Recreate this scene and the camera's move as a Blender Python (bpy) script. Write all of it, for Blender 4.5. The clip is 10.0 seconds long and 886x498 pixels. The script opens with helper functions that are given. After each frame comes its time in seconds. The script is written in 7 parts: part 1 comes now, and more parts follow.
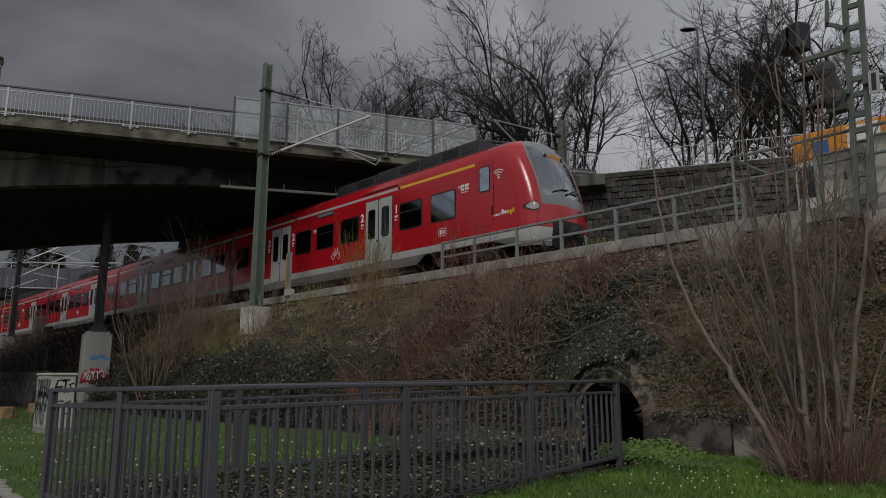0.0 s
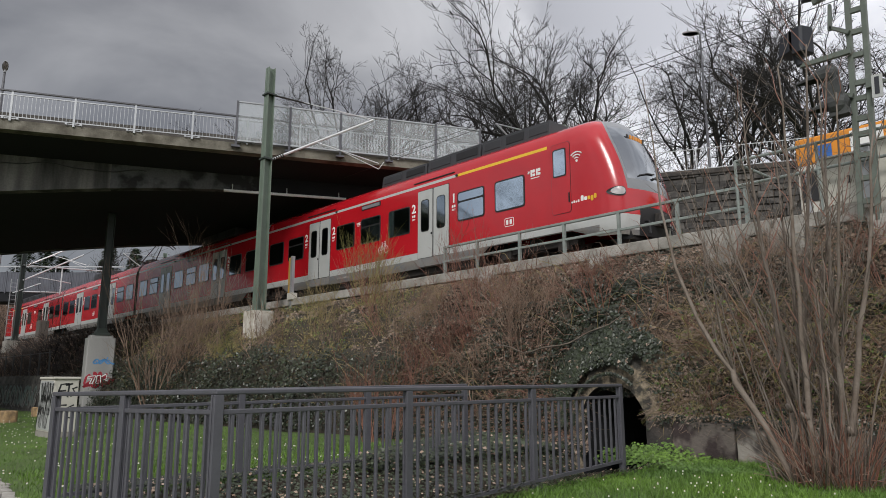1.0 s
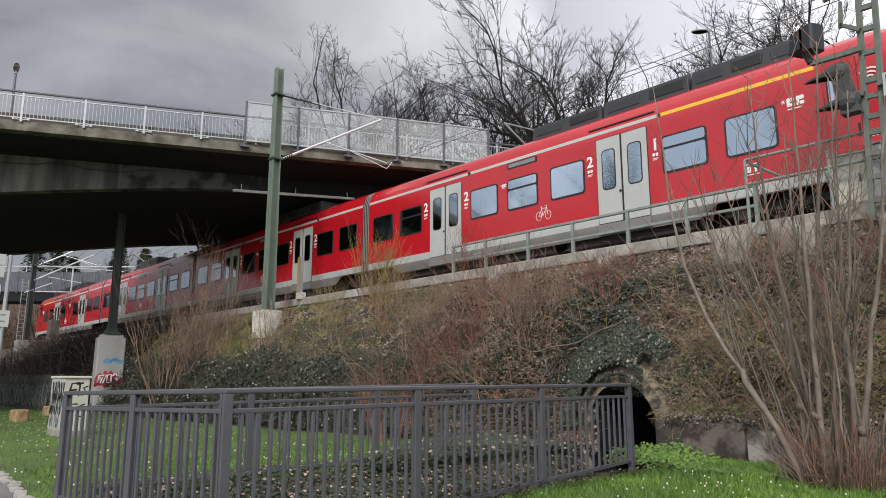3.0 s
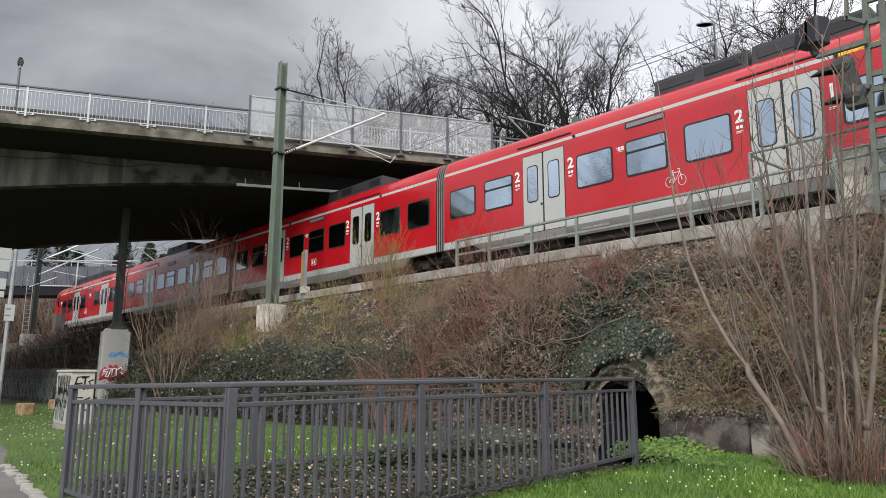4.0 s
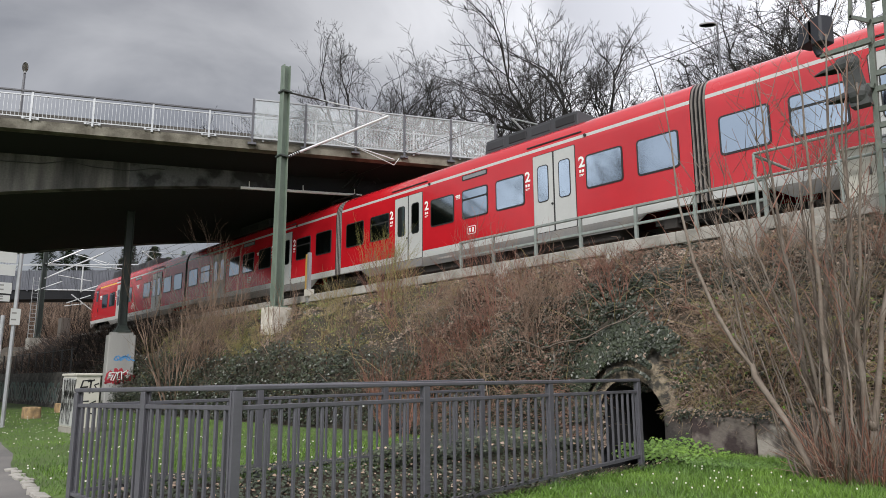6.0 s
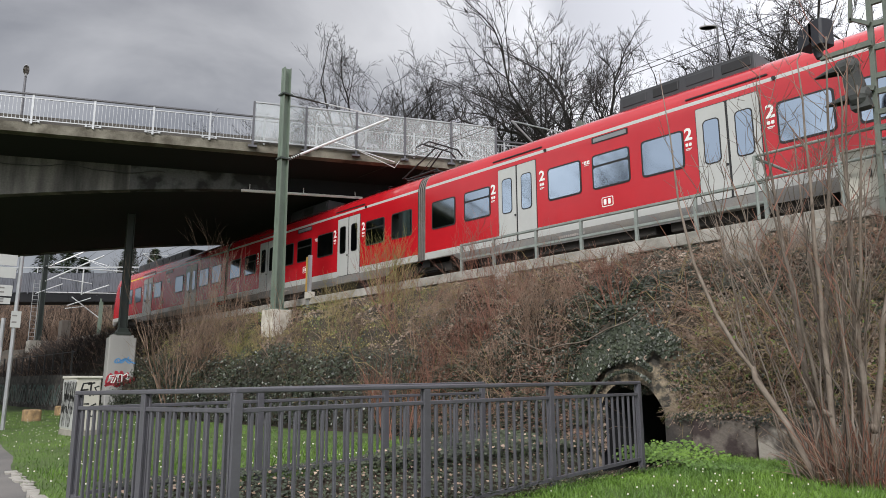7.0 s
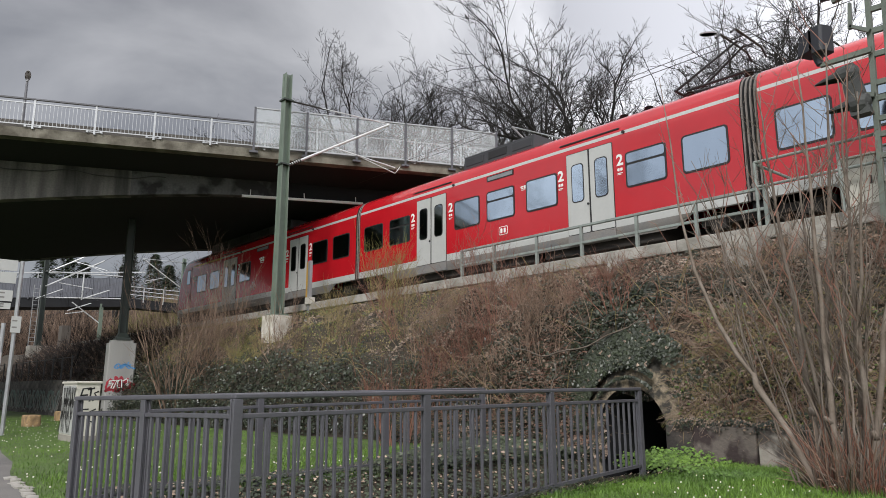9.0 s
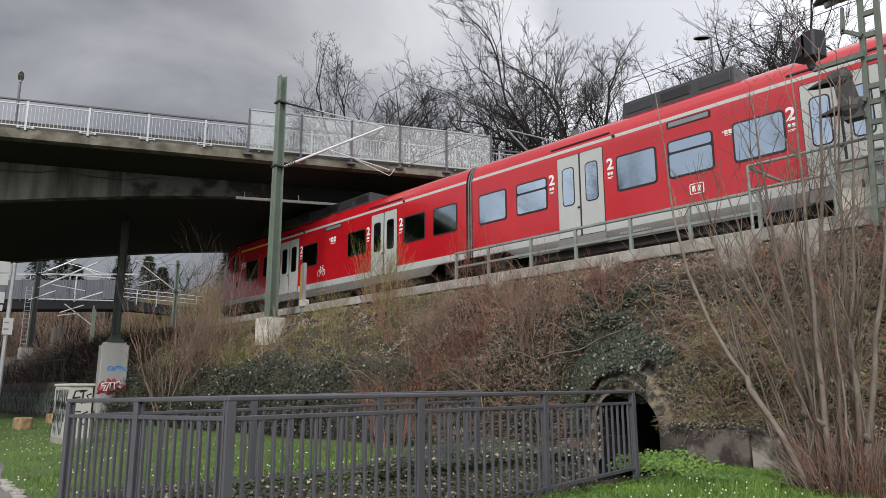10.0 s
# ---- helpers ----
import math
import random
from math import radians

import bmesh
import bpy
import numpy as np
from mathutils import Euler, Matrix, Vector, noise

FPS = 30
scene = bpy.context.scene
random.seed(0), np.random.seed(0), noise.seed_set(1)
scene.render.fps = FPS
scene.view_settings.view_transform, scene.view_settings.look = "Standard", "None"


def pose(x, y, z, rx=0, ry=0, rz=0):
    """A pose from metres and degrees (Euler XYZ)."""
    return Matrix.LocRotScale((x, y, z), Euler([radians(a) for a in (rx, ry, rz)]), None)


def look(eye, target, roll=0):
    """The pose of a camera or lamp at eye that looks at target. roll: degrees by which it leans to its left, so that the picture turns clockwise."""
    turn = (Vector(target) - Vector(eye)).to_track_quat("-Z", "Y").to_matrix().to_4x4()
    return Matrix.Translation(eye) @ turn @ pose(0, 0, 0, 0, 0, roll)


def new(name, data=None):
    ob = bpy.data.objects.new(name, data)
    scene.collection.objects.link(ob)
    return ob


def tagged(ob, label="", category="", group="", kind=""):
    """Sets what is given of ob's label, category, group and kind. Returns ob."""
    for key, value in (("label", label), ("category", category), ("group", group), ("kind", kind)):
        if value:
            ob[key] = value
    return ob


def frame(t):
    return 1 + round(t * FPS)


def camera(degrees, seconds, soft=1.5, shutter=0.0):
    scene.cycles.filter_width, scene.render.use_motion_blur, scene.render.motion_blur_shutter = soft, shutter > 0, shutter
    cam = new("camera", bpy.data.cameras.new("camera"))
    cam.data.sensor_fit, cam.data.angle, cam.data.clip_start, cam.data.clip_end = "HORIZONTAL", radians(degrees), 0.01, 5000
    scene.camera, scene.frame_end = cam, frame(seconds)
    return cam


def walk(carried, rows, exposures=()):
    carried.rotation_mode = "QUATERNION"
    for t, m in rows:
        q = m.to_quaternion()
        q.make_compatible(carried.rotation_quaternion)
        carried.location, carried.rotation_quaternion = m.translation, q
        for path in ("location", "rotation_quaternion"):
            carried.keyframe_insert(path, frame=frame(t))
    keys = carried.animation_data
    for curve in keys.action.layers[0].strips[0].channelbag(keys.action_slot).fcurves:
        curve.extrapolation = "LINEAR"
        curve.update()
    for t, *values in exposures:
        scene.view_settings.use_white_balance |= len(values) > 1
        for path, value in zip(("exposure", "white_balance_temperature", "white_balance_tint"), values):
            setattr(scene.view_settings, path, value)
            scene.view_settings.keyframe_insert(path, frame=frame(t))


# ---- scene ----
# camera: it stands on the path and is held by hand
EYE = Vector((0.0, 0.0, 1.5))


def aim(th, pitch, roll):
    """The camera's pose: th degrees from the track's backward direction, tilted up by pitch."""
    a, b = radians(th), radians(pitch)
    way = Vector((-math.cos(a) * math.cos(b), math.sin(a) * math.cos(b), math.sin(b)))
    return look(EYE, EYE + way, -roll)


cam = camera(64.852, 10.0, soft=0.8)
walk(cam, [(t, aim(a, b, c)) for t, a, b, c in (
    (0.0, 43.443, 10.589, 0.046), (0.5, 43.273, 10.783, 0.01), (1.0, 43.213, 10.918, 0.012), (1.5, 43.15, 11.065, -0.026),
    (2.0, 42.852, 11.24, -0.052), (2.5, 42.685, 11.129, -0.04), (4.0, 42.207, 10.386, -0.06), (4.5, 42.139, 10.332, -0.075),
    (5.0, 42.063, 10.337, 0.011), (5.5, 41.948, 10.439, 0.118), (7.0, 41.836, 10.758, 0.194), (7.5, 41.827, 10.892, 0.13),
    (8.0, 41.85, 11.022, 0.089), (8.5, 41.805, 11.112, 0.074), (9.0, 41.803, 11.228, 0.099), (9.5, 41.906, 11.355, 0.087),
    (10.0, 42.276, 11.428, 0.058))],
    exposures=[(0.0, -1.30), (0.3, -1.08), (0.6, -0.57), (0.9, -0.27), (1.2, -0.06), (2.0, 0.05), (2.6, 0.14), (4.0, 0.28), (7.6, 0.3), (10.0, 0.14)])

# world: a grey, broken overcast, brightest low over the track
world = bpy.data.worlds.new("world")
scene.world = world
world.use_nodes = True
wt = world.node_tree
wt.nodes.clear()
w_out = wt.nodes.new("ShaderNodeOutputWorld")
w_bg = wt.nodes.new("ShaderNodeBackground")
w_sky = wt.nodes.new("ShaderNodeTexSky")
w_sky.sky_type, w_sky.sun_disc = "NISHITA", False
w_sky.sun_elevation, w_sky.sun_rotation = radians(38), radians(60)
w_tc = wt.nodes.new("ShaderNodeTexCoord")
w_map = wt.nodes.new("ShaderNodeMapping")
w_map.inputs["Scale"].default_value = (1.0, 1.0, 1.7)
w_map.inputs["Location"].default_value = (0.35, 0.1, 0.6)
w_n = wt.nodes.new("ShaderNodeTexNoise")
w_n.inputs["Scale"].default_value, w_n.inputs["Detail"].default_value = 2.5, 7.0
w_n.inputs["Roughness"].default_value, w_n.inputs["Distortion"].default_value = 0.5, 0.6
w_r = wt.nodes.new("ShaderNodeValToRGB")
w_r.color_ramp.elements[0].position, w_r.color_ramp.elements[0].color = 0.38, (5.1, 5.15, 5.55, 1)
w_r.color_ramp.elements[1].position, w_r.color_ramp.elements[1].color = 0.64, (10.6, 10.6, 11.0, 1)
w_m = wt.nodes.new("ShaderNodeMixRGB")
w_m.inputs[0].default_value = 0.88
w_bg.inputs["Strength"].default_value = 0.10
# the cloud is thinner behind the camera and low on the far right
w_dot = wt.nodes.new("ShaderNodeVectorMath")
w_dot.operation = "DOT_PRODUCT"
w_dot.inputs[1].default_value = (-0.97, 0.05, 0.22)
w_dr = wt.nodes.new("ShaderNodeMapRange")
w_dr.interpolation_type = "SMOOTHSTEP"
w_dr.inputs["From Min"].default_value, w_dr.inputs["From Max"].default_value = 0.48, 0.93
w_dr.inputs["To Min"].default_value, w_dr.inputs["To Max"].default_value = 1.55, 0.43
w_sc = wt.nodes.new("ShaderNodeVectorMath")
w_sc.operation = "SCALE"
for a, b in ((w_tc.outputs["Generated"], w_dot.inputs[0]), (w_dot.outputs["Value"], w_dr.inputs["Value"]), (w_dr.outputs[0], w_sc.inputs["Scale"]), (w_r.outputs[0], w_sc.inputs[0])):
    wt.links.new(a, b)
for a, b in ((w_tc.outputs["Generated"], w_map.inputs["Vector"]), (w_map.outputs[0], w_n.inputs["Vector"]), (w_n.outputs[0], w_r.inputs[0]),
             (w_sky.outputs[0], w_m.inputs[1]), (w_sc.outputs[0], w_m.inputs[2]), (w_m.outputs[0], w_bg.inputs[0]), (w_bg.outputs[0], w_out.inputs[0])):
    wt.links.new(a, b)
sun = new("sun", bpy.data.lights.new("sun", "SUN"))
sun.data.energy, sun.data.angle, sun.data.color = 2.2, radians(16), (1.0, 0.98, 0.95)
sun.matrix_world = look((10, -28, 36), (-14, 12, 0))

# ---- materials ----
MATS = {}


def mk(name, base, rough=0.7, metal=0.0, var=0.25, scale=3.0, fine=40.0, bump=0.15, second=None, coat=0.0, amount=0.5, streak=False, island=0.0):
    """A surface with a coarse and a fine variation of colour, and a fine relief."""
    m = bpy.data.materials.new(name)
    m.use_nodes = True
    nt = m.node_tree
    N, L = nt.nodes, nt.links
    b = N["Principled BSDF"]
    tc = N.new("ShaderNodeTexCoord")
    mp = N.new("ShaderNodeMapping")
    mp.inputs["Scale"].default_value = (1.0, 1.0, 0.12) if streak else (1.0, 1.0, 1.0)
    L.new(tc.outputs["Object"], mp.inputs["Vector"])
    big, small = N.new("ShaderNodeTexNoise"), N.new("ShaderNodeTexNoise")
    big.inputs["Scale"].default_value, big.inputs["Detail"].default_value = scale, 5.0
    small.inputs["Scale"].default_value, small.inputs["Detail"].default_value = fine, 3.0
    L.new(mp.outputs[0], big.inputs["Vector"])
    L.new(tc.outputs["Object"], small.inputs["Vector"])
    ramp = N.new("ShaderNodeValToRGB")
    ramp.color_ramp.elements[0].position, ramp.color_ramp.elements[1].position = 0.5 - 0.25 * (1.2 - amount), 0.5 + 0.25 * (1.2 - amount)
    second = second or tuple(c * (1 - var) for c in base)
    ramp.color_ramp.elements[0].color, ramp.color_ramp.elements[1].color = (*second, 1), (*base, 1)
    L.new(big.outputs[0], ramp.inputs[0])
    val = N.new("ShaderNodeHueSaturation")
    ma = N.new("ShaderNodeMapRange")
    ma.inputs["To Min"].default_value, ma.inputs["To Max"].default_value = 1 - var * 0.7, 1 + var * 0.7
    L.new(small.outputs[0], ma.inputs["Value"])
    last = ma.outputs[0]
    if island:
        geo, info = N.new("ShaderNodeNewGeometry"), N.new("ShaderNodeObjectInfo")
        ad = N.new("ShaderNodeMath")
        ad.operation = "ADD"
        L.new(geo.outputs["Random Per Island"], ad.inputs[0])
        L.new(info.outputs["Random"], ad.inputs[1])
        m2 = N.new("ShaderNodeMapRange")
        m2.inputs["From Max"].default_value = 2.0
        m2.inputs["To Min"].default_value, m2.inputs["To Max"].default_value = 1 - island, 1 + island
        L.new(ad.outputs[0], m2.inputs["Value"])
        mu = N.new("ShaderNodeMath")
        mu.operation = "MULTIPLY"
        L.new(last, mu.inputs[0])
        L.new(m2.outputs[0], mu.inputs[1])
        last = mu.outputs[0]
    L.new(last, val.inputs["Value"])
    L.new(ramp.outputs[0], val.inputs["Color"])
    L.new(val.outputs[0], b.inputs["Base Color"])
    b.inputs["Metallic"].default_value = metal
    rr = N.new("ShaderNodeMapRange")
    rr.inputs["To Min"].default_value, rr.inputs["To Max"].default_value = max(0.02, rough - 0.08), min(1.0, rough + 0.08)
    L.new(big.outputs[0], rr.inputs["Value"])
    L.new(rr.outputs[0], b.inputs["Roughness"])
    if coat:
        b.inputs["Coat Weight"].default_value, b.inputs["Coat Roughness"].default_value = coat, 0.05
    if bump:
        bn = N.new("ShaderNodeBump")
        bn.inputs["Strength"].default_value, bn.inputs["Distance"].default_value = bump, 0.02
        L.new(small.outputs[0], bn.inputs["Height"])
        L.new(bn.outputs[0], b.inputs["Normal"])
    MATS[name] = m
    return m


RED = mk("red_paint", (0.45, 0.010, 0.017), 0.24, var=0.12, scale=0.6, fine=2.5, bump=0.0, coat=0.3)
DOORWHITE = mk("light_grey_paint", (0.43, 0.435, 0.42), 0.38, var=0.08, scale=1.2, fine=12, bump=0.0, coat=0.2)
SKIRT = mk("dusty_grey_paint", (0.15, 0.155, 0.16), 0.6, var=0.3, scale=1.5, fine=25, bump=0.05, second=(0.20, 0.18, 0.155))
YELLOW = mk("yellow_paint", (0.72, 0.42, 0.02), 0.4, var=0.08, bump=0.0)
ROOFBOX = mk("roof_box_grey", (0.032, 0.033, 0.037), 0.55, var=0.25, scale=1.5, bump=0.05)
BLACK = mk("black_rubber", (0.012, 0.012, 0.013), 0.55, var=0.2, bump=0.05)
UNDER = mk("dirty_underframe", (0.035, 0.03, 0.026), 0.8, var=0.4, scale=2.0, fine=20, bump=0.3)
BELLOWS = mk("grey_bellows", (0.30, 0.27, 0.25), 0.6, var=0.3, scale=3.0, fine=25, bump=0.1)
WHITE = mk("white_lettering", (0.75, 0.75, 0.73), 0.5, var=0.05, bump=0.0)
GLASS = mk("coated_window_glass", (0.38, 0.46, 0.54), 0.03, metal=1.0, var=0.06, scale=0.8, fine=1.4, bump=0.02)
SHIELD = mk("windscreen_glass", (0.30, 0.32, 0.34), 0.05, metal=1.0, var=0.1, scale=0.9, fine=2.0, bump=0.05)
CABGREY = mk("cab_front_grey", (0.20, 0.21, 0.22), 0.35, var=0.1, bump=0.0, coat=0.2)
LAMPGLASS = mk("lamp_glass", (0.48, 0.45, 0.44), 0.15, metal=0.35, var=0.2, fine=20, bump=0.1)
CONC = mk("weathered_concrete", (0.30, 0.28, 0.245), 0.9, var=0.35, scale=1.3, fine=30, bump=0.35, second=(0.17, 0.16, 0.14))
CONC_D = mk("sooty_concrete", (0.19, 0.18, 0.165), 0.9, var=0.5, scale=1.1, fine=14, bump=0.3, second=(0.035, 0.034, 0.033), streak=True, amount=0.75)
CONC_L = mk("pale_concrete", (0.37, 0.35, 0.315), 0.88, var=0.3, scale=2.5, fine=40, bump=0.4, second=(0.20, 0.19, 0.165))
CONC_P = mk("pillar_concrete", (0.34, 0.335, 0.32), 0.88, var=0.18, scale=1.4, fine=45, bump=0.15, streak=True)
WALLC = mk("stained_wall_concrete", (0.155, 0.132, 0.114), 0.92, var=0.4, scale=2.6, fine=25, bump=0.5, second=(0.05, 0.036, 0.034), amount=0.95)
WALLD = mk("sooty_wall_concrete", (0.075, 0.064, 0.056), 0.94, var=0.4, scale=2.4, fine=25, bump=0.5, second=(0.03, 0.027, 0.025), amount=0.8)
WALLP = mk("flaking_pale_plaster", (0.38, 0.345, 0.30), 0.92, var=0.3, scale=3.2, fine=25, bump=0.5, second=(0.10, 0.085, 0.075), amount=0.95)
EDGEC = mk("dirty_lichened_concrete", (0.20, 0.185, 0.15), 0.93, var=0.4, scale=1.6, fine=22, bump=0.4, second=(0.075, 0.066, 0.05), amount=0.7)
# middle step of the shade painted along the bridge girder
SHADEGREY = mk("half_shade_concrete", (0.10, 0.10, 0.10), 0.95, var=0.5, scale=1.4, fine=12, bump=0.3, second=(0.022, 0.022, 0.022), amount=0.9)
HEADW = mk("tan_stained_masonry", (0.24, 0.195, 0.135), 0.93, var=0.5, scale=6.0, fine=24, bump=0.9, second=(0.05, 0.046, 0.038), amount=0.9)
# near-black that paints shade under the bridge and inside the culvert
SHADEBLACK = mk("shade_black", (0.0085, 0.009, 0.0115), 0.95, var=0.4, scale=0.8, fine=10, bump=0.2)
GALV = mk("galvanised_steel", (0.40, 0.41, 0.42), 0.45, metal=0.55, var=0.15, scale=4, fine=50, bump=0.05)
FENCE = mk("grey_fence_paint", (0.09, 0.089, 0.102), 0.42, var=0.18, scale=2.5, fine=30, bump=0.06, coat=0.1)
MASTG = mk("green_mast_paint", (0.15, 0.19, 0.15), 0.6, var=0.2, scale=2.0, fine=30, bump=0.1)
MASTD = mk("dark_green_steel", (0.032, 0.042, 0.036), 0.6, var=0.2, scale=2.0, fine=30, bump=0.1)
RAILP = mk("grey_green_rail_paint", (0.24, 0.27, 0.25), 0.6, var=0.3, scale=3.0, fine=30, bump=0.1)
WIRE = mk("dark_wire", (0.05, 0.05, 0.05), 0.5, metal=0.4, var=0.1, bump=0.0)
TUBE = mk("aluminium_tube", (0.62, 0.63, 0.63), 0.4, metal=0.4, var=0.1, bump=0.0)
SIGNAL = mk("signal_black", (0.022, 0.024, 0.032), 0.6, var=0.25, bump=0.05)
SIGNALG = mk("dusty_signal_black", (0.055, 0.058, 0.055), 0.7, var=0.4, scale=5.0, fine=30, bump=0.2, second=(0.025, 0.025, 0.025))
MASTS = mk("weathered_mast_green", (0.13, 0.15, 0.125), 0.65, var=0.3, scale=4.0, fine=30, bump=0.1)
CREAM = mk("cream_cabinet", (0.50, 0.48, 0.42), 0.55, var=0.12, scale=2, bump=0.05)
ORANGE = mk("orange_paint", (0.70, 0.26, 0.02), 0.5, var=0.12, bump=0.03)
BLUE = mk("blue_paint", (0.03, 0.13, 0.42), 0.5, var=0.1, bump=0.02)
VIAD = mk("blue_grey_panel", (0.10, 0.105, 0.125), 0.6, var=0.2, scale=1.0, fine=8, bump=0.05)
STONE = mk("grey_ashlar", (0.085, 0.078, 0.070), 0.9, var=0.35, scale=2.2, fine=18, bump=0.5, second=(0.026, 0.024, 0.023), amount=0.75, island=0.75)
SAND = mk("sandstone", (0.36, 0.24, 0.12), 0.9, var=0.4, second=(0.15, 0.10, 0.06), scale=6.0, fine=30, bump=0.4)
CONC_F = mk("whitewashed_footing", (0.60, 0.57, 0.51), 0.85, var=0.2, scale=3.0, fine=40, bump=0.3, second=(0.36, 0.32, 0.26), amount=0.6)
CABB = mk("brown_grey_cabinet", (0.10, 0.085, 0.072), 0.6, var=0.2, scale=2.0, bump=0.05)
MORTAR = mk("dark_mortar", (0.11, 0.10, 0.09), 0.95, var=0.3, bump=0.3)
RUST = mk("rusty_rail", (0.16, 0.08, 0.05), 0.7, metal=0.3, var=0.3, bump=0.2)
BALLAST = mk("ballast", (0.20, 0.17, 0.15), 0.95, var=0.5, scale=9, fine=35, bump=0.9)
ASPHALT = mk("asphalt_path", (0.16, 0.15, 0.14), 0.92, var=0.2, scale=1.2, fine=90, bump=0.4, second=(0.11, 0.105, 0.10))
TURF = mk("turf_soil", (0.075, 0.125, 0.022), 0.95, var=0.4, scale=1.4, fine=30, bump=0.8, second=(0.05, 0.075, 0.02))
GRASS = mk("grass_blade", (0.12, 0.215, 0.025), 0.55, var=0.2, scale=0.8, fine=8, bump=0.0, second=(0.055, 0.115, 0.018), island=0.6)
SOIL = mk("bank_soil", (0.060, 0.047, 0.034), 0.97, var=0.45, scale=0.8, fine=14, bump=0.9, second=(0.032, 0.028, 0.02))
IVY = mk("ivy_leaf", (0.038, 0.048, 0.024), 0.38, var=0.25, scale=0.7, fine=6, bump=0.0, second=(0.015, 0.021, 0.011), island=0.8)
LITTER = mk("dead_leaf", (0.33, 0.258, 0.205), 0.85, var=0.3, scale=0.9, fine=6, bump=0.0, second=(0.16, 0.11, 0.075), island=0.75)
DRY = mk("dry_stem", (0.29, 0.205, 0.15), 0.85, var=0.25, scale=0.8, fine=9, bump=0.0, second=(0.13, 0.08, 0.055), island=0.65)
STRAW = mk("pale_straw", (0.30, 0.225, 0.115), 0.85, var=0.3, scale=0.8, fine=9, bump=0.0, second=(0.24, 0.20, 0.08), island=0.4)
REDSTEM = mk("red_dogwood_stem", (0.25, 0.115, 0.08), 0.7, var=0.2, scale=1, fine=9, bump=0.0, island=0.4)
BARK = mk("bare_bark", (0.021, 0.018, 0.016), 0.95, var=0.3, scale=3.0, fine=40, bump=0.2, second=(0.012, 0.010, 0.009))
# brown darkened to stand for the shade on the bank under the bridge
SHADESCRUB = mk("shade_dark_scrub", (0.060, 0.044, 0.037), 0.9, var=0.3, scale=2.0, fine=20, bump=0.1, second=(0.032, 0.025, 0.022), island=0.5)
SHRUBB = mk("grey_brown_shrub_bark", (0.18, 0.15, 0.125), 0.85, var=0.3, scale=4.0, fine=40, bump=0.25, second=(0.105, 0.078, 0.058), island=0.4)
MOSSY = mk("green_buds", (0.23, 0.215, 0.065), 0.7, var=0.25, bump=0.0, island=0.3)
DAISY = mk("daisy_petals", (0.78, 0.78, 0.72), 0.7, var=0.1, bump=0.0)
CONIF = mk("evergreen_needles", (0.028, 0.045, 0.018), 0.7, var=0.3, bump=0.0, island=0.4)
WATER = mk("dark_water", (0.02, 0.022, 0.018), 0.12, var=0.2, scale=1.5, fine=5, bump=0.2)
REDTAG = mk("red_spray_paint", (0.42, 0.03, 0.05), 0.6, var=0.2, bump=0.0)
BLUETAG = mk("blue_spray_paint", (0.08, 0.30, 0.62), 0.6, var=0.2, bump=0.0)
BLACKTAG = mk("black_spray_paint", (0.015, 0.015, 0.015), 0.5, var=0.2, bump=0.0)
TEALTAG = mk("teal_spray_paint", (0.12, 0.18, 0.165), 0.7, var=0.3, bump=0.0)
LAMPB = mk("lamp_housing", (0.26, 0.26, 0.265), 0.45, var=0.1, bump=0.02)
POSTY = mk("yellow_marker", (0.42, 0.26, 0.06), 0.6, var=0.25, bump=0.05)
# clear, faintly hazy panes of the bridge's screen
SCREEN = bpy.data.materials.new("hazy_clear_pane")
SCREEN.use_nodes = True
_n, _l = SCREEN.node_tree.nodes, SCREEN.node_tree.links
_mix, _tr = _n.new("ShaderNodeMixShader"), _n.new("ShaderNodeBsdfTransparent")
_tr.inputs[0].default_value = (0.93, 0.95, 0.95, 1)
_mix.inputs[0].default_value = 0.18
_b = _n["Principled BSDF"]
_b.inputs["Base Color"].default_value, _b.inputs["Roughness"].default_value = (0.8, 0.81, 0.82, 1), 0.12
_l.new(_tr.outputs[0], _mix.inputs[1])
_l.new(_b.outputs[0], _mix.inputs[2])
_l.new(_mix.outputs[0], _n["Material Output"].inputs[0])


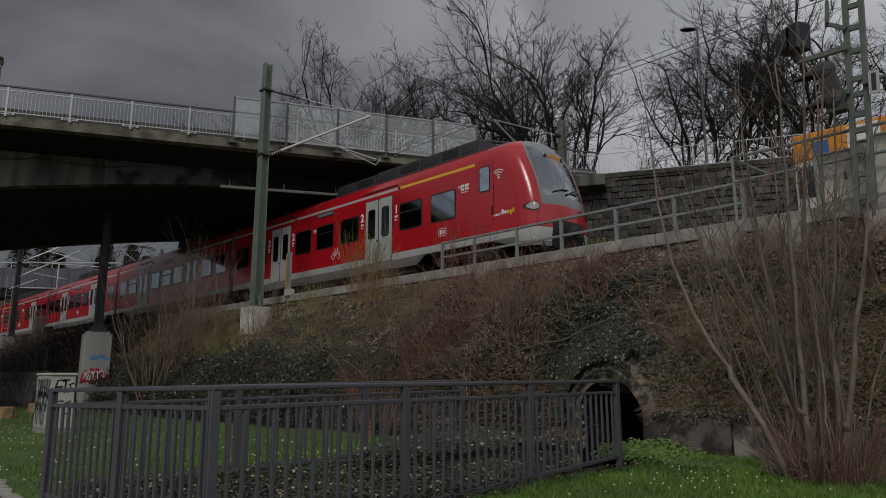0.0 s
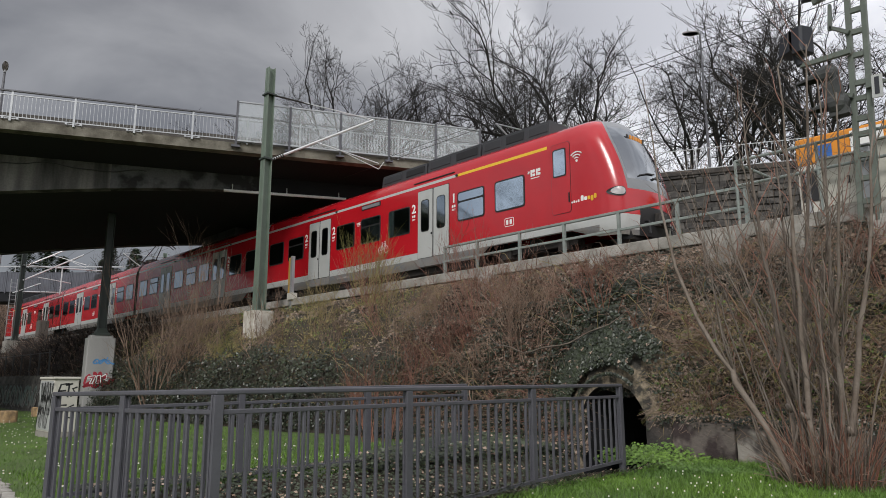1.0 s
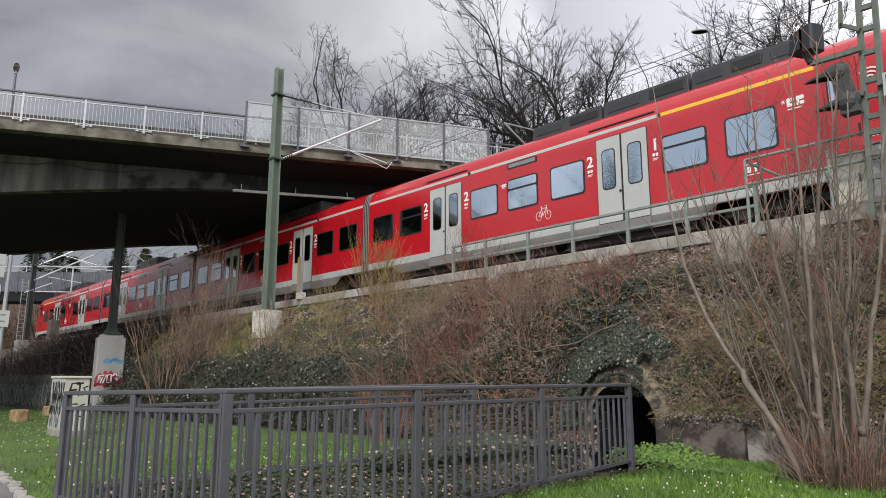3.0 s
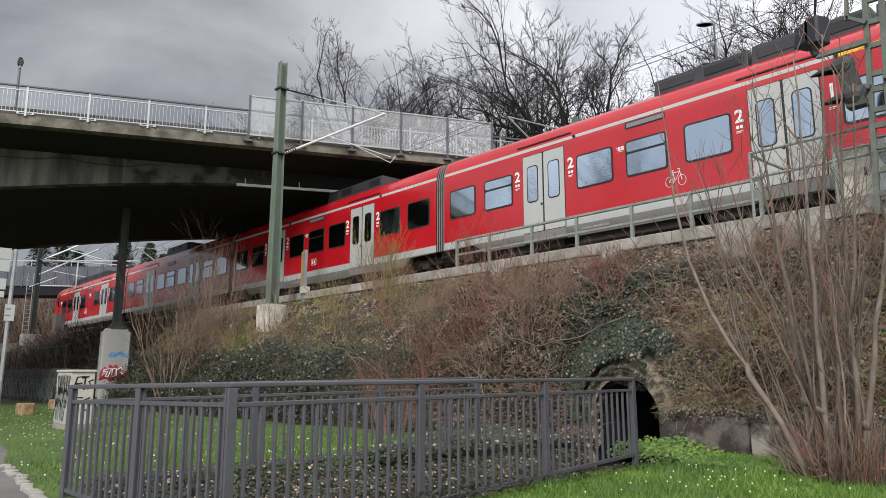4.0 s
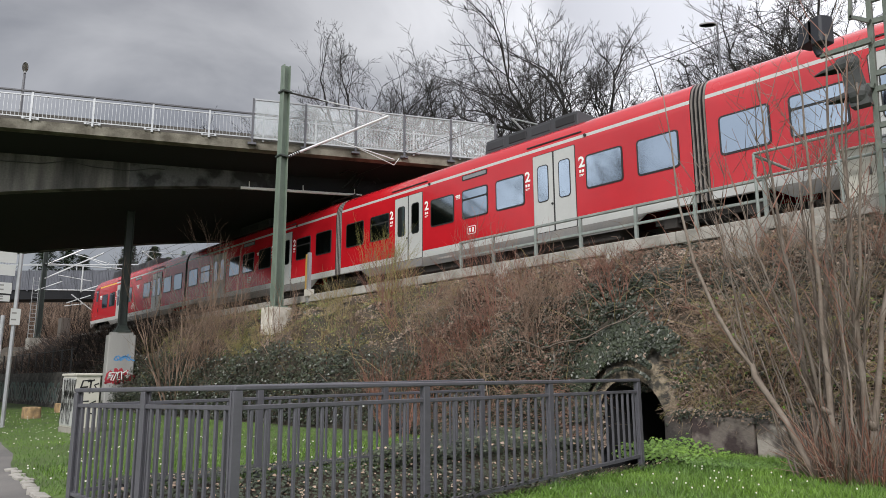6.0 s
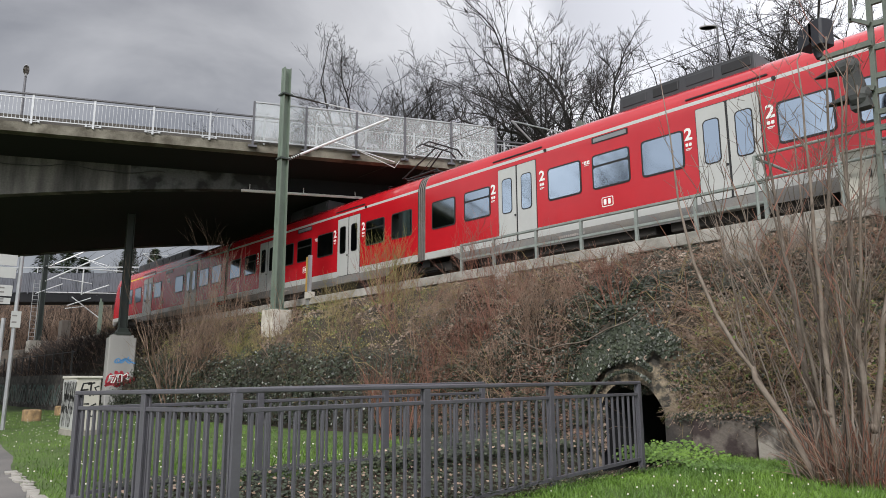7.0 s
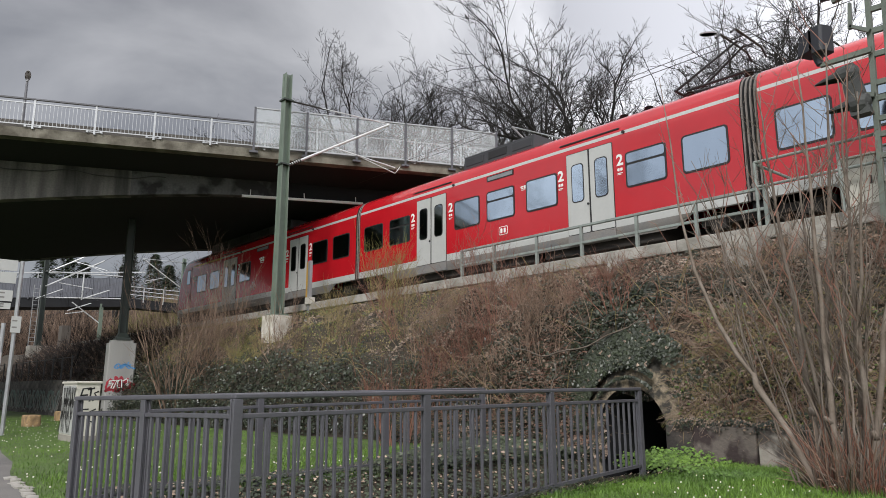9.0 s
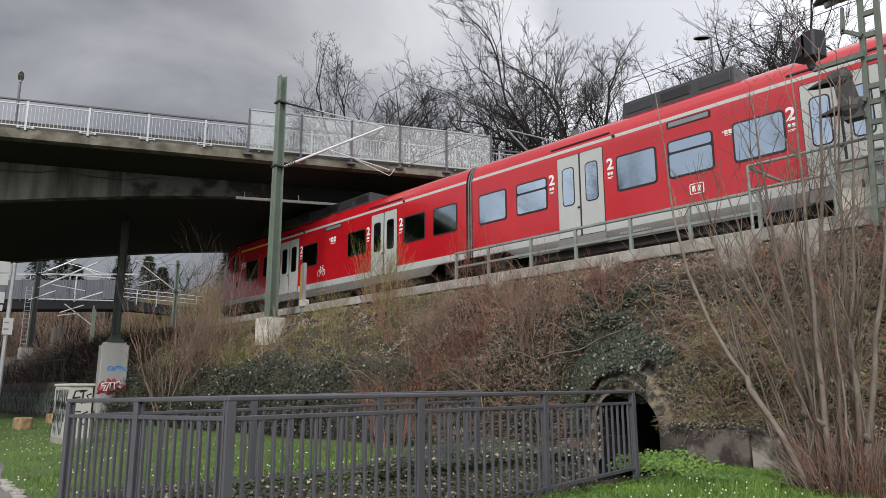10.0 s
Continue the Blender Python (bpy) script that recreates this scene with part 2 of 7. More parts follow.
# ---- mesh helpers ----
class Shape:
    """Collects faces, each with the index of its material, and makes one mesh of them."""

    def __init__(self, *mats):
        self.v, self.f, self.i, self.mats = [], [], [], list(mats)

    def add(self, verts, faces, mi=0):
        n = len(self.v)
        self.v.extend(tuple(p) for p in verts)
        self.f.extend(tuple(a + n for a in q) for q in faces)
        self.i.extend([mi] * len(faces))
        return self

    def box(self, x0, x1, y0, y1, z0, z1, mi=0, m=None, ch=0.0):
        """A box; with ch its upright edges are chamfered."""
        if ch:
            ring = [(x0 + ch, y0), (x1 - ch, y0), (x1, y0 + ch), (x1, y1 - ch), (x1 - ch, y1), (x0 + ch, y1), (x0, y1 - ch), (x0, y0 + ch)]
            vs = [Vector((a, b, z)) for z in (z0, z1) for a, b in ring]
            fs = [(i, (i + 1) % 8, (i + 1) % 8 + 8, i + 8) for i in range(8)] + [tuple(range(7, -1, -1)), tuple(range(8, 16))]
        else:
            vs = [Vector((x, y, z)) for z in (z0, z1) for y in (y0, y1) for x in (x0, x1)]
            fs = [(0, 2, 3, 1), (4, 5, 7, 6), (0, 1, 5, 4), (2, 6, 7, 3), (0, 4, 6, 2), (1, 3, 7, 5)]
        return self.add([m @ p for p in vs] if m else vs, fs, mi)

    def tube(self, pts, radii, n=6, mi=0, cap=True):
        """A tapered tube along a line of points."""
        pts = [Vector(p) for p in pts]
        radii = [radii] * len(pts) if isinstance(radii, (int, float)) else radii
        vs, fs = [], []
        side = None
        for k, p in enumerate(pts):
            d = (pts[min(k + 1, len(pts) - 1)] - pts[max(k - 1, 0)]).normalized()
            if side is None or abs(side.dot(d)) > 0.95:
                side = d.orthogonal().normalized()
            side = (side - d * side.dot(d)).normalized()
            up = d.cross(side)
            for j in range(n):
                a = 2 * math.pi * j / n
                vs.append(p + radii[k] * (math.cos(a) * side + math.sin(a) * up))
        for k in range(len(pts) - 1):
            for j in range(n):
                fs.append((k * n + j, k * n + (j + 1) % n, k * n + n + (j + 1) % n, k * n + n + j))
        if cap:
            fs += [tuple(range(n - 1, -1, -1)), tuple(range((len(pts) - 1) * n, len(pts) * n))]
        return self.add(vs, fs, mi)

    def plate(self, ring, y0, y1, mi=0):
        """A flat plate: a ring of (x, z) drawn from y0 (front) to y1 (back)."""
        n = len(ring)
        vs = [(x, y0, z) for x, z in ring] + [(x, y1, z) for x, z in ring]
        fs = [tuple(range(n)), tuple(range(2 * n - 1, n - 1, -1))] + [((i + 1) % n, i, i + n, (i + 1) % n + n) for i in range(n)]
        return self.add(vs, fs, mi)

    def mesh(self, name, smooth=False):
        me = bpy.data.meshes.new(name)
        me.from_pydata(self.v, [], self.f)
        for m in self.mats:
            me.materials.append(m)
        me.polygons.foreach_set("material_index", self.i)
        if smooth:
            me.polygons.foreach_set("use_smooth", [True] * len(self.f))
        me.update()
        return me

    def ob(self, name, parent=None, label="", category="", group="", kind="", smooth=False, m=None):
        o = new(name, self.mesh(name, smooth))
        if m is not None:
            o.matrix_basis = m
        o.parent = parent
        return tagged(o, label, category, group, kind)


def rounded(x0, x1, z0, z1, r, n=4):
    """A ring of (x, z): a rectangle with rounded corners, seen from the camera's side."""
    ring = []
    for cx, cz, a0 in ((x1 - r, z0 + r, -90), (x1 - r, z1 - r, 0), (x0 + r, z1 - r, 90), (x0 + r, z0 + r, 180)):
        for k in range(n + 1):
            a = radians(a0 + 90 * k / n)
            ring.append((cx + r * math.cos(a), cz + r * math.sin(a)))
    return ring


def bevel(o, w, seg=2):
    b = o.modifiers.new("bevel", "BEVEL")
    b.width, b.segments, b.limit_method = w, seg, "ANGLE"
    return o


def empty(name, m=None, label="", category="", group="", kind=""):
    o = new(name)
    o.empty_display_size = 0.2
    if m is not None:
        o.matrix_basis = m
    return tagged(o, label, category, group, kind)


def lettering(text, size, mat):
    """A flat mesh of the words, upright in x and z, facing -y."""
    cu = bpy.data.curves.new("words", "FONT")
    cu.body, cu.size, cu.extrude, cu.resolution_u, cu.offset = text, size, 0.002, 2, 0.012
    tmp = bpy.data.objects.new("words", cu)
    scene.collection.objects.link(tmp)
    me = bpy.data.meshes.new_from_object(tmp.evaluated_get(bpy.context.evaluated_depsgraph_get()))
    bpy.data.objects.remove(tmp)
    me.transform(Matrix.Rotation(radians(90), 4, "X"))
    me.materials.clear()
    me.materials.append(mat)
    return me


def lerp_table(t, rows):
    """Straight interpolation in rows of (t, values...)."""
    if t <= rows[0][0]:
        return rows[0][1:]
    for a, b in zip(rows, rows[1:]):
        if t <= b[0]:
            k = (t - a[0]) / (b[0] - a[0])
            return tuple(p + k * (q - p) for p, q in zip(a[1:], b[1:]))
    return rows[-1][1:]


RNG = random.Random(7)

# ---- ground and embankment ----
PATH_EDGE = [(-40, 5.4), (-24, 3.95), (-16, 3.05), (-14.3, 2.90), (-12.8, 2.55), (-11.4, 2.36), (-9.7, 2.22), (-8.7, 2.12), (-5.4, 1.85), (30, 1.6)]


def ground_z(x, y):
    """The lawn: level at the path, swelling a little towards the bank."""
    k = min(1.0, max(0.0, (y + 1.0) / 4.0))
    k = k * k * (3 - 2 * k)
    near = 1.0 if -60 < x < 25 and y < 30 else 0.0
    swell = 0.02 * math.exp(-((x + 4.5) ** 2 + (y - 10.3) ** 2) / 5.0)
    # beside the fence the lawn falls away gently towards the path
    j = min(1.0, max(0.0, (y - 0.8) / 7.5))
    j = j * j * (3 - 2 * j)
    w = min(1.0, max(0.0, (x + 8.4) / 2.4))
    k = k * (1 - w) + j * w
    return 0.25 * k + near * (0.035 * noise.noise(Vector((x * 0.5, y * 0.5, 0))) * k + swell)


def axis(fine0, fine1, step, far):
    a = list(np.arange(fine0, fine1 + 1e-6, step))
    out, d = [], step
    p = fine0
    while p > -far:
        d *= 1.6
        p -= d
        out.append(p)
    res = out[::-1] + a
    p, d = fine1, step
    while p < far:
        d *= 1.6
        p += d
        res.append(p)
    return res


CH_X0, CH_X1, CH_Y0, CH_Y1 = -8.5, -5.5, 2.5, 11.5


def build_ground():
    sh = Shape(TURF)
    xs, ys = axis(-44.5, 8, 0.5, 2500), axis(-6, 13.5, 0.5, 2500)
    sh.v = [(x, y, ground_z(x, y)) for y in ys for x in xs]
    n = len(xs)
    for j in range(len(ys) - 1):
        for i in range(n - 1):
            cx, cy = (xs[i] + xs[i + 1]) / 2, (ys[j] + ys[j + 1]) / 2
            if CH_X0 < cx < CH_X1 and CH_Y0 < cy < CH_Y1:
                continue
            sh.f.append((j * n + i, j * n + i + 1, (j + 1) * n + i + 1, (j + 1) * n + i))
            sh.i.append(0)
    sh.ob("ground", label="short green lawn over dark soil", category="ground", kind="structure", smooth=True)
    # the channel: sloping ivy sides, a wet floor
    ch = Shape(SOIL, WATER, CONC)
    rows = []
    for y in np.linspace(CH_Y0, CH_Y1 + 3, 14):
        w = noise.noise(Vector((0, y, 0))) * 0.1
        rows.append([(CH_X0, y, ground_z(CH_X0, y) + 0.02), (CH_X0 + 0.45, y, -0.15 + w), (CH_X0 + 0.95, y, -0.95), (CH_X1 - 0.95, y, -0.95), (CH_X1 - 0.45, y, -0.2 + w), (CH_X1, y, ground_z(CH_X1, y) + 0.02)])
    ch.v = [p for r in rows for p in r]
    for j in range(len(rows) - 1):
        for i in range(5):
            ch.f.append((j * 6 + i, j * 6 + i + 1, (j + 1) * 6 + i + 1, (j + 1) * 6 + i))
            ch.i.append(1 if i == 2 else 0)
    ch.box(CH_X0, CH_X1, CH_Y0 - 0.25, CH_Y0, -1.2, 0.02, 2)
    ch.ob("stream_channel", label="shallow stream channel with overgrown earth sides", category="stream", kind="structure")
    # the path
    pa = Shape(ASPHALT)
    up, low = [], []
    for x in np.arange(-40, 20.1, 0.5):
        e = lerp_table(x, PATH_EDGE)[0] + 0.09 * noise.noise(Vector((x * 1.1, 3, 0)))
        row = [(x, e - d, ground_z(x, e - d) + 0.006 - (0.02 if d == 0 else 0)) for d in (0, 0.12, 0.8, 1.6, 3.2)]
        up.append(row)
    pa.v = [p for r in up for p in r]
    for j in range(len(up) - 1):
        for i in range(4):
            pa.f.append((j * 5 + i, (j + 1) * 5 + i, (j + 1) * 5 + i + 1, j * 5 + i + 1)[::-1])
            pa.i.append(0)
    pa.ob("path", label="worn grey asphalt footpath with a ragged edge", category="path", kind="structure", smooth=True)


build_ground()

def build_edging():
    r = random.Random(61)
    e = empty("path_edging", pose(-12.2, 2.45, 0.2), "broken pale kerb stones sunk along the footpath", "kerb")
    x = -12.1
    while x < -6.2:
        ln = r.uniform(0.22, 0.5)
        if r.random() < 0.85:
            y = lerp_table(x + ln / 2, PATH_EDGE)[0]
            slope = math.atan2(lerp_table(x + ln, PATH_EDGE)[0] - lerp_table(x, PATH_EDGE)[0], ln)
            st = Shape(CONC_L)
            st.box(0, ln - 0.02, -0.10 - r.uniform(0, 0.05), 0.02, -0.08, 0.012 + r.uniform(0, 0.012), ch=0.03)
            o = st.ob("kerb_stone", e)
            o.matrix_basis = pose(x + 12.2, y + r.gauss(0, 0.02) - 2.45, ground_z(x, y) - 0.2, r.gauss(0, 2), r.gauss(0, 1.5), math.degrees(slope) + r.gauss(0, 3))
        x += ln


build_edging()

# bank cross-sections: x, then six pairs of y and z from foot to crest
BANK = [(-140, 6.5, 0.2, 8.2, 1.4, 10.5, 2.6, 12.0, 3.6, 13.2, 4.2, 13.6, 4.35),
        (-60, 8.9, 0.2, 9.0, 1.7, 10.6, 2.5, 12.0, 3.5, 13.0, 4.2, 13.6, 4.35),
        (-38, 8.9, 0.2, 9.0, 1.6, 10.4, 2.4, 11.8, 3.2, 13.0, 4.05, 13.6, 4.35),
        (-33, 9.6, 0.1, 10.1, 0.9, 10.9, 2.0, 11.8, 3.0, 12.9, 3.9, 13.6, 4.35),
        (-24, 9.6, 0.1, 10.0, 0.9, 10.6, 1.9, 11.6, 2.9, 12.7, 3.6, 13.6, 4.30),
        (-14, 10.3, 0.1, 10.55, 0.9, 11.0, 1.9, 11.7, 2.9, 12.6, 3.7, 13.6, 4.30),
        (-9.2, 11.1, 0.0, 11.2, 0.9, 11.35, 1.9, 11.8, 2.8, 12.6, 3.6, 13.6, 4.30),
        (-6, 11.25, 0.0, 11.3, 0.86, 11.55, 1.7, 12.0, 2.7, 12.7, 3.6, 13.6, 4.30),
        (40, 11.25, 0.0, 11.3, 0.86, 11.55, 1.7, 12.0, 2.7, 12.7, 3.6, 13.6, 4.30)]


def bank_point(x, v):
    """A point of the bank's face; v from 0 at the foot to 5 at the crest."""
    r = lerp_table(x, BANK)
    k = min(int(v), 4)
    w = v - k
    return Vector((x, r[2 * k] * (1 - w) + r[2 * k + 2] * w, r[2 * k + 1] * (1 - w) + r[2 * k + 3] * w))


def bank_skin(x, v):
    p = bank_point(x, v)
    q = 0.30 * noise.noise(Vector((x * 0.9, v * 1.6, 1.0))) + 0.17 * noise.noise(Vector((x * 2.7, v * 4.0, 5.0)))
    fade = min(1.0, v) * min(1.0, 5 - v)
    return p + Vector((0, -q * 0.8, q)) * fade


def build_bank():
    sh = Shape(SOIL)
    xs = list(np.arange(-140, -62, 3.0)) + list(np.arange(-62, 6, 0.4)) + list(np.arange(6, 41, 3.0))
    vs = list(np.arange(0, 5.01, 0.25))
    n = len(vs)
    gap = [(-8.15, -6.6)]
    sh.v = [tuple(bank_skin(x, v)) for x in xs for v in vs]
    for i in range(len(xs) - 1):
        cx = (xs[i] + xs[i + 1]) / 2
        for j in range(n - 1):
            if gap[0][0] < cx < gap[0][1] and vs[j] < 1.5:
                continue
            sh.f.append((i * n + j, (i + 1) * n + j, (i + 1) * n + j + 1, i * n + j + 1))
            sh.i.append(0)
    sh.ob("embankment", label="steep overgrown railway embankment of brown soil", category="embankment", kind="structure", smooth=True)
    top = Shape(BALLAST)
    top.add([(-140, 13.6, 4.33), (40, 13.6, 4.33), (40, 14.7, 4.42), (-140, 14.7, 4.42), (40, 15.1, 4.66), (-140, 15.1, 4.66), (40, 22.3, 4.66), (-140, 22.3, 4.66),
             (40, 25.2, 4.4), (-140, 25.2, 4.4)], [(0, 1, 2, 3), (3, 2, 4, 5), (5, 4, 6, 7), (7, 6, 8, 9)])
    top.ob("track_bed", label="brown-grey ballast bed of the railway", category="ballast", kind="structure")
    rail_me = Shape(RUST)
    rail_me.box(-140, 40, -0.035, 0.035, 0.0, 0.15).box(-140, 40, -0.07, 0.07, -0.02, 0.015)
    rm = rail_me.mesh("rail")
    for yc in (16.55, 20.6):
        track = empty("track", pose(0, yc, 4.70), "steel rails on sleepers in ballast", "track", "two tracks", "structure")
        for y in (-0.7525, 0.7525):
            r = new("rail", rm)
            r.parent, r.matrix_basis = track, pose(0, y, 0)
        sl = Shape(CONC)
        sl.box(-0.13, 0.13, -1.3, 1.3, -0.12, -0.005)
        sm = sl.mesh("sleeper")
        for k in range(150):
            s = new("sleeper", sm)
            s.parent, s.matrix_basis = track, pose(-70 + k * 0.65, 0, 0)


build_bank()


def build_low_wall():
    """The low stained wall at the bank's foot, in cast lengths, and the culvert's dark mouth."""
    w = Shape(WALLC, WALLD, WALLP)
    for x0, x1, zt, y, mi in ((-6.64, -6.14, 0.86, 11.03, 1), (-6.12, -5.07, 0.88, 10.98, 0), (-5.05, -3.5, 0.87, 11.0, 2), (-3.48, -1.5, 0.85, 11.02, 0), (-1.48, 3.0, 0.85, 11.0, 2)):
        w.box(x0, x1, y, y + 0.32, -0.3, zt, mi)
    o = w.ob("wall_foot", label="low stained concrete wall at the foot of the bank", category="wall", kind="structure")
    bevel(o, 0.025)
    # headwall of rough masonry round the arched mouth; the tunnel's shade is painted near-black
    a = Shape(HEADW, SHADEBLACK)
    cx, r = -7.36, 0.70
    angs = list(range(0, 181, 12))
    inner = [(cx + r, -1.0)] + [(cx + r * math.cos(radians(t)) * (1 + 0.03 * math.sin(t)), 0.78 + r * math.sin(radians(t)) * (1 + 0.04 * math.sin(t * 2.1))) for t in angs] + [(cx - r, -1.0)]
    mid = [(cx + r + 0.30, -1.0)] + [(cx + (r + 0.22 + 0.06 * math.sin(t * 1.7)) * math.cos(radians(t)), 0.78 + (r + 0.26 + 0.06 * math.sin(t * 0.9)) * math.sin(radians(t))) for t in angs] + [(cx - r - 0.3, -1.0)]
    out = [(cx + r + 0.7, -1.0)] + [(cx + (r + 0.7) * math.cos(radians(t)), 0.78 + (r + 0.9) * math.sin(radians(t))) for t in angs] + [(cx - r - 0.7, -1.0)]
    n = len(inner)
    q = random.Random(4)
    vs = [(x, 11.14 + q.uniform(-0.02, 0.02), z) for x, z in inner] + [(x, 11.13 + q.uniform(-0.05, 0.03), z) for x, z in mid] + [(x, 11.62, z) for x, z in out] + [(x, 11.5, z) for x, z in inner] + [(x, 16.5, z) for x, z in inner]
    for i in range(n - 1):
        a.add([vs[i], vs[i + 1], vs[n + i + 1], vs[n + i]], [(3, 2, 1, 0)], 0)
        a.add([vs[n + i], vs[n + i + 1], vs[2 * n + i + 1], vs[2 * n + i]], [(3, 2, 1, 0)], 0)
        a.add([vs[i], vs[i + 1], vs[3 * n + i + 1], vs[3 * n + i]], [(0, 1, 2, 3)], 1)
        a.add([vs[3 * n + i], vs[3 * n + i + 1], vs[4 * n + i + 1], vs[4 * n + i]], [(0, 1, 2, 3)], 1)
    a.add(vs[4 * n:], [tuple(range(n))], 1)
    a.ob("culvert", label="dark culvert mouth in old tan masonry under the railway", category="culvert", kind="structure")


build_low_wall()


def build_edge_beam():
    b = Shape(CONC_L)
    x = -58.0
    while x < 20:
        b.box(x + 0.006, x + 2.394, 13.52, 13.95, 4.33, 4.60)
        x += 2.4
    o = b.ob("edge_beam", label="pale concrete edge beam along the track", category="kerb", kind="structure")
    bevel(o, 0.02)
    br = Shape(CONC_L)
    br.box(-0.2, 0.2, -0.12, 0.6, -0.42, 0).box(-0.14, 0.14, 0.1, 0.6, -0.7, -0.42)
    me = br.mesh("bracket")
    pad = Shape(CONC_L).box(-0.32, 0.32, -0.2, 0.5, -0.75, 0, ch=0.04).mesh("bracket")
    for x, z in ((-5.95, 4.36), (-4.75, 4.3), (-3.1, 4.25)):
        o = new("concrete_pad", pad)
        o.matrix_basis = pose(x, 13.1, z)
        tagged(o, "pale weathered concrete pad under the edge beam", "footing", "pads under the edge beam")
    for x in (-12.6, -9.05):
        o = new("concrete_bracket", me)
        o.matrix_basis = pose(x, 13.42, 4.33)
        tagged(o, "weathered concrete bracket under the edge beam", "bracket", "brackets under the edge beam")
    # the railing on it: posts and two rails
    rail = empty("track_railing", pose(-14.6, 13.8, 4.6), "grey-green painted steel railing on the edge beam", "railing")
    post = Shape(RAILP).box(-0.035, 0.035, -0.035, 0.035, 0, 0.80).mesh("post")
    xs = [0.0, 1.31, 2.86, 4.31, 5.88, 7.35, 8.85]
    for x in xs:
        o = new("post", post)
        o.parent, o.matrix_basis = rail, pose(x, 0, 0)
    for z in (0.82, 0.40):
        r = Shape(RAILP)
        r.box(-0.04, 8.9, -0.04 if z > 0.5 else -0.025, 0.04 if z > 0.5 else 0.025, z - 0.03, z + 0.03)
        bevel(r.ob("rail", rail), 0.008)
    high = empty("stage_railing", pose(-5.7, 13.3, 4.6), "grey tube railing round the signal stage", "railing")
    for x in (0.0, 1.5, 3.0, 4.5):
        Shape(RAILP).tube([(x, 0, -0.05), (x, 0, 1.22)], 0.032, 8).ob("post", high)
    for z in (1.22, 0.72):
        Shape(RAILP).tube([(0, 0, z), (5.0, 0, z)], 0.03, 8).ob("rail", high)
    Shape(RAILP).tube([(0, 0, 1.2), (0.45, 0.5, 0.9)], 0.03, 8).ob("brace", high)


build_edge_beam()

# ---- the road bridge: its own x runs along it, y across it, away from the path ----
BR = pose(-27.22, 4.78, 0, 0, 0, 64.97)
B0, B1, WIDE = -40.0, 23.5, 17.6


def haunch(x):
    return 9.36 - 0.85 * max(0.0, (7.5 - x) / 8.8) ** 1.4 if x > -14 else 9.36 - 0.85 * (21.5 / 8.8) ** 1.4


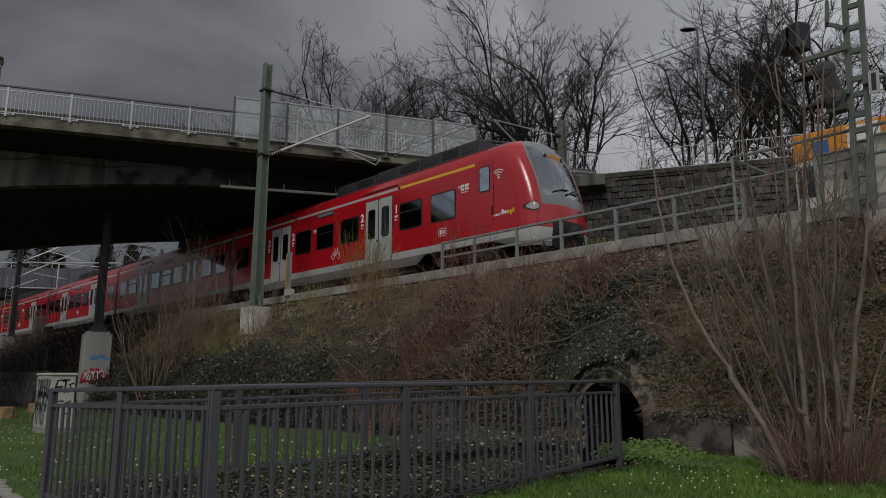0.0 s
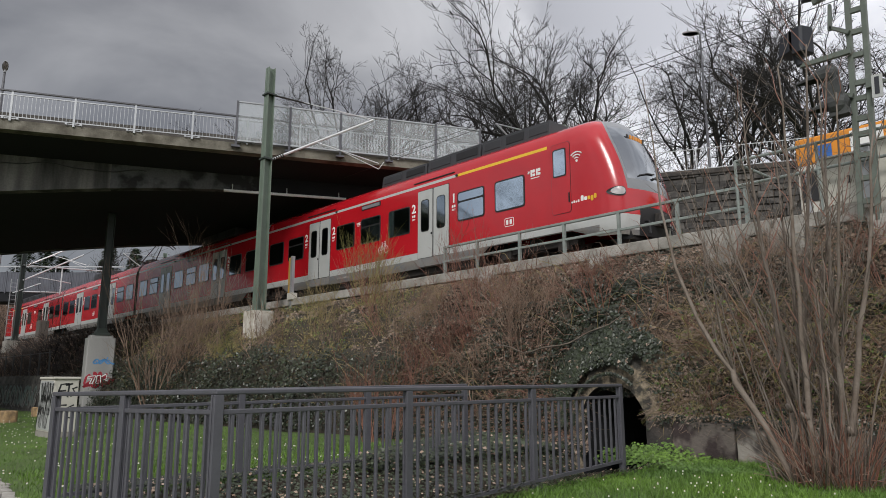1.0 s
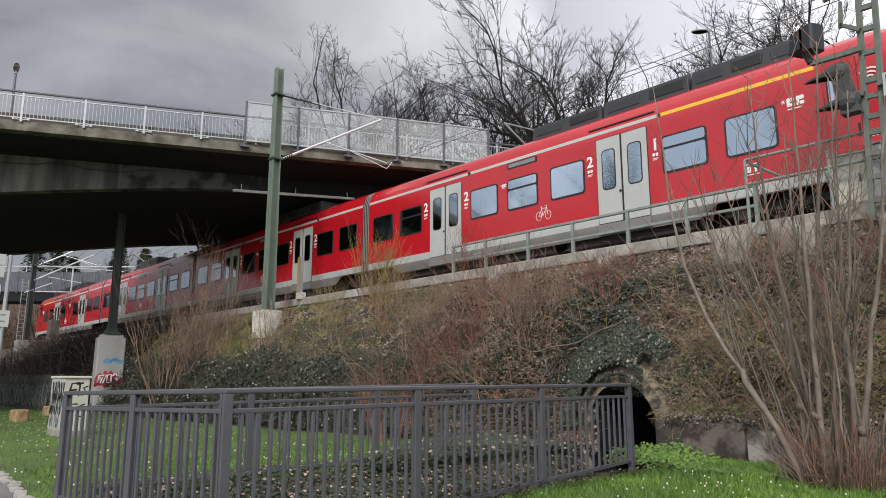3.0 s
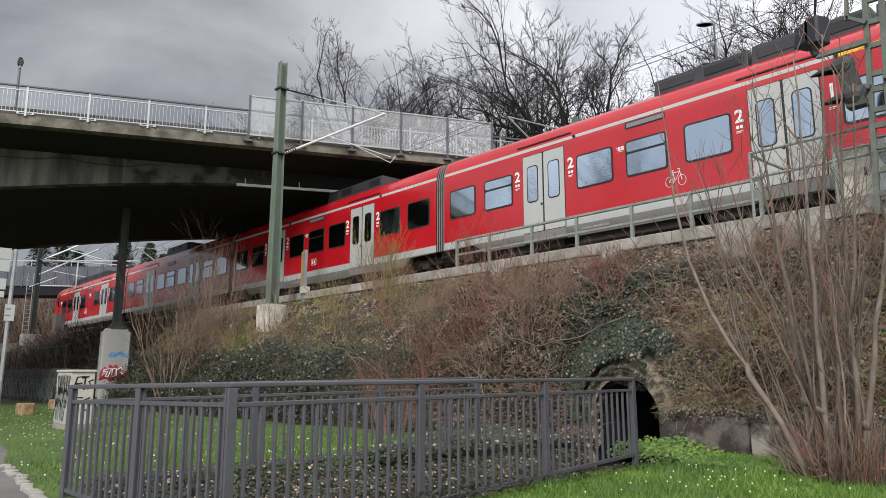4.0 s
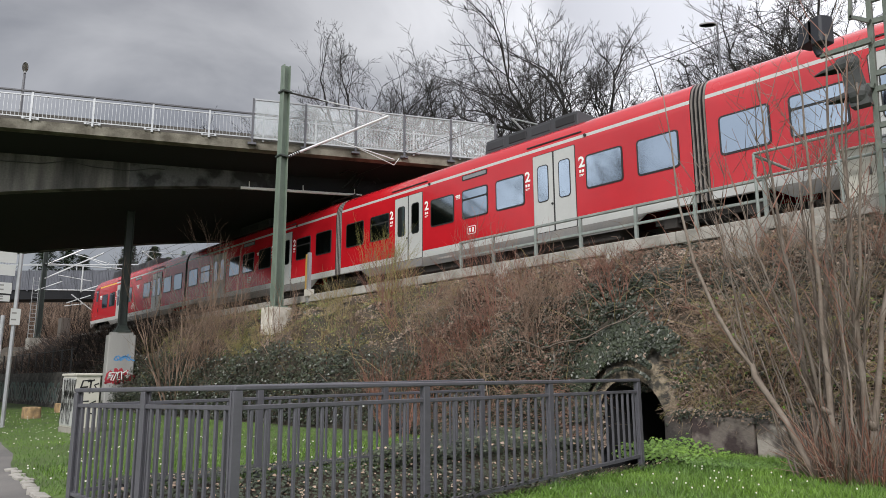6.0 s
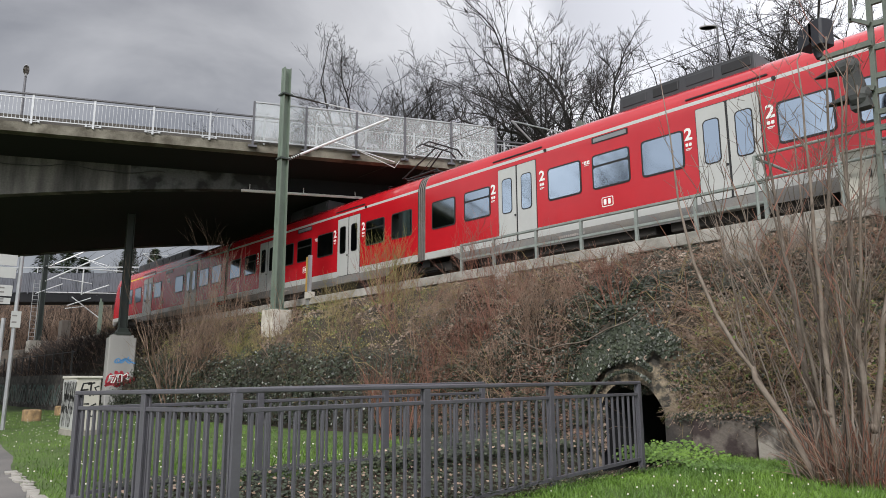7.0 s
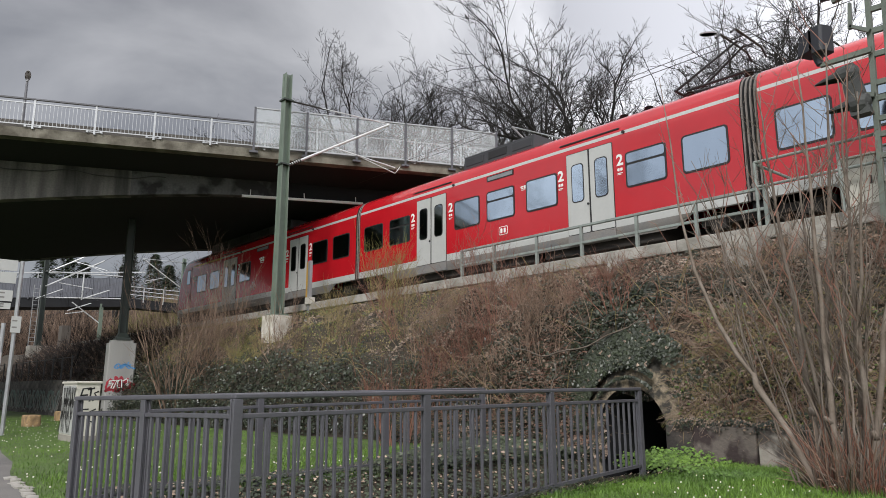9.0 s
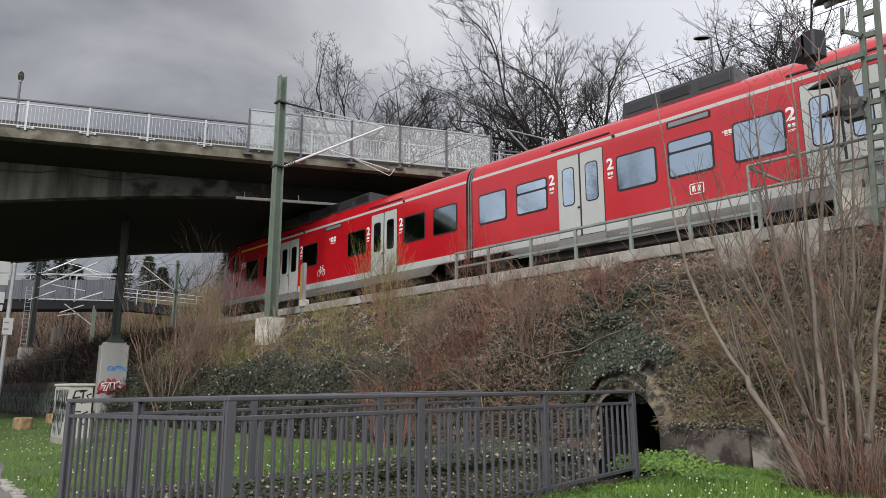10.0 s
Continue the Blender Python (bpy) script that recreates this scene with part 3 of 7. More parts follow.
def build_bridge():
    bridge = empty("road_bridge", BR, "grey concrete road bridge with haunched girder over the track", "bridge")
    d = Shape(EDGEC, SHADEBLACK)
    xs = list(np.arange(B0, B1 + 0.01, 1.0))
    sect = [(0.0, 10.22), (0.0, 10.57), (0.28, 10.60), (0.30, 10.52), (WIDE - 0.3, 10.52), (WIDE - 0.28, 10.60), (WIDE, 10.57), (WIDE, 10.22), (WIDE - 0.35, 10.19), (WIDE - 2.5, 10.02),
            (2.5, 10.02), (0.35, 10.19)]
    n = len(sect)
    d.v = [(x, y, z) for x in xs for y, z in sect]
    for j in range(len(xs) - 1):
        for i in range(n):
            k = (i + 1) % n
            d.f.append((j * n + i, j * n + k, (j + 1) * n + k, (j + 1) * n + i))
            # underside faces are black: the shade beneath the deck is in their colour
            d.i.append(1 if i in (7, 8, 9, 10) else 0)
    d.f += [tuple(range(n)), tuple(range((len(xs) - 1) * n, len(xs) * n))]
    d.i += [0, 0]
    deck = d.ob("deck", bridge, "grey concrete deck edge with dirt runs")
    # streaked concrete, then two darker steps that paint the span's shade along x
    g = Shape(CONC_D, SHADEBLACK, SHADEGREY)
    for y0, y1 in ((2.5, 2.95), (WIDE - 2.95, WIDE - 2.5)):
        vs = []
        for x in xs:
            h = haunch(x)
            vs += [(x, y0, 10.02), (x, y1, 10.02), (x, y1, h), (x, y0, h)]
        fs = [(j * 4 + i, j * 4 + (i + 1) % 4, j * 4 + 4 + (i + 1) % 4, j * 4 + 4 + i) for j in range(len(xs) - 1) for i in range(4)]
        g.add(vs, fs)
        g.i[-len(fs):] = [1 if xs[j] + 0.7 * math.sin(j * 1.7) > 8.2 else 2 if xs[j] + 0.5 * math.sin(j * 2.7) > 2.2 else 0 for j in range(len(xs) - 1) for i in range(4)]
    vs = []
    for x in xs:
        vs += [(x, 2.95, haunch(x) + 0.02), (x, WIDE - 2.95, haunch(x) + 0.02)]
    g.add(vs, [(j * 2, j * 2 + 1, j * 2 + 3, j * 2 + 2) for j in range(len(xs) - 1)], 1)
    g.ob("girder", bridge, "sooty haunched concrete box girder with the span's shade painted on")
    Shape(MORTAR).box(-30, B1, 0.20, 0.45, 10.56, 10.90).ob("kerb", bridge, "dark upstand kerb behind the railing")
    # railing: flat top rail, posts clamped outside the edge, thin bars
    post = Shape(GALV).box(-0.035, 0.035, -0.03, 0.03, -0.10, 1.02).box(-0.27, -0.20, -0.04, 0.03, -0.04, 0.03).box(0.20, 0.27, -0.04, 0.03, -0.04, 0.03).box(-0.28, 0.28, -0.015, 0.01, -0.025, 0.0).mesh("post")
    bar = Shape(GALV).box(-0.0065, 0.0065, -0.0065, 0.0065, 0.06, 0.86).mesh("bar")
    for y, first, dens in ((-0.04, B0, 1), (WIDE + 0.02, B0, 0)):
        xs2 = [2 * k for k in range(-15, 12)]
        for x in xs2:
            o = new("post", post)
            o.parent, o.matrix_basis = bridge, pose(x, y, 10.62)
        for z, hh, ww in ((1.01, 0.025, 0.05), (0.86, 0.018, 0.02), (0.05, 0.018, 0.02)):
            Shape(FENCE if hh > 0.02 else GALV).box(-30, B1, y - ww, y + ww, 10.62 + z - hh, 10.62 + z + hh).ob("rail", bridge)
        # bars: single ones in the near stretch, the rest joined
        rest = Shape(GALV)
        x = -30.0
        while x < B1:
            if min(abs(x - p) for p in xs2) > 0.06:
                if dens and -6 < x < 24:
                    o = new("bar", bar)
                    o.parent, o.matrix_basis = bridge, pose(x, y, 10.62)
                else:
                    rest.box(x - 0.008, x + 0.008, y - 0.008, y + 0.008, 10.68, 11.48)
            x += 0.125 if dens else 0.16
        rest.ob("bars", bridge, kind="stuff")
    # the clear screen over the track
    top = 12.22
    for k in range(6):
        x = 7.587 + 2 * k
        p = Shape(FENCE)
        p.box(x - 0.04, x + 0.04, -0.16, -0.07, 10.40, top).box(x - 0.16, x + 0.16, -0.18, -0.04, 10.36, 10.44)
        p.ob("screen_post", bridge)
        if k < 5:
            q = Shape(SCREEN).box(x + 0.045, x + 1.955, -0.122, -0.112, 10.66, top - 0.05)
            q.ob("screen_pane", bridge, "clear hazy protective pane")
            Shape(GALV).box(x + 0.04, x + 1.96, -0.15, -0.085, top - 0.05, top).ob("screen_rail", bridge)
            Shape(GALV).box(x + 0.04, x + 1.96, -0.14, -0.09, 10.60, 10.655).ob("screen_rail", bridge)
    # cable under the overhang, white tube below the girder
    Shape(WIRE).tube([(x, 2.44, 9.75 + 0.08 * math.sin(x * 1.9) - 0.03 * math.cos(x * 4)) for x in np.arange(-8, 4.6, 0.3)], 0.018, 5).ob("cable", bridge)
    t = Shape(WHITE).tube([(7.26, 2.3, 9.27), (12.3, 2.3, 9.31)], 0.06, 8)
    for x in (7.6, 9.8, 12.0):
        t.tube([(x, 2.3, 9.28), (x, 2.45, 9.6)], 0.02, 5)
    t.ob("white_conduit", bridge, "white tube hung below the girder")
    # columns and abutment
    ab = Shape(STONE)
    ab.box(21.5, B1 + 3, 1.5, WIDE - 1.5, 3.0, 10.02)
    ab.ob("abutment", bridge, "grey stone abutment")
    pier = Shape(CONC_D)
    pier.box(-19, -17, 3.5, WIDE - 3.5, -0.5, haunch(-14) + 0.1)
    pier.ob("pier", bridge, "concrete pier")


build_bridge()


def build_lamp(p, h, arm, m, tilt=0):
    """A slim street lamp with a flat head on a short arm."""
    e = empty("street_lamp", Matrix.Translation(p) @ m, "slim grey street lamp with a flat head", "street lamp", "street lamps on the road")
    Shape(FENCE).tube([(0, 0, 0), (0, 0, h * 0.5), (0, 0, h)], [0.08, 0.06, 0.045], 8).ob("pole", e)
    hd = Shape(LAMPB, LAMPGLASS)
    n = 12
    for mi, rows in ((0, ((0.0, 0.35), (0.06, 1.0), (0.0, 0.98))), (1, ((-0.012, 0.90), (-0.012, 0.05)))):
        vs = [(-arm * 0.55 + arm * 0.55 * k * math.cos(2 * math.pi * j / n), arm * 0.27 * k * math.sin(2 * math.pi * j / n), h + dz + (0.09 if k < 0.5 and mi == 0 else 0.0)) for dz, k in rows for j in range(n)]
        hd.add(vs, [(q * n + j, q * n + (j + 1) % n, (q + 1) * n + (j + 1) % n, (q + 1) * n + j) for q in range(len(rows) - 1) for j in range(n)], mi)
        hd.add(vs[:n], [tuple(range(n))], mi)
    hd.tube([(0, 0, h - 0.05), (-arm * 0.2, 0, h + 0.03)], 0.045, 8, 0)
    tp = Matrix.Translation((0, 0, h)) @ Matrix.Rotation(radians(tilt), 4, "Y") @ Matrix.Translation((0, 0, -h))
    hd.v = [tuple(tp @ Vector(q)) for q in hd.v]
    hd.ob("lamp_head", e)


build_lamp((-31.0, 5.06, 10.55), 3.2, 0.42, pose(0, 0, 0, 0, 0, 170), 48)
build_lamp((-14.95, 32.0, 10.0), 9.0, 0.8, pose(0, 0, 0, 0, 0, 42))

# stone wing wall beyond the tracks, in dressed blocks; it leaves the bridge at a slant
WING = pose(-16.9, 25.5, 0, 0, 0, 27.8)


def build_stone_wall():
    w = Shape(MORTAR)
    w.box(-1.5, 60, 0.08, 0.8, 3.9, 10.20)
    wall = w.ob("wall_stone", label="dark grey dressed-stone retaining wall beyond the tracks", category="wall", kind="structure", m=WING)
    bevel(Shape(WALLD).box(-1.6, 60, -0.08, 0.9, 10.20, 10.42).ob("coping", wall), 0.03)
    dims = [(wd, hh) for wd in (0.28, 0.42, 0.60) for hh in (0.21, 0.27)]
    sizes = [Shape(STONE).box(0, wd, 0, 0.14, 0, hh, ch=0.025).mesh("stone") for wd, hh in dims]
    rest = Shape(STONE)
    for r in range(21):
        x = -1.5 + RNG.uniform(0, 0.4)
        z = 4.6 + r * 0.275
        while x < 12.5:
            k = RNG.randrange(6)
            m = pose(x, -0.01 - RNG.uniform(0, 0.03), z + RNG.uniform(-0.015, 0.015), RNG.gauss(0, 1.5), RNG.gauss(0, 1.5), RNG.gauss(0, 1.5))
            if x < 4.6:
                o = new("stone", sizes[k])
                o.parent, o.matrix_basis = wall, m
            else:
                rest.box(0, dims[k][0], 0, 0.14, 0, dims[k][1], m=m, ch=0.025)
            x += dims[k][0] + RNG.uniform(0.01, 0.035)
    rest.ob("stones", wall, kind="stuff")
    # the deck's end slab resting over the wall's corner
    bevel(Shape(CONC_D).box(-3.4, 0.35, -0.95, 0.07, 9.70, 10.19).ob("bearing_slab", wall, "dark concrete slab end over the corner"), 0.03)
    hi = Shape(TURF)
    hi.add([(-140, 31, 10.15), (-30, 31, 10.15), (-17.2, 25.6, 10.15), (60, 66.4, 10.15), (60, 170, 12.5), (-140, 170, 12.5)], [(0, 1, 2, 3, 4, 5)])
    for k in range(24):
        x0, x1 = -140 + k * 5.0, -135 + k * 5.0
        n = len(hi.v)
        for x in (x0, x1):
            top = 31.0 if x < -30 else 25.6 + 5.4 * (-17.2 - x) / 12.8
            for u in (0.0, 0.3, 0.6, 1.0):
                hi.v.append((x, 22.2 + (top - 22.2) * u, 4.45 + 5.7 * u + (0.4 * noise.noise(Vector((x * 0.2, u * 3, 7))) if 0 < u < 1 else 0)))
        for q in range(3):
            hi.f.append((n + q, n + 4 + q, n + 5 + q, n + 1 + q))
            hi.i.append(0)
    hi.ob("upper_ground", label="grassy ground above the retaining wall", category="ground", kind="structure")
    ve = Shape(TURF)
    a, b = WING @ Vector((-1.5, 0.1, 0)), WING @ Vector((60, 0.1, 0))
    n = 24
    for k in range(n + 1):
        x = -19 + 60 * k / n
        t = max(0.0, (x + 17.5) / 60)
        p = a.lerp(b, max(0.0, (x - a.x) / (b.x - a.x)))
        for q in range(5):
            u = q / 4
            ve.v.append((x, 22.2 + (p.y - 22.2) * u, 4.5 + (2.9 * u ** 0.8) + 0.12 * noise.noise(Vector((x * 0.7, u * 3, 0))) * (1 if 0 < q else 0)))
    for k in range(n):
        for q in range(4):
            ve.f.append((k * 5 + q, (k + 1) * 5 + q, (k + 1) * 5 + q + 1, k * 5 + q + 1))
            ve.i.append(0)
    ve.ob("verge", label="rough grass verge below the retaining wall", category="verge", kind="structure", smooth=True)
    rl = empty("wall_railing", WING @ pose(0, 0.4, 10.42), "white-grey steel railing on the retaining wall", "railing")
    for k in range(14):
        Shape(GALV).box(k * 2 - 0.025, k * 2 + 0.025, -0.02, 0.02, 0, 1.05).ob("post", rl)
    thin = Shape(GALV)
    for k in range(186):
        thin.box(k * 0.14 - 0.006, k * 0.14 + 0.006, -0.006, 0.006, 0.15, 1.05)
    thin.ob("bars", rl, kind="stuff")
    for z in (1.05, 0.15):
        Shape(GALV).box(0, 26, -0.015, 0.015, z - 0.014, z + 0.014).ob("rail", rl)


build_stone_wall()

# ---- the train: four cars on five bogies, 67.4 m ----
# places along the train are metres behind the front; its own x runs forwards, the rail top is z = 0
HALF = 1.42
PROFILE = [(1.36, 0.42), (1.40, 0.56), (HALF, 0.72), (HALF, 0.95), *[(HALF, z) for z in (1.2, 1.45, 1.65, 1.78, 1.95, 2.2, 2.4, 2.6, 2.8, 2.95)], (HALF, 3.08), (1.412, 3.19), (1.395, 3.285), (1.36, 3.42), (1.29, 3.58), (1.16, 3.72),
           (0.97, 3.83), (0.72, 3.91), (0.40, 3.96), (0.0, 3.975)]
LENGTH = 67.4
CARS = [(0.0, 18.15), (18.55, 33.56), (33.96, 48.97), (49.25, LENGTH)]
JOINTS = [18.35, 33.76, 49.11]
BOGIES = [3.2, 18.35, 33.76, 49.11, LENGTH - 3.2]
DOORS = [(6.42, 7.96), (13.15, 14.69), (22.0, 23.54), (28.55, 30.09), (37.42, 38.96), (44.0, 45.54), (52.78, 54.32), (59.5, 61.04)]
# each window: where it begins, whether it has a tilting upper light
WINDOWS = [(3.25, 0), (4.86, 1), (8.36, 0), (10.0, 1), (11.57, 0), (15.1, 1), (16.68, 0), (18.88, 0), (20.48, 0), (23.88, 0), (25.4, 1), (26.95, 0), (30.43, 1), (32.03, 0),
           (34.27, 0), (35.87, 1), (39.3, 0), (40.94, 1), (42.43, 0), (45.92, 1), (47.5, 0), (49.67, 0), (51.25, 0), (54.68, 0), (58.02, 0), (61.45, 0), (63.1, 0)]
SIGNS = [10.0, 25.4, 40.94, 56.3]
WIN_W, WIN_Z0, WIN_Z1 = 1.18, 1.69, 2.65


def front_edge(z):
    """How far behind the very front the windscreen's side edge lies at that height."""
    return float(np.interp(z, (0.42, 0.95, 1.7, 2.12, 2.5, 2.86, 3.3, 3.65, 3.83, 3.91, 3.975), (0.14, 0.06, 0.10, 0.19, 0.31, 0.45, 0.65, 0.84, 1.02, 1.14, 1.32)))


def nose(frac, z):
    """How far behind the very front the skin lies; frac: the share of the half-width there."""
    e, f = front_edge(z), abs(frac)
    if f <= 0.74:
        return e - 0.24 * (1 - (f / 0.74) ** 2)
    u = (f - 0.74) / 0.26
    return e + min(0.66, max(0.1, 1.57 - e)) * (1 - math.sqrt(max(0.0, 1 - u * u)))


def half_width(z):
    return float(np.interp(z, [q for _, q in PROFILE], [y for y, _ in PROFILE]))


NOSE_COLS = [-1.0, -0.985, -0.96, -0.92, -0.87, -0.81, -0.74, -0.69, -0.53, -0.36, -0.18, 0.0]
NOSE_COLS += [-c for c in NOSE_COLS[-2::-1]]


def skirt_z(s):
    """The skirt's lower edge: cut away over the bogies."""
    d = min(abs(s - b) for b in BOGIES)
    return 0.42 if d > 2.0 else 0.70 if d < 1.55 else 0.42 + 0.28 * (2.0 - d) / 0.45


def car_body(a, b, front, back):
    """One car's skin from a to b; front or back: with the cab's shaped end there."""
    sh = Shape(RED, DOORWHITE, SKIRT, YELLOW, SHIELD, CABGREY, BLACK)
    ring = [(-y, z) for y, z in PROFILE] + [(y, z) for y, z in reversed(PROFILE[:-1])]
    n = len(ring)
    cuts = {a, b}
    for g in BOGIES:
        cuts |= {x for x in (g - 2.0, g - 1.55, g + 1.55, g + 2.0) if a < x < b}
    for x in (2.42, 6.05, LENGTH - 2.42, LENGTH - 6.05):
        if a < x < b:
            cuts.add(x)
    stations = sorted(cuts)
    if front:
        stations = [s for s in stations if s > 1.85]
        stations = [a, 1.67] + stations
    if back:
        stations = [s for s in stations if s < LENGTH - 1.85] + [LENGTH - 1.67, b]
    rows = []
    for s in stations:
        row = []
        for y, z in ring:
            x = s
            zz = max(z, skirt_z(s)) if z < 0.7 else z
            if front and s == a:
                x = nose(1.0, z)
            if back and s == b:
                x = LENGTH - nose(1.0, z)
            row.append((-x, y, zz))
        rows.append(row)
    verts = [p for r in rows for p in r]
    for k in range(len(stations) - 1):
        mid = (stations[k] + stations[k + 1]) / 2
        for i in range(n - 1):
            z = (ring[i][1] + ring[i + 1][1]) / 2
            mi = 2 if z < 0.72 else 1 if z < 0.95 else 0
            if 3.19 < z < 3.285:
                first = 2.42 < mid < 6.05 or 2.42 < LENGTH - mid < 6.05
                mi = 3 if first else 0 if (mid < 2.42 or mid > LENGTH - 2.42) else 1
            sh.f.append((k * n + i, k * n + i + 1, (k + 1) * n + i + 1, (k + 1) * n + i))
            sh.i.append(mi)
    sh.v = verts
    # the ends
    for k, shaped in ((0, front), (len(stations) - 1, back)):
        if not shaped:
            base = len(sh.v)
            sh.v.extend(rows[k])
            sh.f.append(tuple(range(base, base + n)))
            sh.i.append(6)
            continue
        zs = [z for _, z in PROFILE]
        zs = sorted(set(zs))
        cols = len(NOSE_COLS) - 1
        base = len(sh.v)
        for z in zs:
            w = half_width(z)
            for c in NOSE_COLS:
                x = nose(c, z)
                sh.v.append((-x if k == 0 else x - LENGTH, c * w, z))
        for r in range(len(zs) - 1):
            for c in range(cols):
                z = (zs[r] + zs[r + 1]) / 2
                y = abs(NOSE_COLS[c] + NOSE_COLS[c + 1]) / 2
                mi = 0
                if z < 0.56:
                    mi = 2 if y > 0.53 else 6
                elif z < 0.95:
                    mi = 1 if y > 0.53 else 6
                elif z < 1.2 and y < 0.53:
                    mi = 6
                elif 1.65 < z < 1.95 and y < 0.74:
                    mi = 5
                elif 1.95 < z < 3.58 and y < 0.74:
                    mi = 4 if y < 0.69 else 5
                elif z > 3.58 and y < 0.74:
                    mi = 5
                sh.f.append((base + r * (cols + 1) + c, base + r * (cols + 1) + c + 1, base + (r + 1) * (cols + 1) + c + 1, base + (r + 1) * (cols + 1) + c))
                sh.i.append(mi)
    me = sh.mesh("car", smooth=False)
    bm = bmesh.new()
    bm.from_mesh(me)
    bmesh.ops.remove_doubles(bm, verts=bm.verts, dist=0.0005)
    bmesh.ops.recalc_face_normals(bm, faces=bm.faces)
    for f in bm.faces:
        f.smooth = True
    for e in bm.edges:
        if len(e.link_faces) == 2 and e.calc_face_angle(0) > radians(38):
            e.smooth = False
    bm.to_mesh(me)
    bm.free()
    return me


def window_mesh(tilt, w=WIN_W, z0=WIN_Z0, z1=WIN_Z1):
    sh = Shape(BLACK, GLASS)
    sh.plate(rounded(0, w, z0, z1, 0.10), -0.014, 0.03, 0)
    if tilt:
        zt = z0 + (z1 - z0) * 0.66
        sh.plate(rounded(0.045, w - 0.045, z0 + 0.045, zt - 0.03, 0.06), -0.019, -0.012, 1)
        sh.plate(rounded(0.045, w - 0.045, zt + 0.03, z1 - 0.045, 0.06), -0.019, -0.012, 1)
    else:
        sh.plate(rounded(0.045, w - 0.045, z0 + 0.045, z1 - 0.045, 0.07), -0.019, -0.012, 1)
    return sh.mesh("window")


DOOR_W = 1.54


def door_meshes():
    """A double sliding plug door: a black surround, two leaves with tall panes, a push button, a step."""
    w = DOOR_W
    out = [("door_surround", Shape(BLACK).plate(rounded(0, w, 0.72, 3.06, 0.03, 1), -0.008, 0.03, 0))]
    for x0, x1 in ((0.02, w / 2 - 0.03), (w / 2 + 0.03, w - 0.02)):
        sh = Shape(DOORWHITE, BLACK, GLASS)
        sh.plate(rounded(x0, x1, 0.74, 3.04, 0.03, 2), -0.022, -0.004, 0)
        c = (x0 + x1) / 2
        sh.plate(rounded(c - 0.21, c + 0.21, 1.62, 2.72, 0.11), -0.028, -0.018, 1)
        sh.plate(rounded(c - 0.18, c + 0.18, 1.65, 2.69, 0.09), -0.032, -0.024, 2)
        out.append(("door", sh))
    out.append(("push_button", Shape(BLACK).tube([(w / 2 - 0.06, -0.02, 1.52), (w / 2 - 0.06, -0.045, 1.52)], 0.035, 8)))
    out.append(("door_step", Shape(SKIRT).box(0.0, w, -0.03, 0.05, 0.44, 0.72)))
    return [(name, sh.mesh(name)) for name, sh in out]


def bike_mesh():
    sh = Shape(WHITE)
    for cx in (0.0, 0.62):
        ring = [(cx + 0.19 * math.cos(a), 0, 0.19 + 0.19 * math.sin(a)) for a in [k * math.pi / 8 for k in range(17)]]
        sh.tube(ring, 0.013, 4)
    for p, q in (((0, 0.19), (0.2, 0.5)), ((0.2, 0.5), (0.52, 0.5)), ((0.2, 0.5), (0.28, 0.19)), ((0.28, 0.19), (0.52, 0.5)), ((0.28, 0.19), (0, 0.19)), ((0.62, 0.19), (0.50, 0.6)),
                 ((0.42, 0.62), (0.56, 0.6)), ((0.2, 0.5), (0.17, 0.58)), ((0.11, 0.58), (0.24, 0.58))):
        sh.tube([(p[0], 0, p[1]), (q[0], 0, q[1])], 0.014, 4)
    sh.v = [(p[0] * 0.54, p[1], p[2] * 0.68) for p in sh.v]
    return sh.mesh("bicycle_symbol")


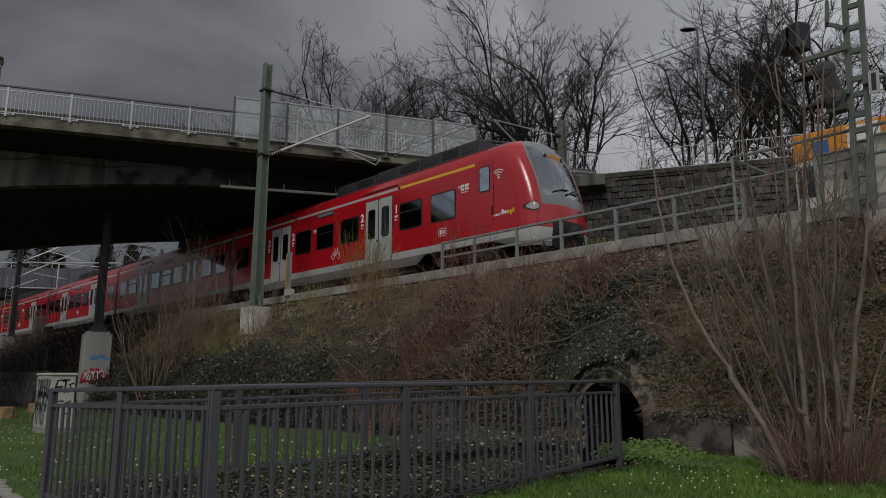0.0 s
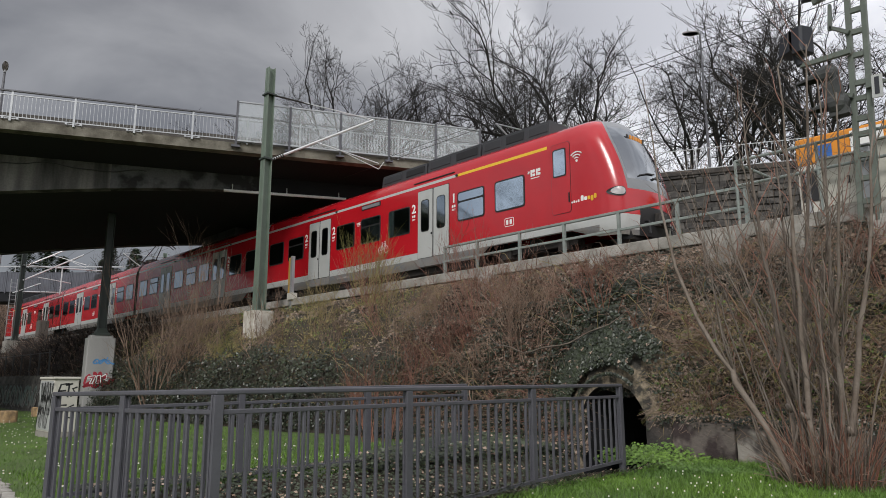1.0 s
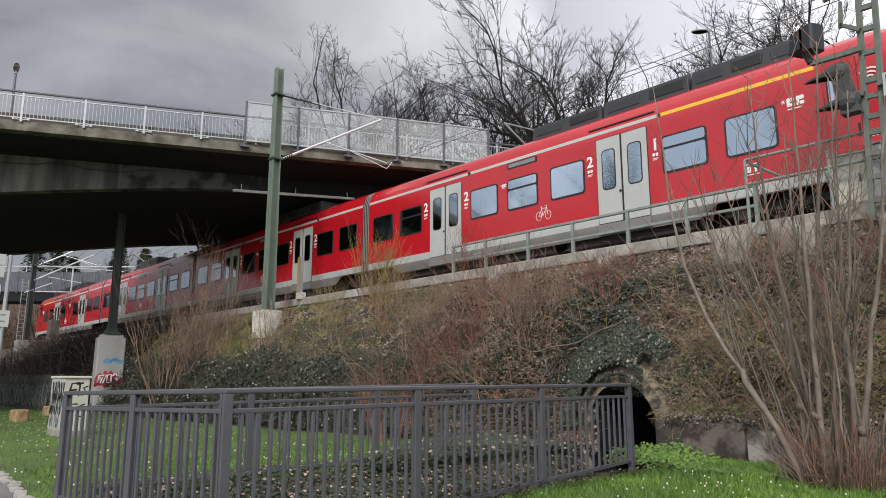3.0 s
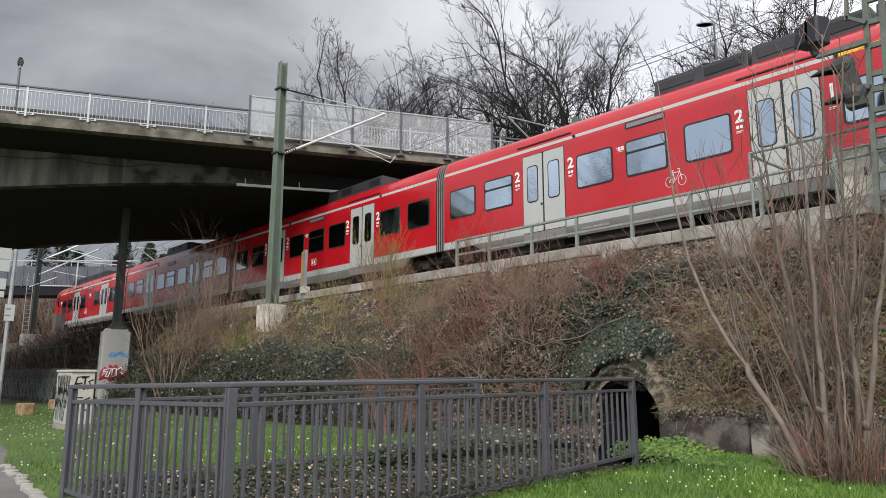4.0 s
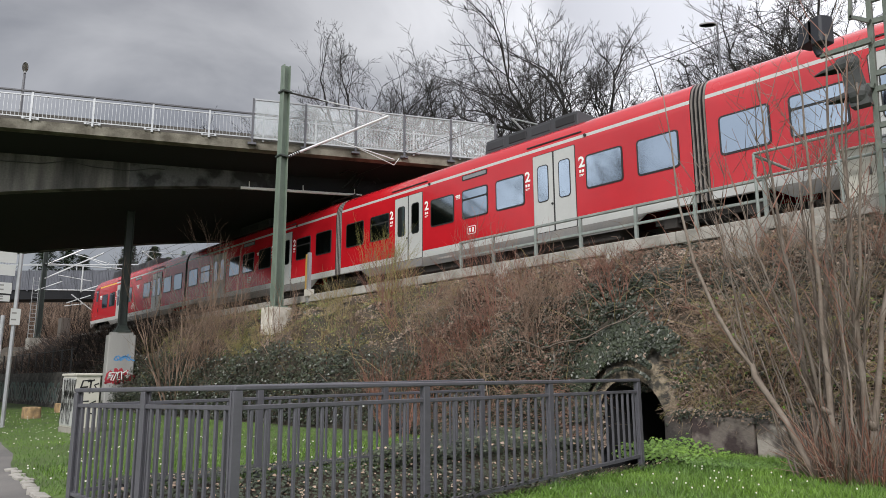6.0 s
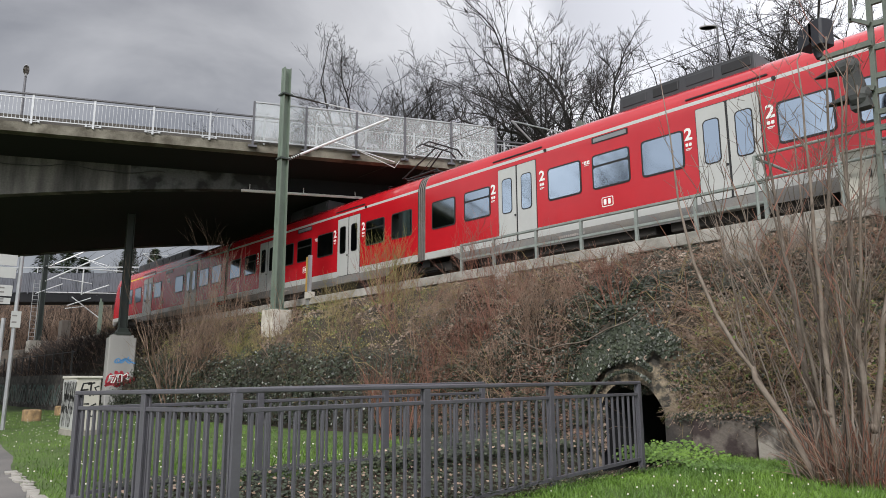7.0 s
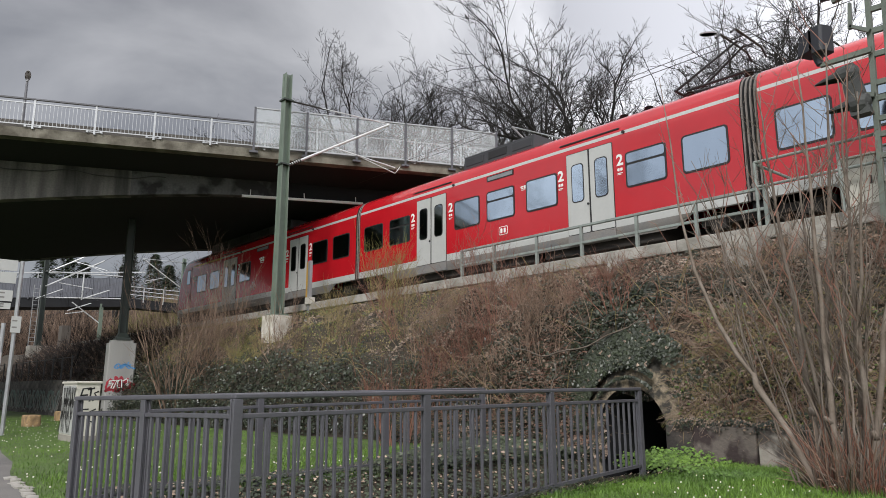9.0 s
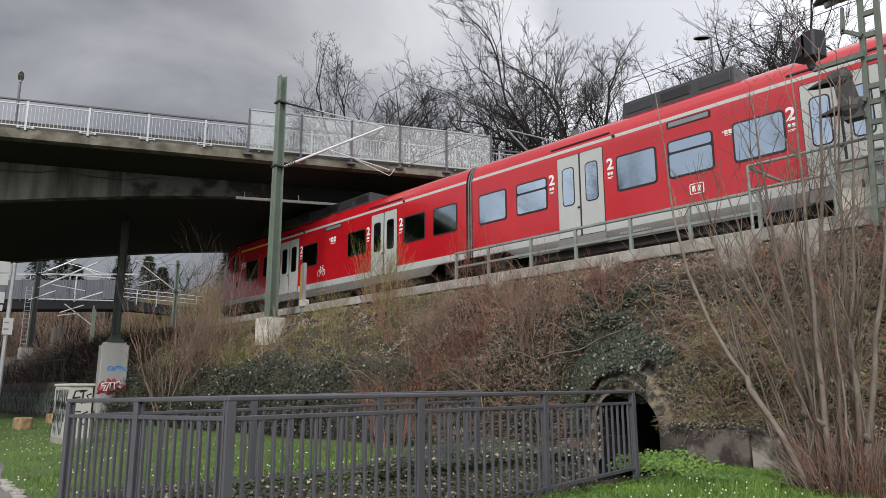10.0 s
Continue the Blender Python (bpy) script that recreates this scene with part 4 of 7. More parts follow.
def logo_mesh(kind):
    """Maker's marks as plain shapes: a framed block, a small block pair, a wave of three arcs."""
    sh = Shape(WHITE, RED, YELLOW)
    if kind == "frame":
        sh.plate(rounded(0.06, 0.42, 0.03, 0.29, 0.04), -0.004, 0.004, 0)
        sh.plate(rounded(0.08, 0.40, 0.05, 0.27, 0.03), -0.006, -0.003, 1)
        sh.plate(rounded(0.125, 0.21, 0.085, 0.235, 0.03), -0.008, -0.005, 0)
        sh.plate(rounded(0.26, 0.345, 0.085, 0.235, 0.03), -0.008, -0.005, 0)
    elif kind == "block":
        for x0 in (0.12, 0.32):
            sh.plate(rounded(x0, x0 + 0.06, 0, 0.20, 0.015), -0.004, 0.004, 0)
            sh.plate(rounded(x0 + 0.06, x0 + 0.16, 0.11, 0.20, 0.03), -0.004, 0.004, 0)
            sh.plate(rounded(x0 + 0.07, x0 + 0.16, 0.0, 0.075, 0.02), -0.004, 0.004, 0)
        for j in range(3):
            a = radians(60 * j)
            sh.tube([(0.05 - 0.05 * math.cos(a), 0, 0.14 - 0.05 * math.sin(a)), (0.05 + 0.05 * math.cos(a), 0, 0.14 + 0.05 * math.sin(a))], 0.008, 4)
        sh.plate(rounded(0.12, 0.44, -0.07, -0.045, 0.01, 1), -0.004, 0.004, 0)
    elif kind == "wave":
        for r in (0.09, 0.17, 0.25):
            sh.tube([(r * math.cos(radians(a)), 0, r * math.sin(radians(a))) for a in range(45, 136, 10)], 0.022, 4)
        sh.tube([(0, -0.005, 0), (0, 0.005, 0)], 0.04, 8)
    else:
        for j in range(4):
            sh.plate(rounded(j * 0.07, j * 0.07 + 0.05, 0.01, 0.06 + 0.02 * (j % 2), 0.012), -0.004, 0.004, 0)
        for j, h in enumerate((0.15, 0.10)):
            sh.plate(rounded(0.31 + j * 0.11, 0.40 + j * 0.11, 0.02, 0.02 + h, 0.03), -0.004, 0.004, 0)
        for j, (b, h) in enumerate(((0.02, 0.10), (-0.03, 0.15), (0.02, 0.13))):
            sh.plate(rounded(0.53 + j * 0.10, 0.61 + j * 0.10, b, b + h, 0.03), -0.004, 0.004, 2)
    return sh.mesh("logo")


def pair_of_icons():
    sh = Shape(WHITE)
    for x in (0.0, 0.09):
        sh.plate(rounded(x, x + 0.07, 0.10, 0.18, 0.02), -0.004, 0.004)
    sh.plate(rounded(0.0, 0.16, 0.03, 0.05, 0.005, 1), -0.004, 0.004)
    sh.plate(rounded(0.0, 0.12, 0.0, 0.015, 0.005, 1), -0.004, 0.004)
    return sh.mesh("pictogram")


def build_train():
    train = empty("train", pose(-11.6, 16.55, 4.85), "red regional electric train with light grey doors and dark windows", "train")
    glass, tilt, door = window_mesh(0), window_mesh(1), door_meshes()
    two, one = lettering("2", 0.42, WHITE), lettering("1", 0.42, WHITE)
    bike, icons = bike_mesh(), pair_of_icons()
    marks = {k: logo_mesh(k) for k in ("frame", "block", "wave", "words")}
    led = Shape(BLACK, CABGREY).plate(rounded(0, 1.14, 2.98, 3.155, 0.03), -0.012, 0.02, 0).plate(rounded(0.05, 1.09, 3.01, 3.125, 0.02), -0.016, -0.01, 1).mesh("destination_display")
    gutter = Shape(BLACK).plate(rounded(0, 2.0, 3.37, 3.405, 0.015, 1), -0.03, 0.06).mesh("door_gutter")
    camera_eye = Shape(BLACK).tube([(0, 0.02, 3.235), (0, -0.05, 3.235)], 0.045, 8).mesh("side_camera")

    def side(name, me, s, z=0.0, parent=None, y=-HALF, both=True, w=None):
        """Sets a fitting on the flank, its rearmost end at s, and its twin on the other flank."""
        o = new(name, me)
        o.parent = parent
        o.matrix_basis = pose(-s, y, z)
        if both:
            w = w or max(v.co.x for v in me.vertices)
            p = new(name, me)
            p.parent = parent
            p.matrix_basis = pose(-s + w, -y, z, 0, 0, 180)
        return o

    cars = []
    for k, (a, b) in enumerate(CARS):
        car = new("car", car_body(a, b, k == 0, k == 3))
        car.parent = train
        cars.append(car)

    def car_at(s):
        return cars[[i for i, (a, b) in enumerate(CARS) if a - 0.3 <= s <= b + 0.3][0]]

    for s, t in WINDOWS:
        side("window", tilt if t else glass, s + WIN_W, 0, car_at(s + 0.5))
    for i, (a, b) in enumerate(DOORS):
        c = car_at(a)
        for name, me in door:
            side(name, me, b, 0, c, w=DOOR_W)
        first = i in (0, 7)
        side("class_number", one if i == 0 else two, a - 0.10, 2.36, c, both=False, y=-HALF - 0.004)
        side("class_number", one if i == 7 else two, b + 0.32, 2.36, c, both=False, y=-HALF - 0.004)
        side("pictogram", icons, a - 0.12, 2.1, c, both=False, y=-HALF - 0.003)
        side("pictogram", icons, b + 0.30, 2.1, c, both=False, y=-HALF - 0.003)
        side("door_gutter", gutter, b + 0.25, 0, c, y=-HALF + 0.055)
        side("side_camera", camera_eye, a - 0.35, 0, c, y=-HALF + 0.02)
    for s in SIGNS:
        side("destination_display", led, s + 1.16, 0, car_at(s))
    for s, z, what in ((4.11, 1.16, "frame"), (3.14, 2.51, "block"), (1.40, 2.62, "wave"), (1.62, 1.44, "words"), (26.38, 1.14, "frame"), (41.67, 1.16, "frame"),
                       (57.19, 2.47, "block"), (64.9, 2.45, "block")):
        side("logo", marks[what], s, z, car_at(s), both=False, y=-HALF - 0.004)
    tiny = marks["block"].copy()
    tiny.transform(Matrix.Scale(0.5, 4))
    for s, z in ((11.46, 2.46), (26.9, 2.46), (40.72, 2.44)):
        side("logo", tiny, s, z, car_at(s), both=False, y=-HALF - 0.004)
    for s in (9.99, 57.87):
        side("bicycle_symbol", bike, s, 1.19, car_at(s), both=False, y=-HALF - 0.004)
    bars = Shape(BELLOWS)
    for j in range(12):
        bars.plate(rounded(j * 0.075, j * 0.075 + 0.055, 0, 0.07, 0.01, 1), -0.003, 0.003)
    bars = bars.mesh("number_bar")
    for s in (12.66, 27.8, 43.6, 58.2):
        side("number_bar", bars, s, 0.55, car_at(s), both=False, y=-HALF + 0.012)
    # cab doors: an outlined leaf with a high pane and a handle
    cab = Shape(RED, BLACK, GLASS, WHITE)
    cab.plate(rounded(0, 0.66, 1.22, 3.25, 0.09), -0.006, 0.03, 1)
    cab.plate(rounded(0.010, 0.650, 1.230, 3.240, 0.085), -0.012, -0.003, 0)
    cab.plate(rounded(0.07, 0.53, 2.28, 3.09, 0.06), -0.018, -0.008, 1)
    cab.plate(rounded(0.105, 0.495, 2.315, 3.055, 0.05), -0.024, -0.014, 2)
    cab.plate(rounded(0.59, 0.62, 1.50, 1.78, 0.012), -0.04, -0.008, 1)
    cab = cab.mesh("cab_door")
    side("cab_door", cab, 2.28, 0, cars[0])
    side("cab_door", cab, LENGTH - 1.62, 0, cars[3])
    # headlights, wipers and couplings on both noses
    for k, sgn in ((0, -1), (3, 1)):
        for sg_ in (-1, 1):
            hl = Shape(BLACK, LAMPGLASS)
            for rr, mi, off in ((1.0, 0, 0.012), (0.80, 1, 0.03)):
                ringp = []
                for j in range(18):
                    a = 2 * math.pi * j / 18
                    yy, zz = 1.26 + 0.14 * rr * math.cos(a), 1.56 + 0.135 * rr * math.sin(a)
                    ringp.append((nose(yy / HALF, zz) - off, sg_ * (yy + off * 0.8), zz))
                hl.add(ringp + [(nose(1.26 / HALF, 1.56) - off - 0.015, sg_ * (1.26 + off * 0.9), 1.56)], [(j, (j + 1) % 18, 18) for j in range(18)], mi)
            hl.v = [((-p[0] if k == 0 else p[0] - LENGTH), p[1], p[2]) for p in hl.v]
            hl.ob("headlight", cars[k], "oval headlight with clear lens")
        cp = Shape(UNDER, BLACK)
        m = pose(0, 0, 0) if k == 0 else pose(-LENGTH, 0, 0, 0, 0, 180)
        cp.box(-0.3, 0.26, -0.22, 0.22, 0.72, 1.06, 0, m)
        for y in (-0.55, 0.55):
            cp.tube([m @ Vector((-0.1, y, 0.82)), m @ Vector((0.18, y * 1.02, 0.80)), m @ Vector((0.22, y * 1.05, 0.45))], 0.035, 6, 1)
        cp.tube([m @ Vector((0.24, 0, 0.9)), m @ Vector((0.44, 0, 0.9))], [0.19, 0.13], 10, 0)
        cp.box(-0.5, -0.10, -1.0, 1.0, 0.32, 0.60, 1, m)
        cp.ob("coupling", cars[k], "dark automatic coupling")
        wp = Shape(BLACK)
        for y0, y1, z0, z1 in ((-0.62, 0.05, 2.06, 2.20), (-0.1, 0.62, 2.05, 2.15), (-0.05, 0.5, 2.03, 2.26)):
            p = [((nose(y / HALF, z) - 0.03), y, z) for y, z in ((y0, z0), ((y0 + y1) / 2, (z0 + z1) / 2 + 0.03), (y1, z1))]
            p = [((-q[0] if k == 0 else q[0] - LENGTH), q[1], q[2]) for q in p]
            wp.tube(p, 0.02, 5)
        wp.ob("wiper", cars[k])
        ds = Shape(BLACK, ORANGE)
        for j in range(-3, 4):
            y = j * 0.13
            x = nose(y / HALF, 3.32) - 0.03
            ds.box(-x - 0.02 if k == 0 else x - LENGTH, -x if k == 0 else x - LENGTH + 0.02, y - 0.045, y + 0.045, 3.26, 3.37, 1 if abs(j) < 3 else 0)
        ds.ob("front_display", cars[k], "amber destination display")
    # bellows between the cars
    for s in JOINTS:
        g = Shape(BELLOWS, BLACK)
        ring = [(-y * 0.985, z) for y, z in PROFILE[2:]] + [(y * 0.985, z) for y, z in reversed(PROFILE[2:-1])]
        steps = 16
        n = len(ring)
        vs = []
        for j in range(steps + 1):
            kk = 1.0 if j % 2 else 0.955
            vs += [(-s + 0.21 - 0.42 * j / steps, y * kk, 0.72 + (z - 0.72) * (1.0 if j % 2 else 0.988)) for y, z in ring]
        g.add(vs, [(j * n + i, j * n + i + 1, (j + 1) * n + i + 1, (j + 1) * n + i) for j in range(steps) for i in range(n - 1)], 0)
        g.i = [1 if (k // (n - 1)) % 4 in (0, 1) else 0 for k in range(len(g.i))]
        g.box(-s - 0.2, -s + 0.2, -1.2, 1.2, 0.5, 0.75, 1)
        g.ob("gangway_bellows", train, "ribbed grey gangway bellows")
    # roof boxes: long louvred housings
    for a, b, h in ((2.62, 5.4, 0.34), (5.45, 8.0, 0.34), (8.05, 10.55, 0.30), (22.2, 25.95, 0.32), (40.5, 43.65, 0.34), (55.1, 59.3, 0.32), (59.4, 63.8, 0.36)):
        rb = Shape(ROOFBOX, BLACK)
        vs = []
        for x in (-a, -b):
            e = 0.10 if x == -a else -0.10
            vs += [(x, -0.98, 3.72), (x - e * 0.3, -0.92, 3.95 + h), (x - e * 0.3, 0.92, 3.95 + h), (x, 0.98, 3.72)]
        rb.add(vs, [(0, 1, 2, 3), (7, 6, 5, 4), (0, 4, 5, 1), (1, 5, 6, 2), (2, 6, 7, 3)], 0)
        n = int((b - a) / 0.9)
        for j in range(n):
            x0 = -b + (j + 0.12) * (b - a) / n
            rb.box(x0, x0 + (b - a) / n * 0.78, -0.972, -0.90, 3.92, 3.86 + h, 1 if j % 2 else 0)
        bevel(rb.ob("roof_box", car_at(a), "dark grey louvred roof housing"), 0.02)
    # pantograph on the third car, raised low against the wire
    pg = Shape(BLACK, UNDER, GALV)
    s0 = 34.3
    for x in (-s0 + 0.25, -s0 - 1.3):
        for y in (-0.5, 0.5):
            for j in range(4):
                pg.tube([(x, y, 3.9 + j * 0.07), (x, y, 3.93 + j * 0.07)], [0.11, 0.07], 8, 1)
    for y in (-0.5, 0.5):
        pg.tube([(-s0 + 0.35, y, 4.2), (-s0 - 1.4, y, 4.2)], 0.035, 6)
    pg.tube([(-s0 + 0.2, -0.5, 4.2), (-s0 + 0.2, 0.5, 4.2)], 0.04, 6)
    pg.tube([(-s0 - 1.35, -0.5, 4.2), (-s0 - 1.35, 0.5, 4.2)], 0.04, 6)
    pg.tube([(-s0 + 0.1, 0, 4.22), (-s0 - 1.75, 0, 4.34)], 0.045, 6)
    pg.tube([(-s0 - 1.75, -0.45, 4.34), (-s0 - 1.75, 0.45, 4.34)], 0.035, 6)
    for y in (-0.4, 0.4):
        pg.tube([(-s0 - 1.75, y, 4.34), (-s0 - 0.1, y * 0.45, 5.22)], [0.035, 0.028], 6)
    pg.tube([(-s0 - 1.6, 0, 4.25), (-s0 - 0.2, 0, 5.1)], 0.015, 5)
    for x in (-s0 - 0.28, -s0 + 0.1):
        pg.tube([(x, -0.98, 5.08), (x, -0.72, 5.27), (x, 0.72, 5.27), (x, 0.98, 5.08)], 0.03, 6)
    pg.tube([(-s0 - 0.28, -0.3, 5.24), (-s0 + 0.1, -0.3, 5.24)], 0.02, 5)
    pg.tube([(-s0 - 0.28, 0.3, 5.24), (-s0 + 0.1, 0.3, 5.24)], 0.02, 5)
    pg.ob("pantograph", cars[2], "black half-scissor pantograph raised")
    ins = Shape(UNDER, BLACK)
    for s in (36.9, 37.7):
        for j in range(5):
            ins.tube([(-s, -0.35, 3.92 + j * 0.06), (-s, -0.35, 3.95 + j * 0.06)], [0.13, 0.08], 8, 1)
        ins.tube([(-s, -0.35, 4.2), (-s - 0.5, -0.2, 4.1)], 0.02, 5)
    ins.ob("roof_insulator", cars[2])
    # underframe boxes and bogies
    for a, b in ((5.4, 9.2), (9.6, 13.0), (13.4, 15.9), (20.8, 24.5), (24.9, 31.2), (36.2, 40.0), (40.4, 46.7), (51.5, 55.5), (56.0, 61.8)):
        u = Shape(UNDER)
        u.box(-b, -a, -1.22, 1.22, 0.22, 0.62, 0)
        bevel(u.ob("underfloor_box", car_at(a + 0.5)), 0.04)
    wheels = []
    for s in BOGIES:
        bg = Shape(UNDER, BLACK)
        for y in (-1.0, 1.0):
            bg.box(-s - 1.5, -s + 1.5, y - 0.08, y + 0.08, 0.40, 0.60)
            for x in (-s - 1.05, -s + 1.05):
                bg.box(x - 0.18, x + 0.18, y - 0.14, y + 0.14, 0.28, 0.56)
            bg.tube([(-s, y, 0.6), (-s, y, 0.72)], 0.2, 10)
        bg.box(-s - 0.4, -s + 0.4, -1.0, 1.0, 0.35, 0.6, 1)
        bogie = bg.ob("bogie", train, "dark motor bogie")
        for x in (-s - 1.05, -s + 1.05):
            ws = Shape(UNDER, RUST)
            for y in (-0.76, 0.76):
                ws.tube([(0, y - 0.06, 0), (0, y + 0.06, 0)], 0.42, 20)
                ws.tube([(0, y - 0.07, 0), (0, y - 0.06, 0)], 0.3, 8, 1)
            ws.tube([(0, -0.9, 0), (0, 0.9, 0)], 0.08, 8)
            w = ws.ob("wheelset", bogie)
            w.matrix_basis = pose(x, 0, 0.42)
            wheels.append((w, x))
    return train, wheels


TRAIN, WHEELS = build_train()


# ---- catenary masts ----
def h_beam(sh, x, y, z0, z1, w0, w1, mi=0):
    """A tapering wide-flange mast."""
    for part_ in range(3):
        vs = []
        for z, w in ((z0, w0), (z1, w1)):
            h = w / 2
            if part_ == 0:
                q = [(-h, -h), (h, -h), (h, -h + 0.03), (-h, -h + 0.03)]
            elif part_ == 1:
                q = [(-h, h - 0.03), (h, h - 0.03), (h, h), (-h, h)]
            else:
                q = [(-0.012, -h), (0.012, -h), (0.012, h), (-0.012, h)]
            vs += [(x + a, y + b, z) for a, b in q]
        sh.add(vs, [(3, 2, 1, 0), (4, 5, 6, 7), (0, 1, 5, 4), (1, 2, 6, 5), (2, 3, 7, 6), (3, 0, 4, 7)], mi)


def build_mast(x, y, z0, z1, mat, footing, label, arms=True, to=1):
    e = empty("catenary_mast", pose(x, y, z0), label, "mast", "catenary masts")
    sh = Shape(mat)
    h_beam(sh, 0, 0, 0.0, z1 - z0, 0.36, 0.27)
    sh.ob("column", e)
    sh = Shape(mat)
    sh.box(-0.3, 0.3, -0.3, 0.3, 0.0, 0.05)
    for a in (-1, 1):
        sh.add([(a * 0.19, -0.02, 0.05), (a * 0.30, -0.02, 0.05), (a * 0.18, -0.02, 0.4), (a * 0.19, 0.02, 0.05), (a * 0.30, 0.02, 0.05), (a * 0.18, 0.02, 0.4)],
               [(0, 1, 2), (5, 4, 3), (0, 3, 4, 1), (1, 4, 5, 2), (2, 5, 3, 0)])
    sh.ob("foot_plate", e)
    w, d, hgt, conc = footing
    f = Shape(conc)
    f.box(-w / 2, w / 2, -d / 2, d / 2, -hgt, 0.0, ch=0.04)
    f.ob("concrete_footing", e, "square concrete footing")
    if arms:
        a = Shape(TUBE, WIRE, UNDER)
        k = to
        # top tie, diagonal tube, registration arm
        a.tube([(0.1, 0.15, 8.2), (1.2, 4.0 * k, 7.95)], 0.022, 6, 0)
        a.tube([(0.1, 0.15, 8.2), (0.5, 1.6 * k, 8.1)], 0.035, 6, 2)
        a.tube([(0.1, 0.15, 5.66), (1.2, 4.0 * k, 7.93)], 0.05, 8, 0)
        for j in range(5):
            u, w = 0.02 + 0.02 * j, 0.03 + 0.02 * j
            a.tube([(0.1 + 1.1 * u, 0.15 + 3.85 * k * u, 5.66 + 2.27 * u), (0.1 + 1.1 * w, 0.15 + 3.85 * k * w, 5.66 + 2.27 * w)], [0.09, 0.05], 8, 2)
        a.tube([(0.55, 1.75 * k, 6.62), (1.75, 3.9 * k, 5.95)], 0.025, 6, 0)
        a.tube([(0.95, 2.5 * k, 6.40), (1.75, 3.9 * k, 5.72), (1.8, 4.1 * k, 6.02)], 0.018, 6, 0)
        a.tube([(1.2, 4.0 * k, 7.9), (0.95, 2.6 * k, 6.4)], 0.010, 5, 1)
        a.ob("cantilever", e, "aluminium cantilever with brown insulators")
        for z in (5.66, 8.2):
            Shape(MASTD).box(-0.2, 0.2, -0.2, 0.2, z - 0.03, z + 0.03).ob("clamp", e)
    return e


build_mast(-22.58, 12.21, 4.02, 13.3, MASTG, (0.80, 0.80, 1.20, CONC_F), "green steel catenary mast on a pale concrete footing")
# column on the tall graffiti pillar, under the bridge
m2 = empty("pillar_column", pose(-32.3, 10.0, 0.1, 0, 0, -8), "dark green steel column on a tall grey concrete pillar with graffiti", "column")
cs = Shape(MASTD)
h_beam(cs, 0, 0, 3.5, 8.9, 0.34, 0.30)
cs.box(-0.4, 0.4, -0.3, 0.3, 3.44, 3.55)
cs.add([(-0.35, -0.25, 3.55), (0.35, -0.25, 3.55), (0.35, 0.25, 3.55), (-0.35, 0.25, 3.55), (-0.17, -0.17, 3.75), (0.17, -0.17, 3.75), (0.17, 0.17, 3.75), (-0.17, 0.17, 3.75)],
       [(0, 1, 5, 4), (1, 2, 6, 5), (2, 3, 7, 6), (3, 0, 4, 7)])
cs.ob("column", m2)
pl = Shape(CONC_P)
pl.box(-0.42, 0.42, -0.55, 0.55, -0.3, 3.32, ch=0.04).box(-0.36, 0.36, -0.45, 0.45, 3.32, 3.44, ch=0.05)
pl.ob("pillar", m2, "smooth grey concrete pillar")
# spray paint on the pillar's +x face
def strokes(name, lines, r, mat, parent, m, label=""):
    sh = Shape(mat)
    for ln in lines:
        vs = []
        for k, (u, v) in enumerate(ln):
            a = ln[max(k - 1, 0)]
            b = ln[min(k + 1, len(ln) - 1)]
            d = Vector((b[0] - a[0], b[1] - a[1])).normalized()
            vs += [m @ Vector((0, u - d.y * r, v + d.x * r)), m @ Vector((0, u + d.y * r, v - d.x * r))]
        sh.add(vs, [(2 * k, 2 * k + 1, 2 * k + 3, 2 * k + 2) for k in range(len(ln) - 1)])
    return sh.ob(name, parent, label)


def curl(u, v, w, h, turns, seed, n=26):
    r = random.Random(seed)
    a0, b0 = r.uniform(0, 6), r.uniform(0, 6)
    return [(u + w * (k / n - 0.5) + 0.25 * w * math.sin(turns * 6.3 * k / n + a0), v + 0.5 * h * math.sin(turns * 6.3 * k / n * 1.3 + b0)) for k in range(n + 1)]


strokes("red_spray", [curl(-0.1, 1.25, 0.8, 0.5, 3, 1), curl(0.2, 1.2, 0.7, 0.45, 4, 2), curl(0.0, 1.45, 0.4, 0.3, 2, 3), curl(-0.05, 1.1, 0.9, 0.25, 3, 4)], 0.045, REDTAG, m2, pose(0.424, 0, 0.27), "red spray paint scrawl")
strokes("white_spray", [[(-0.42, 1.42), (-0.12, 1.46), (-0.24, 1.12), (-0.34, 1.12), (-0.26, 1.34), (-0.42, 1.32), (-0.42, 1.42)],
                        [(-0.08, 1.45), (0.06, 1.48), (0.08, 1.16), (-0.1, 1.14), (-0.08, 1.45)], [(0.10, 1.42), (0.26, 1.52), (0.32, 1.36), (0.16, 1.24), (0.36, 1.26)]], 0.024, WHITE, m2, pose(0.428, 0, 0.27), "white outline spray letters")
strokes("blue_spray", [curl(0.1, 2.12, 0.62, 0.2, 3, 8), [(-0.28, 2.05), (-0.2, 2.2), (-0.12, 2.02)], [(0.28, 2.3), (0.2, 2.1), (0.38, 2.2)]], 0.026, BLUETAG, m2, pose(0.424, 0, 0.2), "pale blue spray tag")
build_mast(-59.7, 12.5, 4.6, 14.5, MASTD, (1.3, 1.3, 0.9, CONC), "dark green steel catenary mast on a concrete footing", True)
build_mast(-62.0, 24.0, 4.4, 13.0, MASTG, (0.9, 0.9, 0.5, CONC_L), "pale green steel catenary mast beyond the tracks", True, -1)
build_mast(-44.0, 24.0, 4.4, 13.5, MASTG, (0.9, 0.9, 0.5, CONC_L), "pale green steel catenary mast beyond the tracks", True, -1)
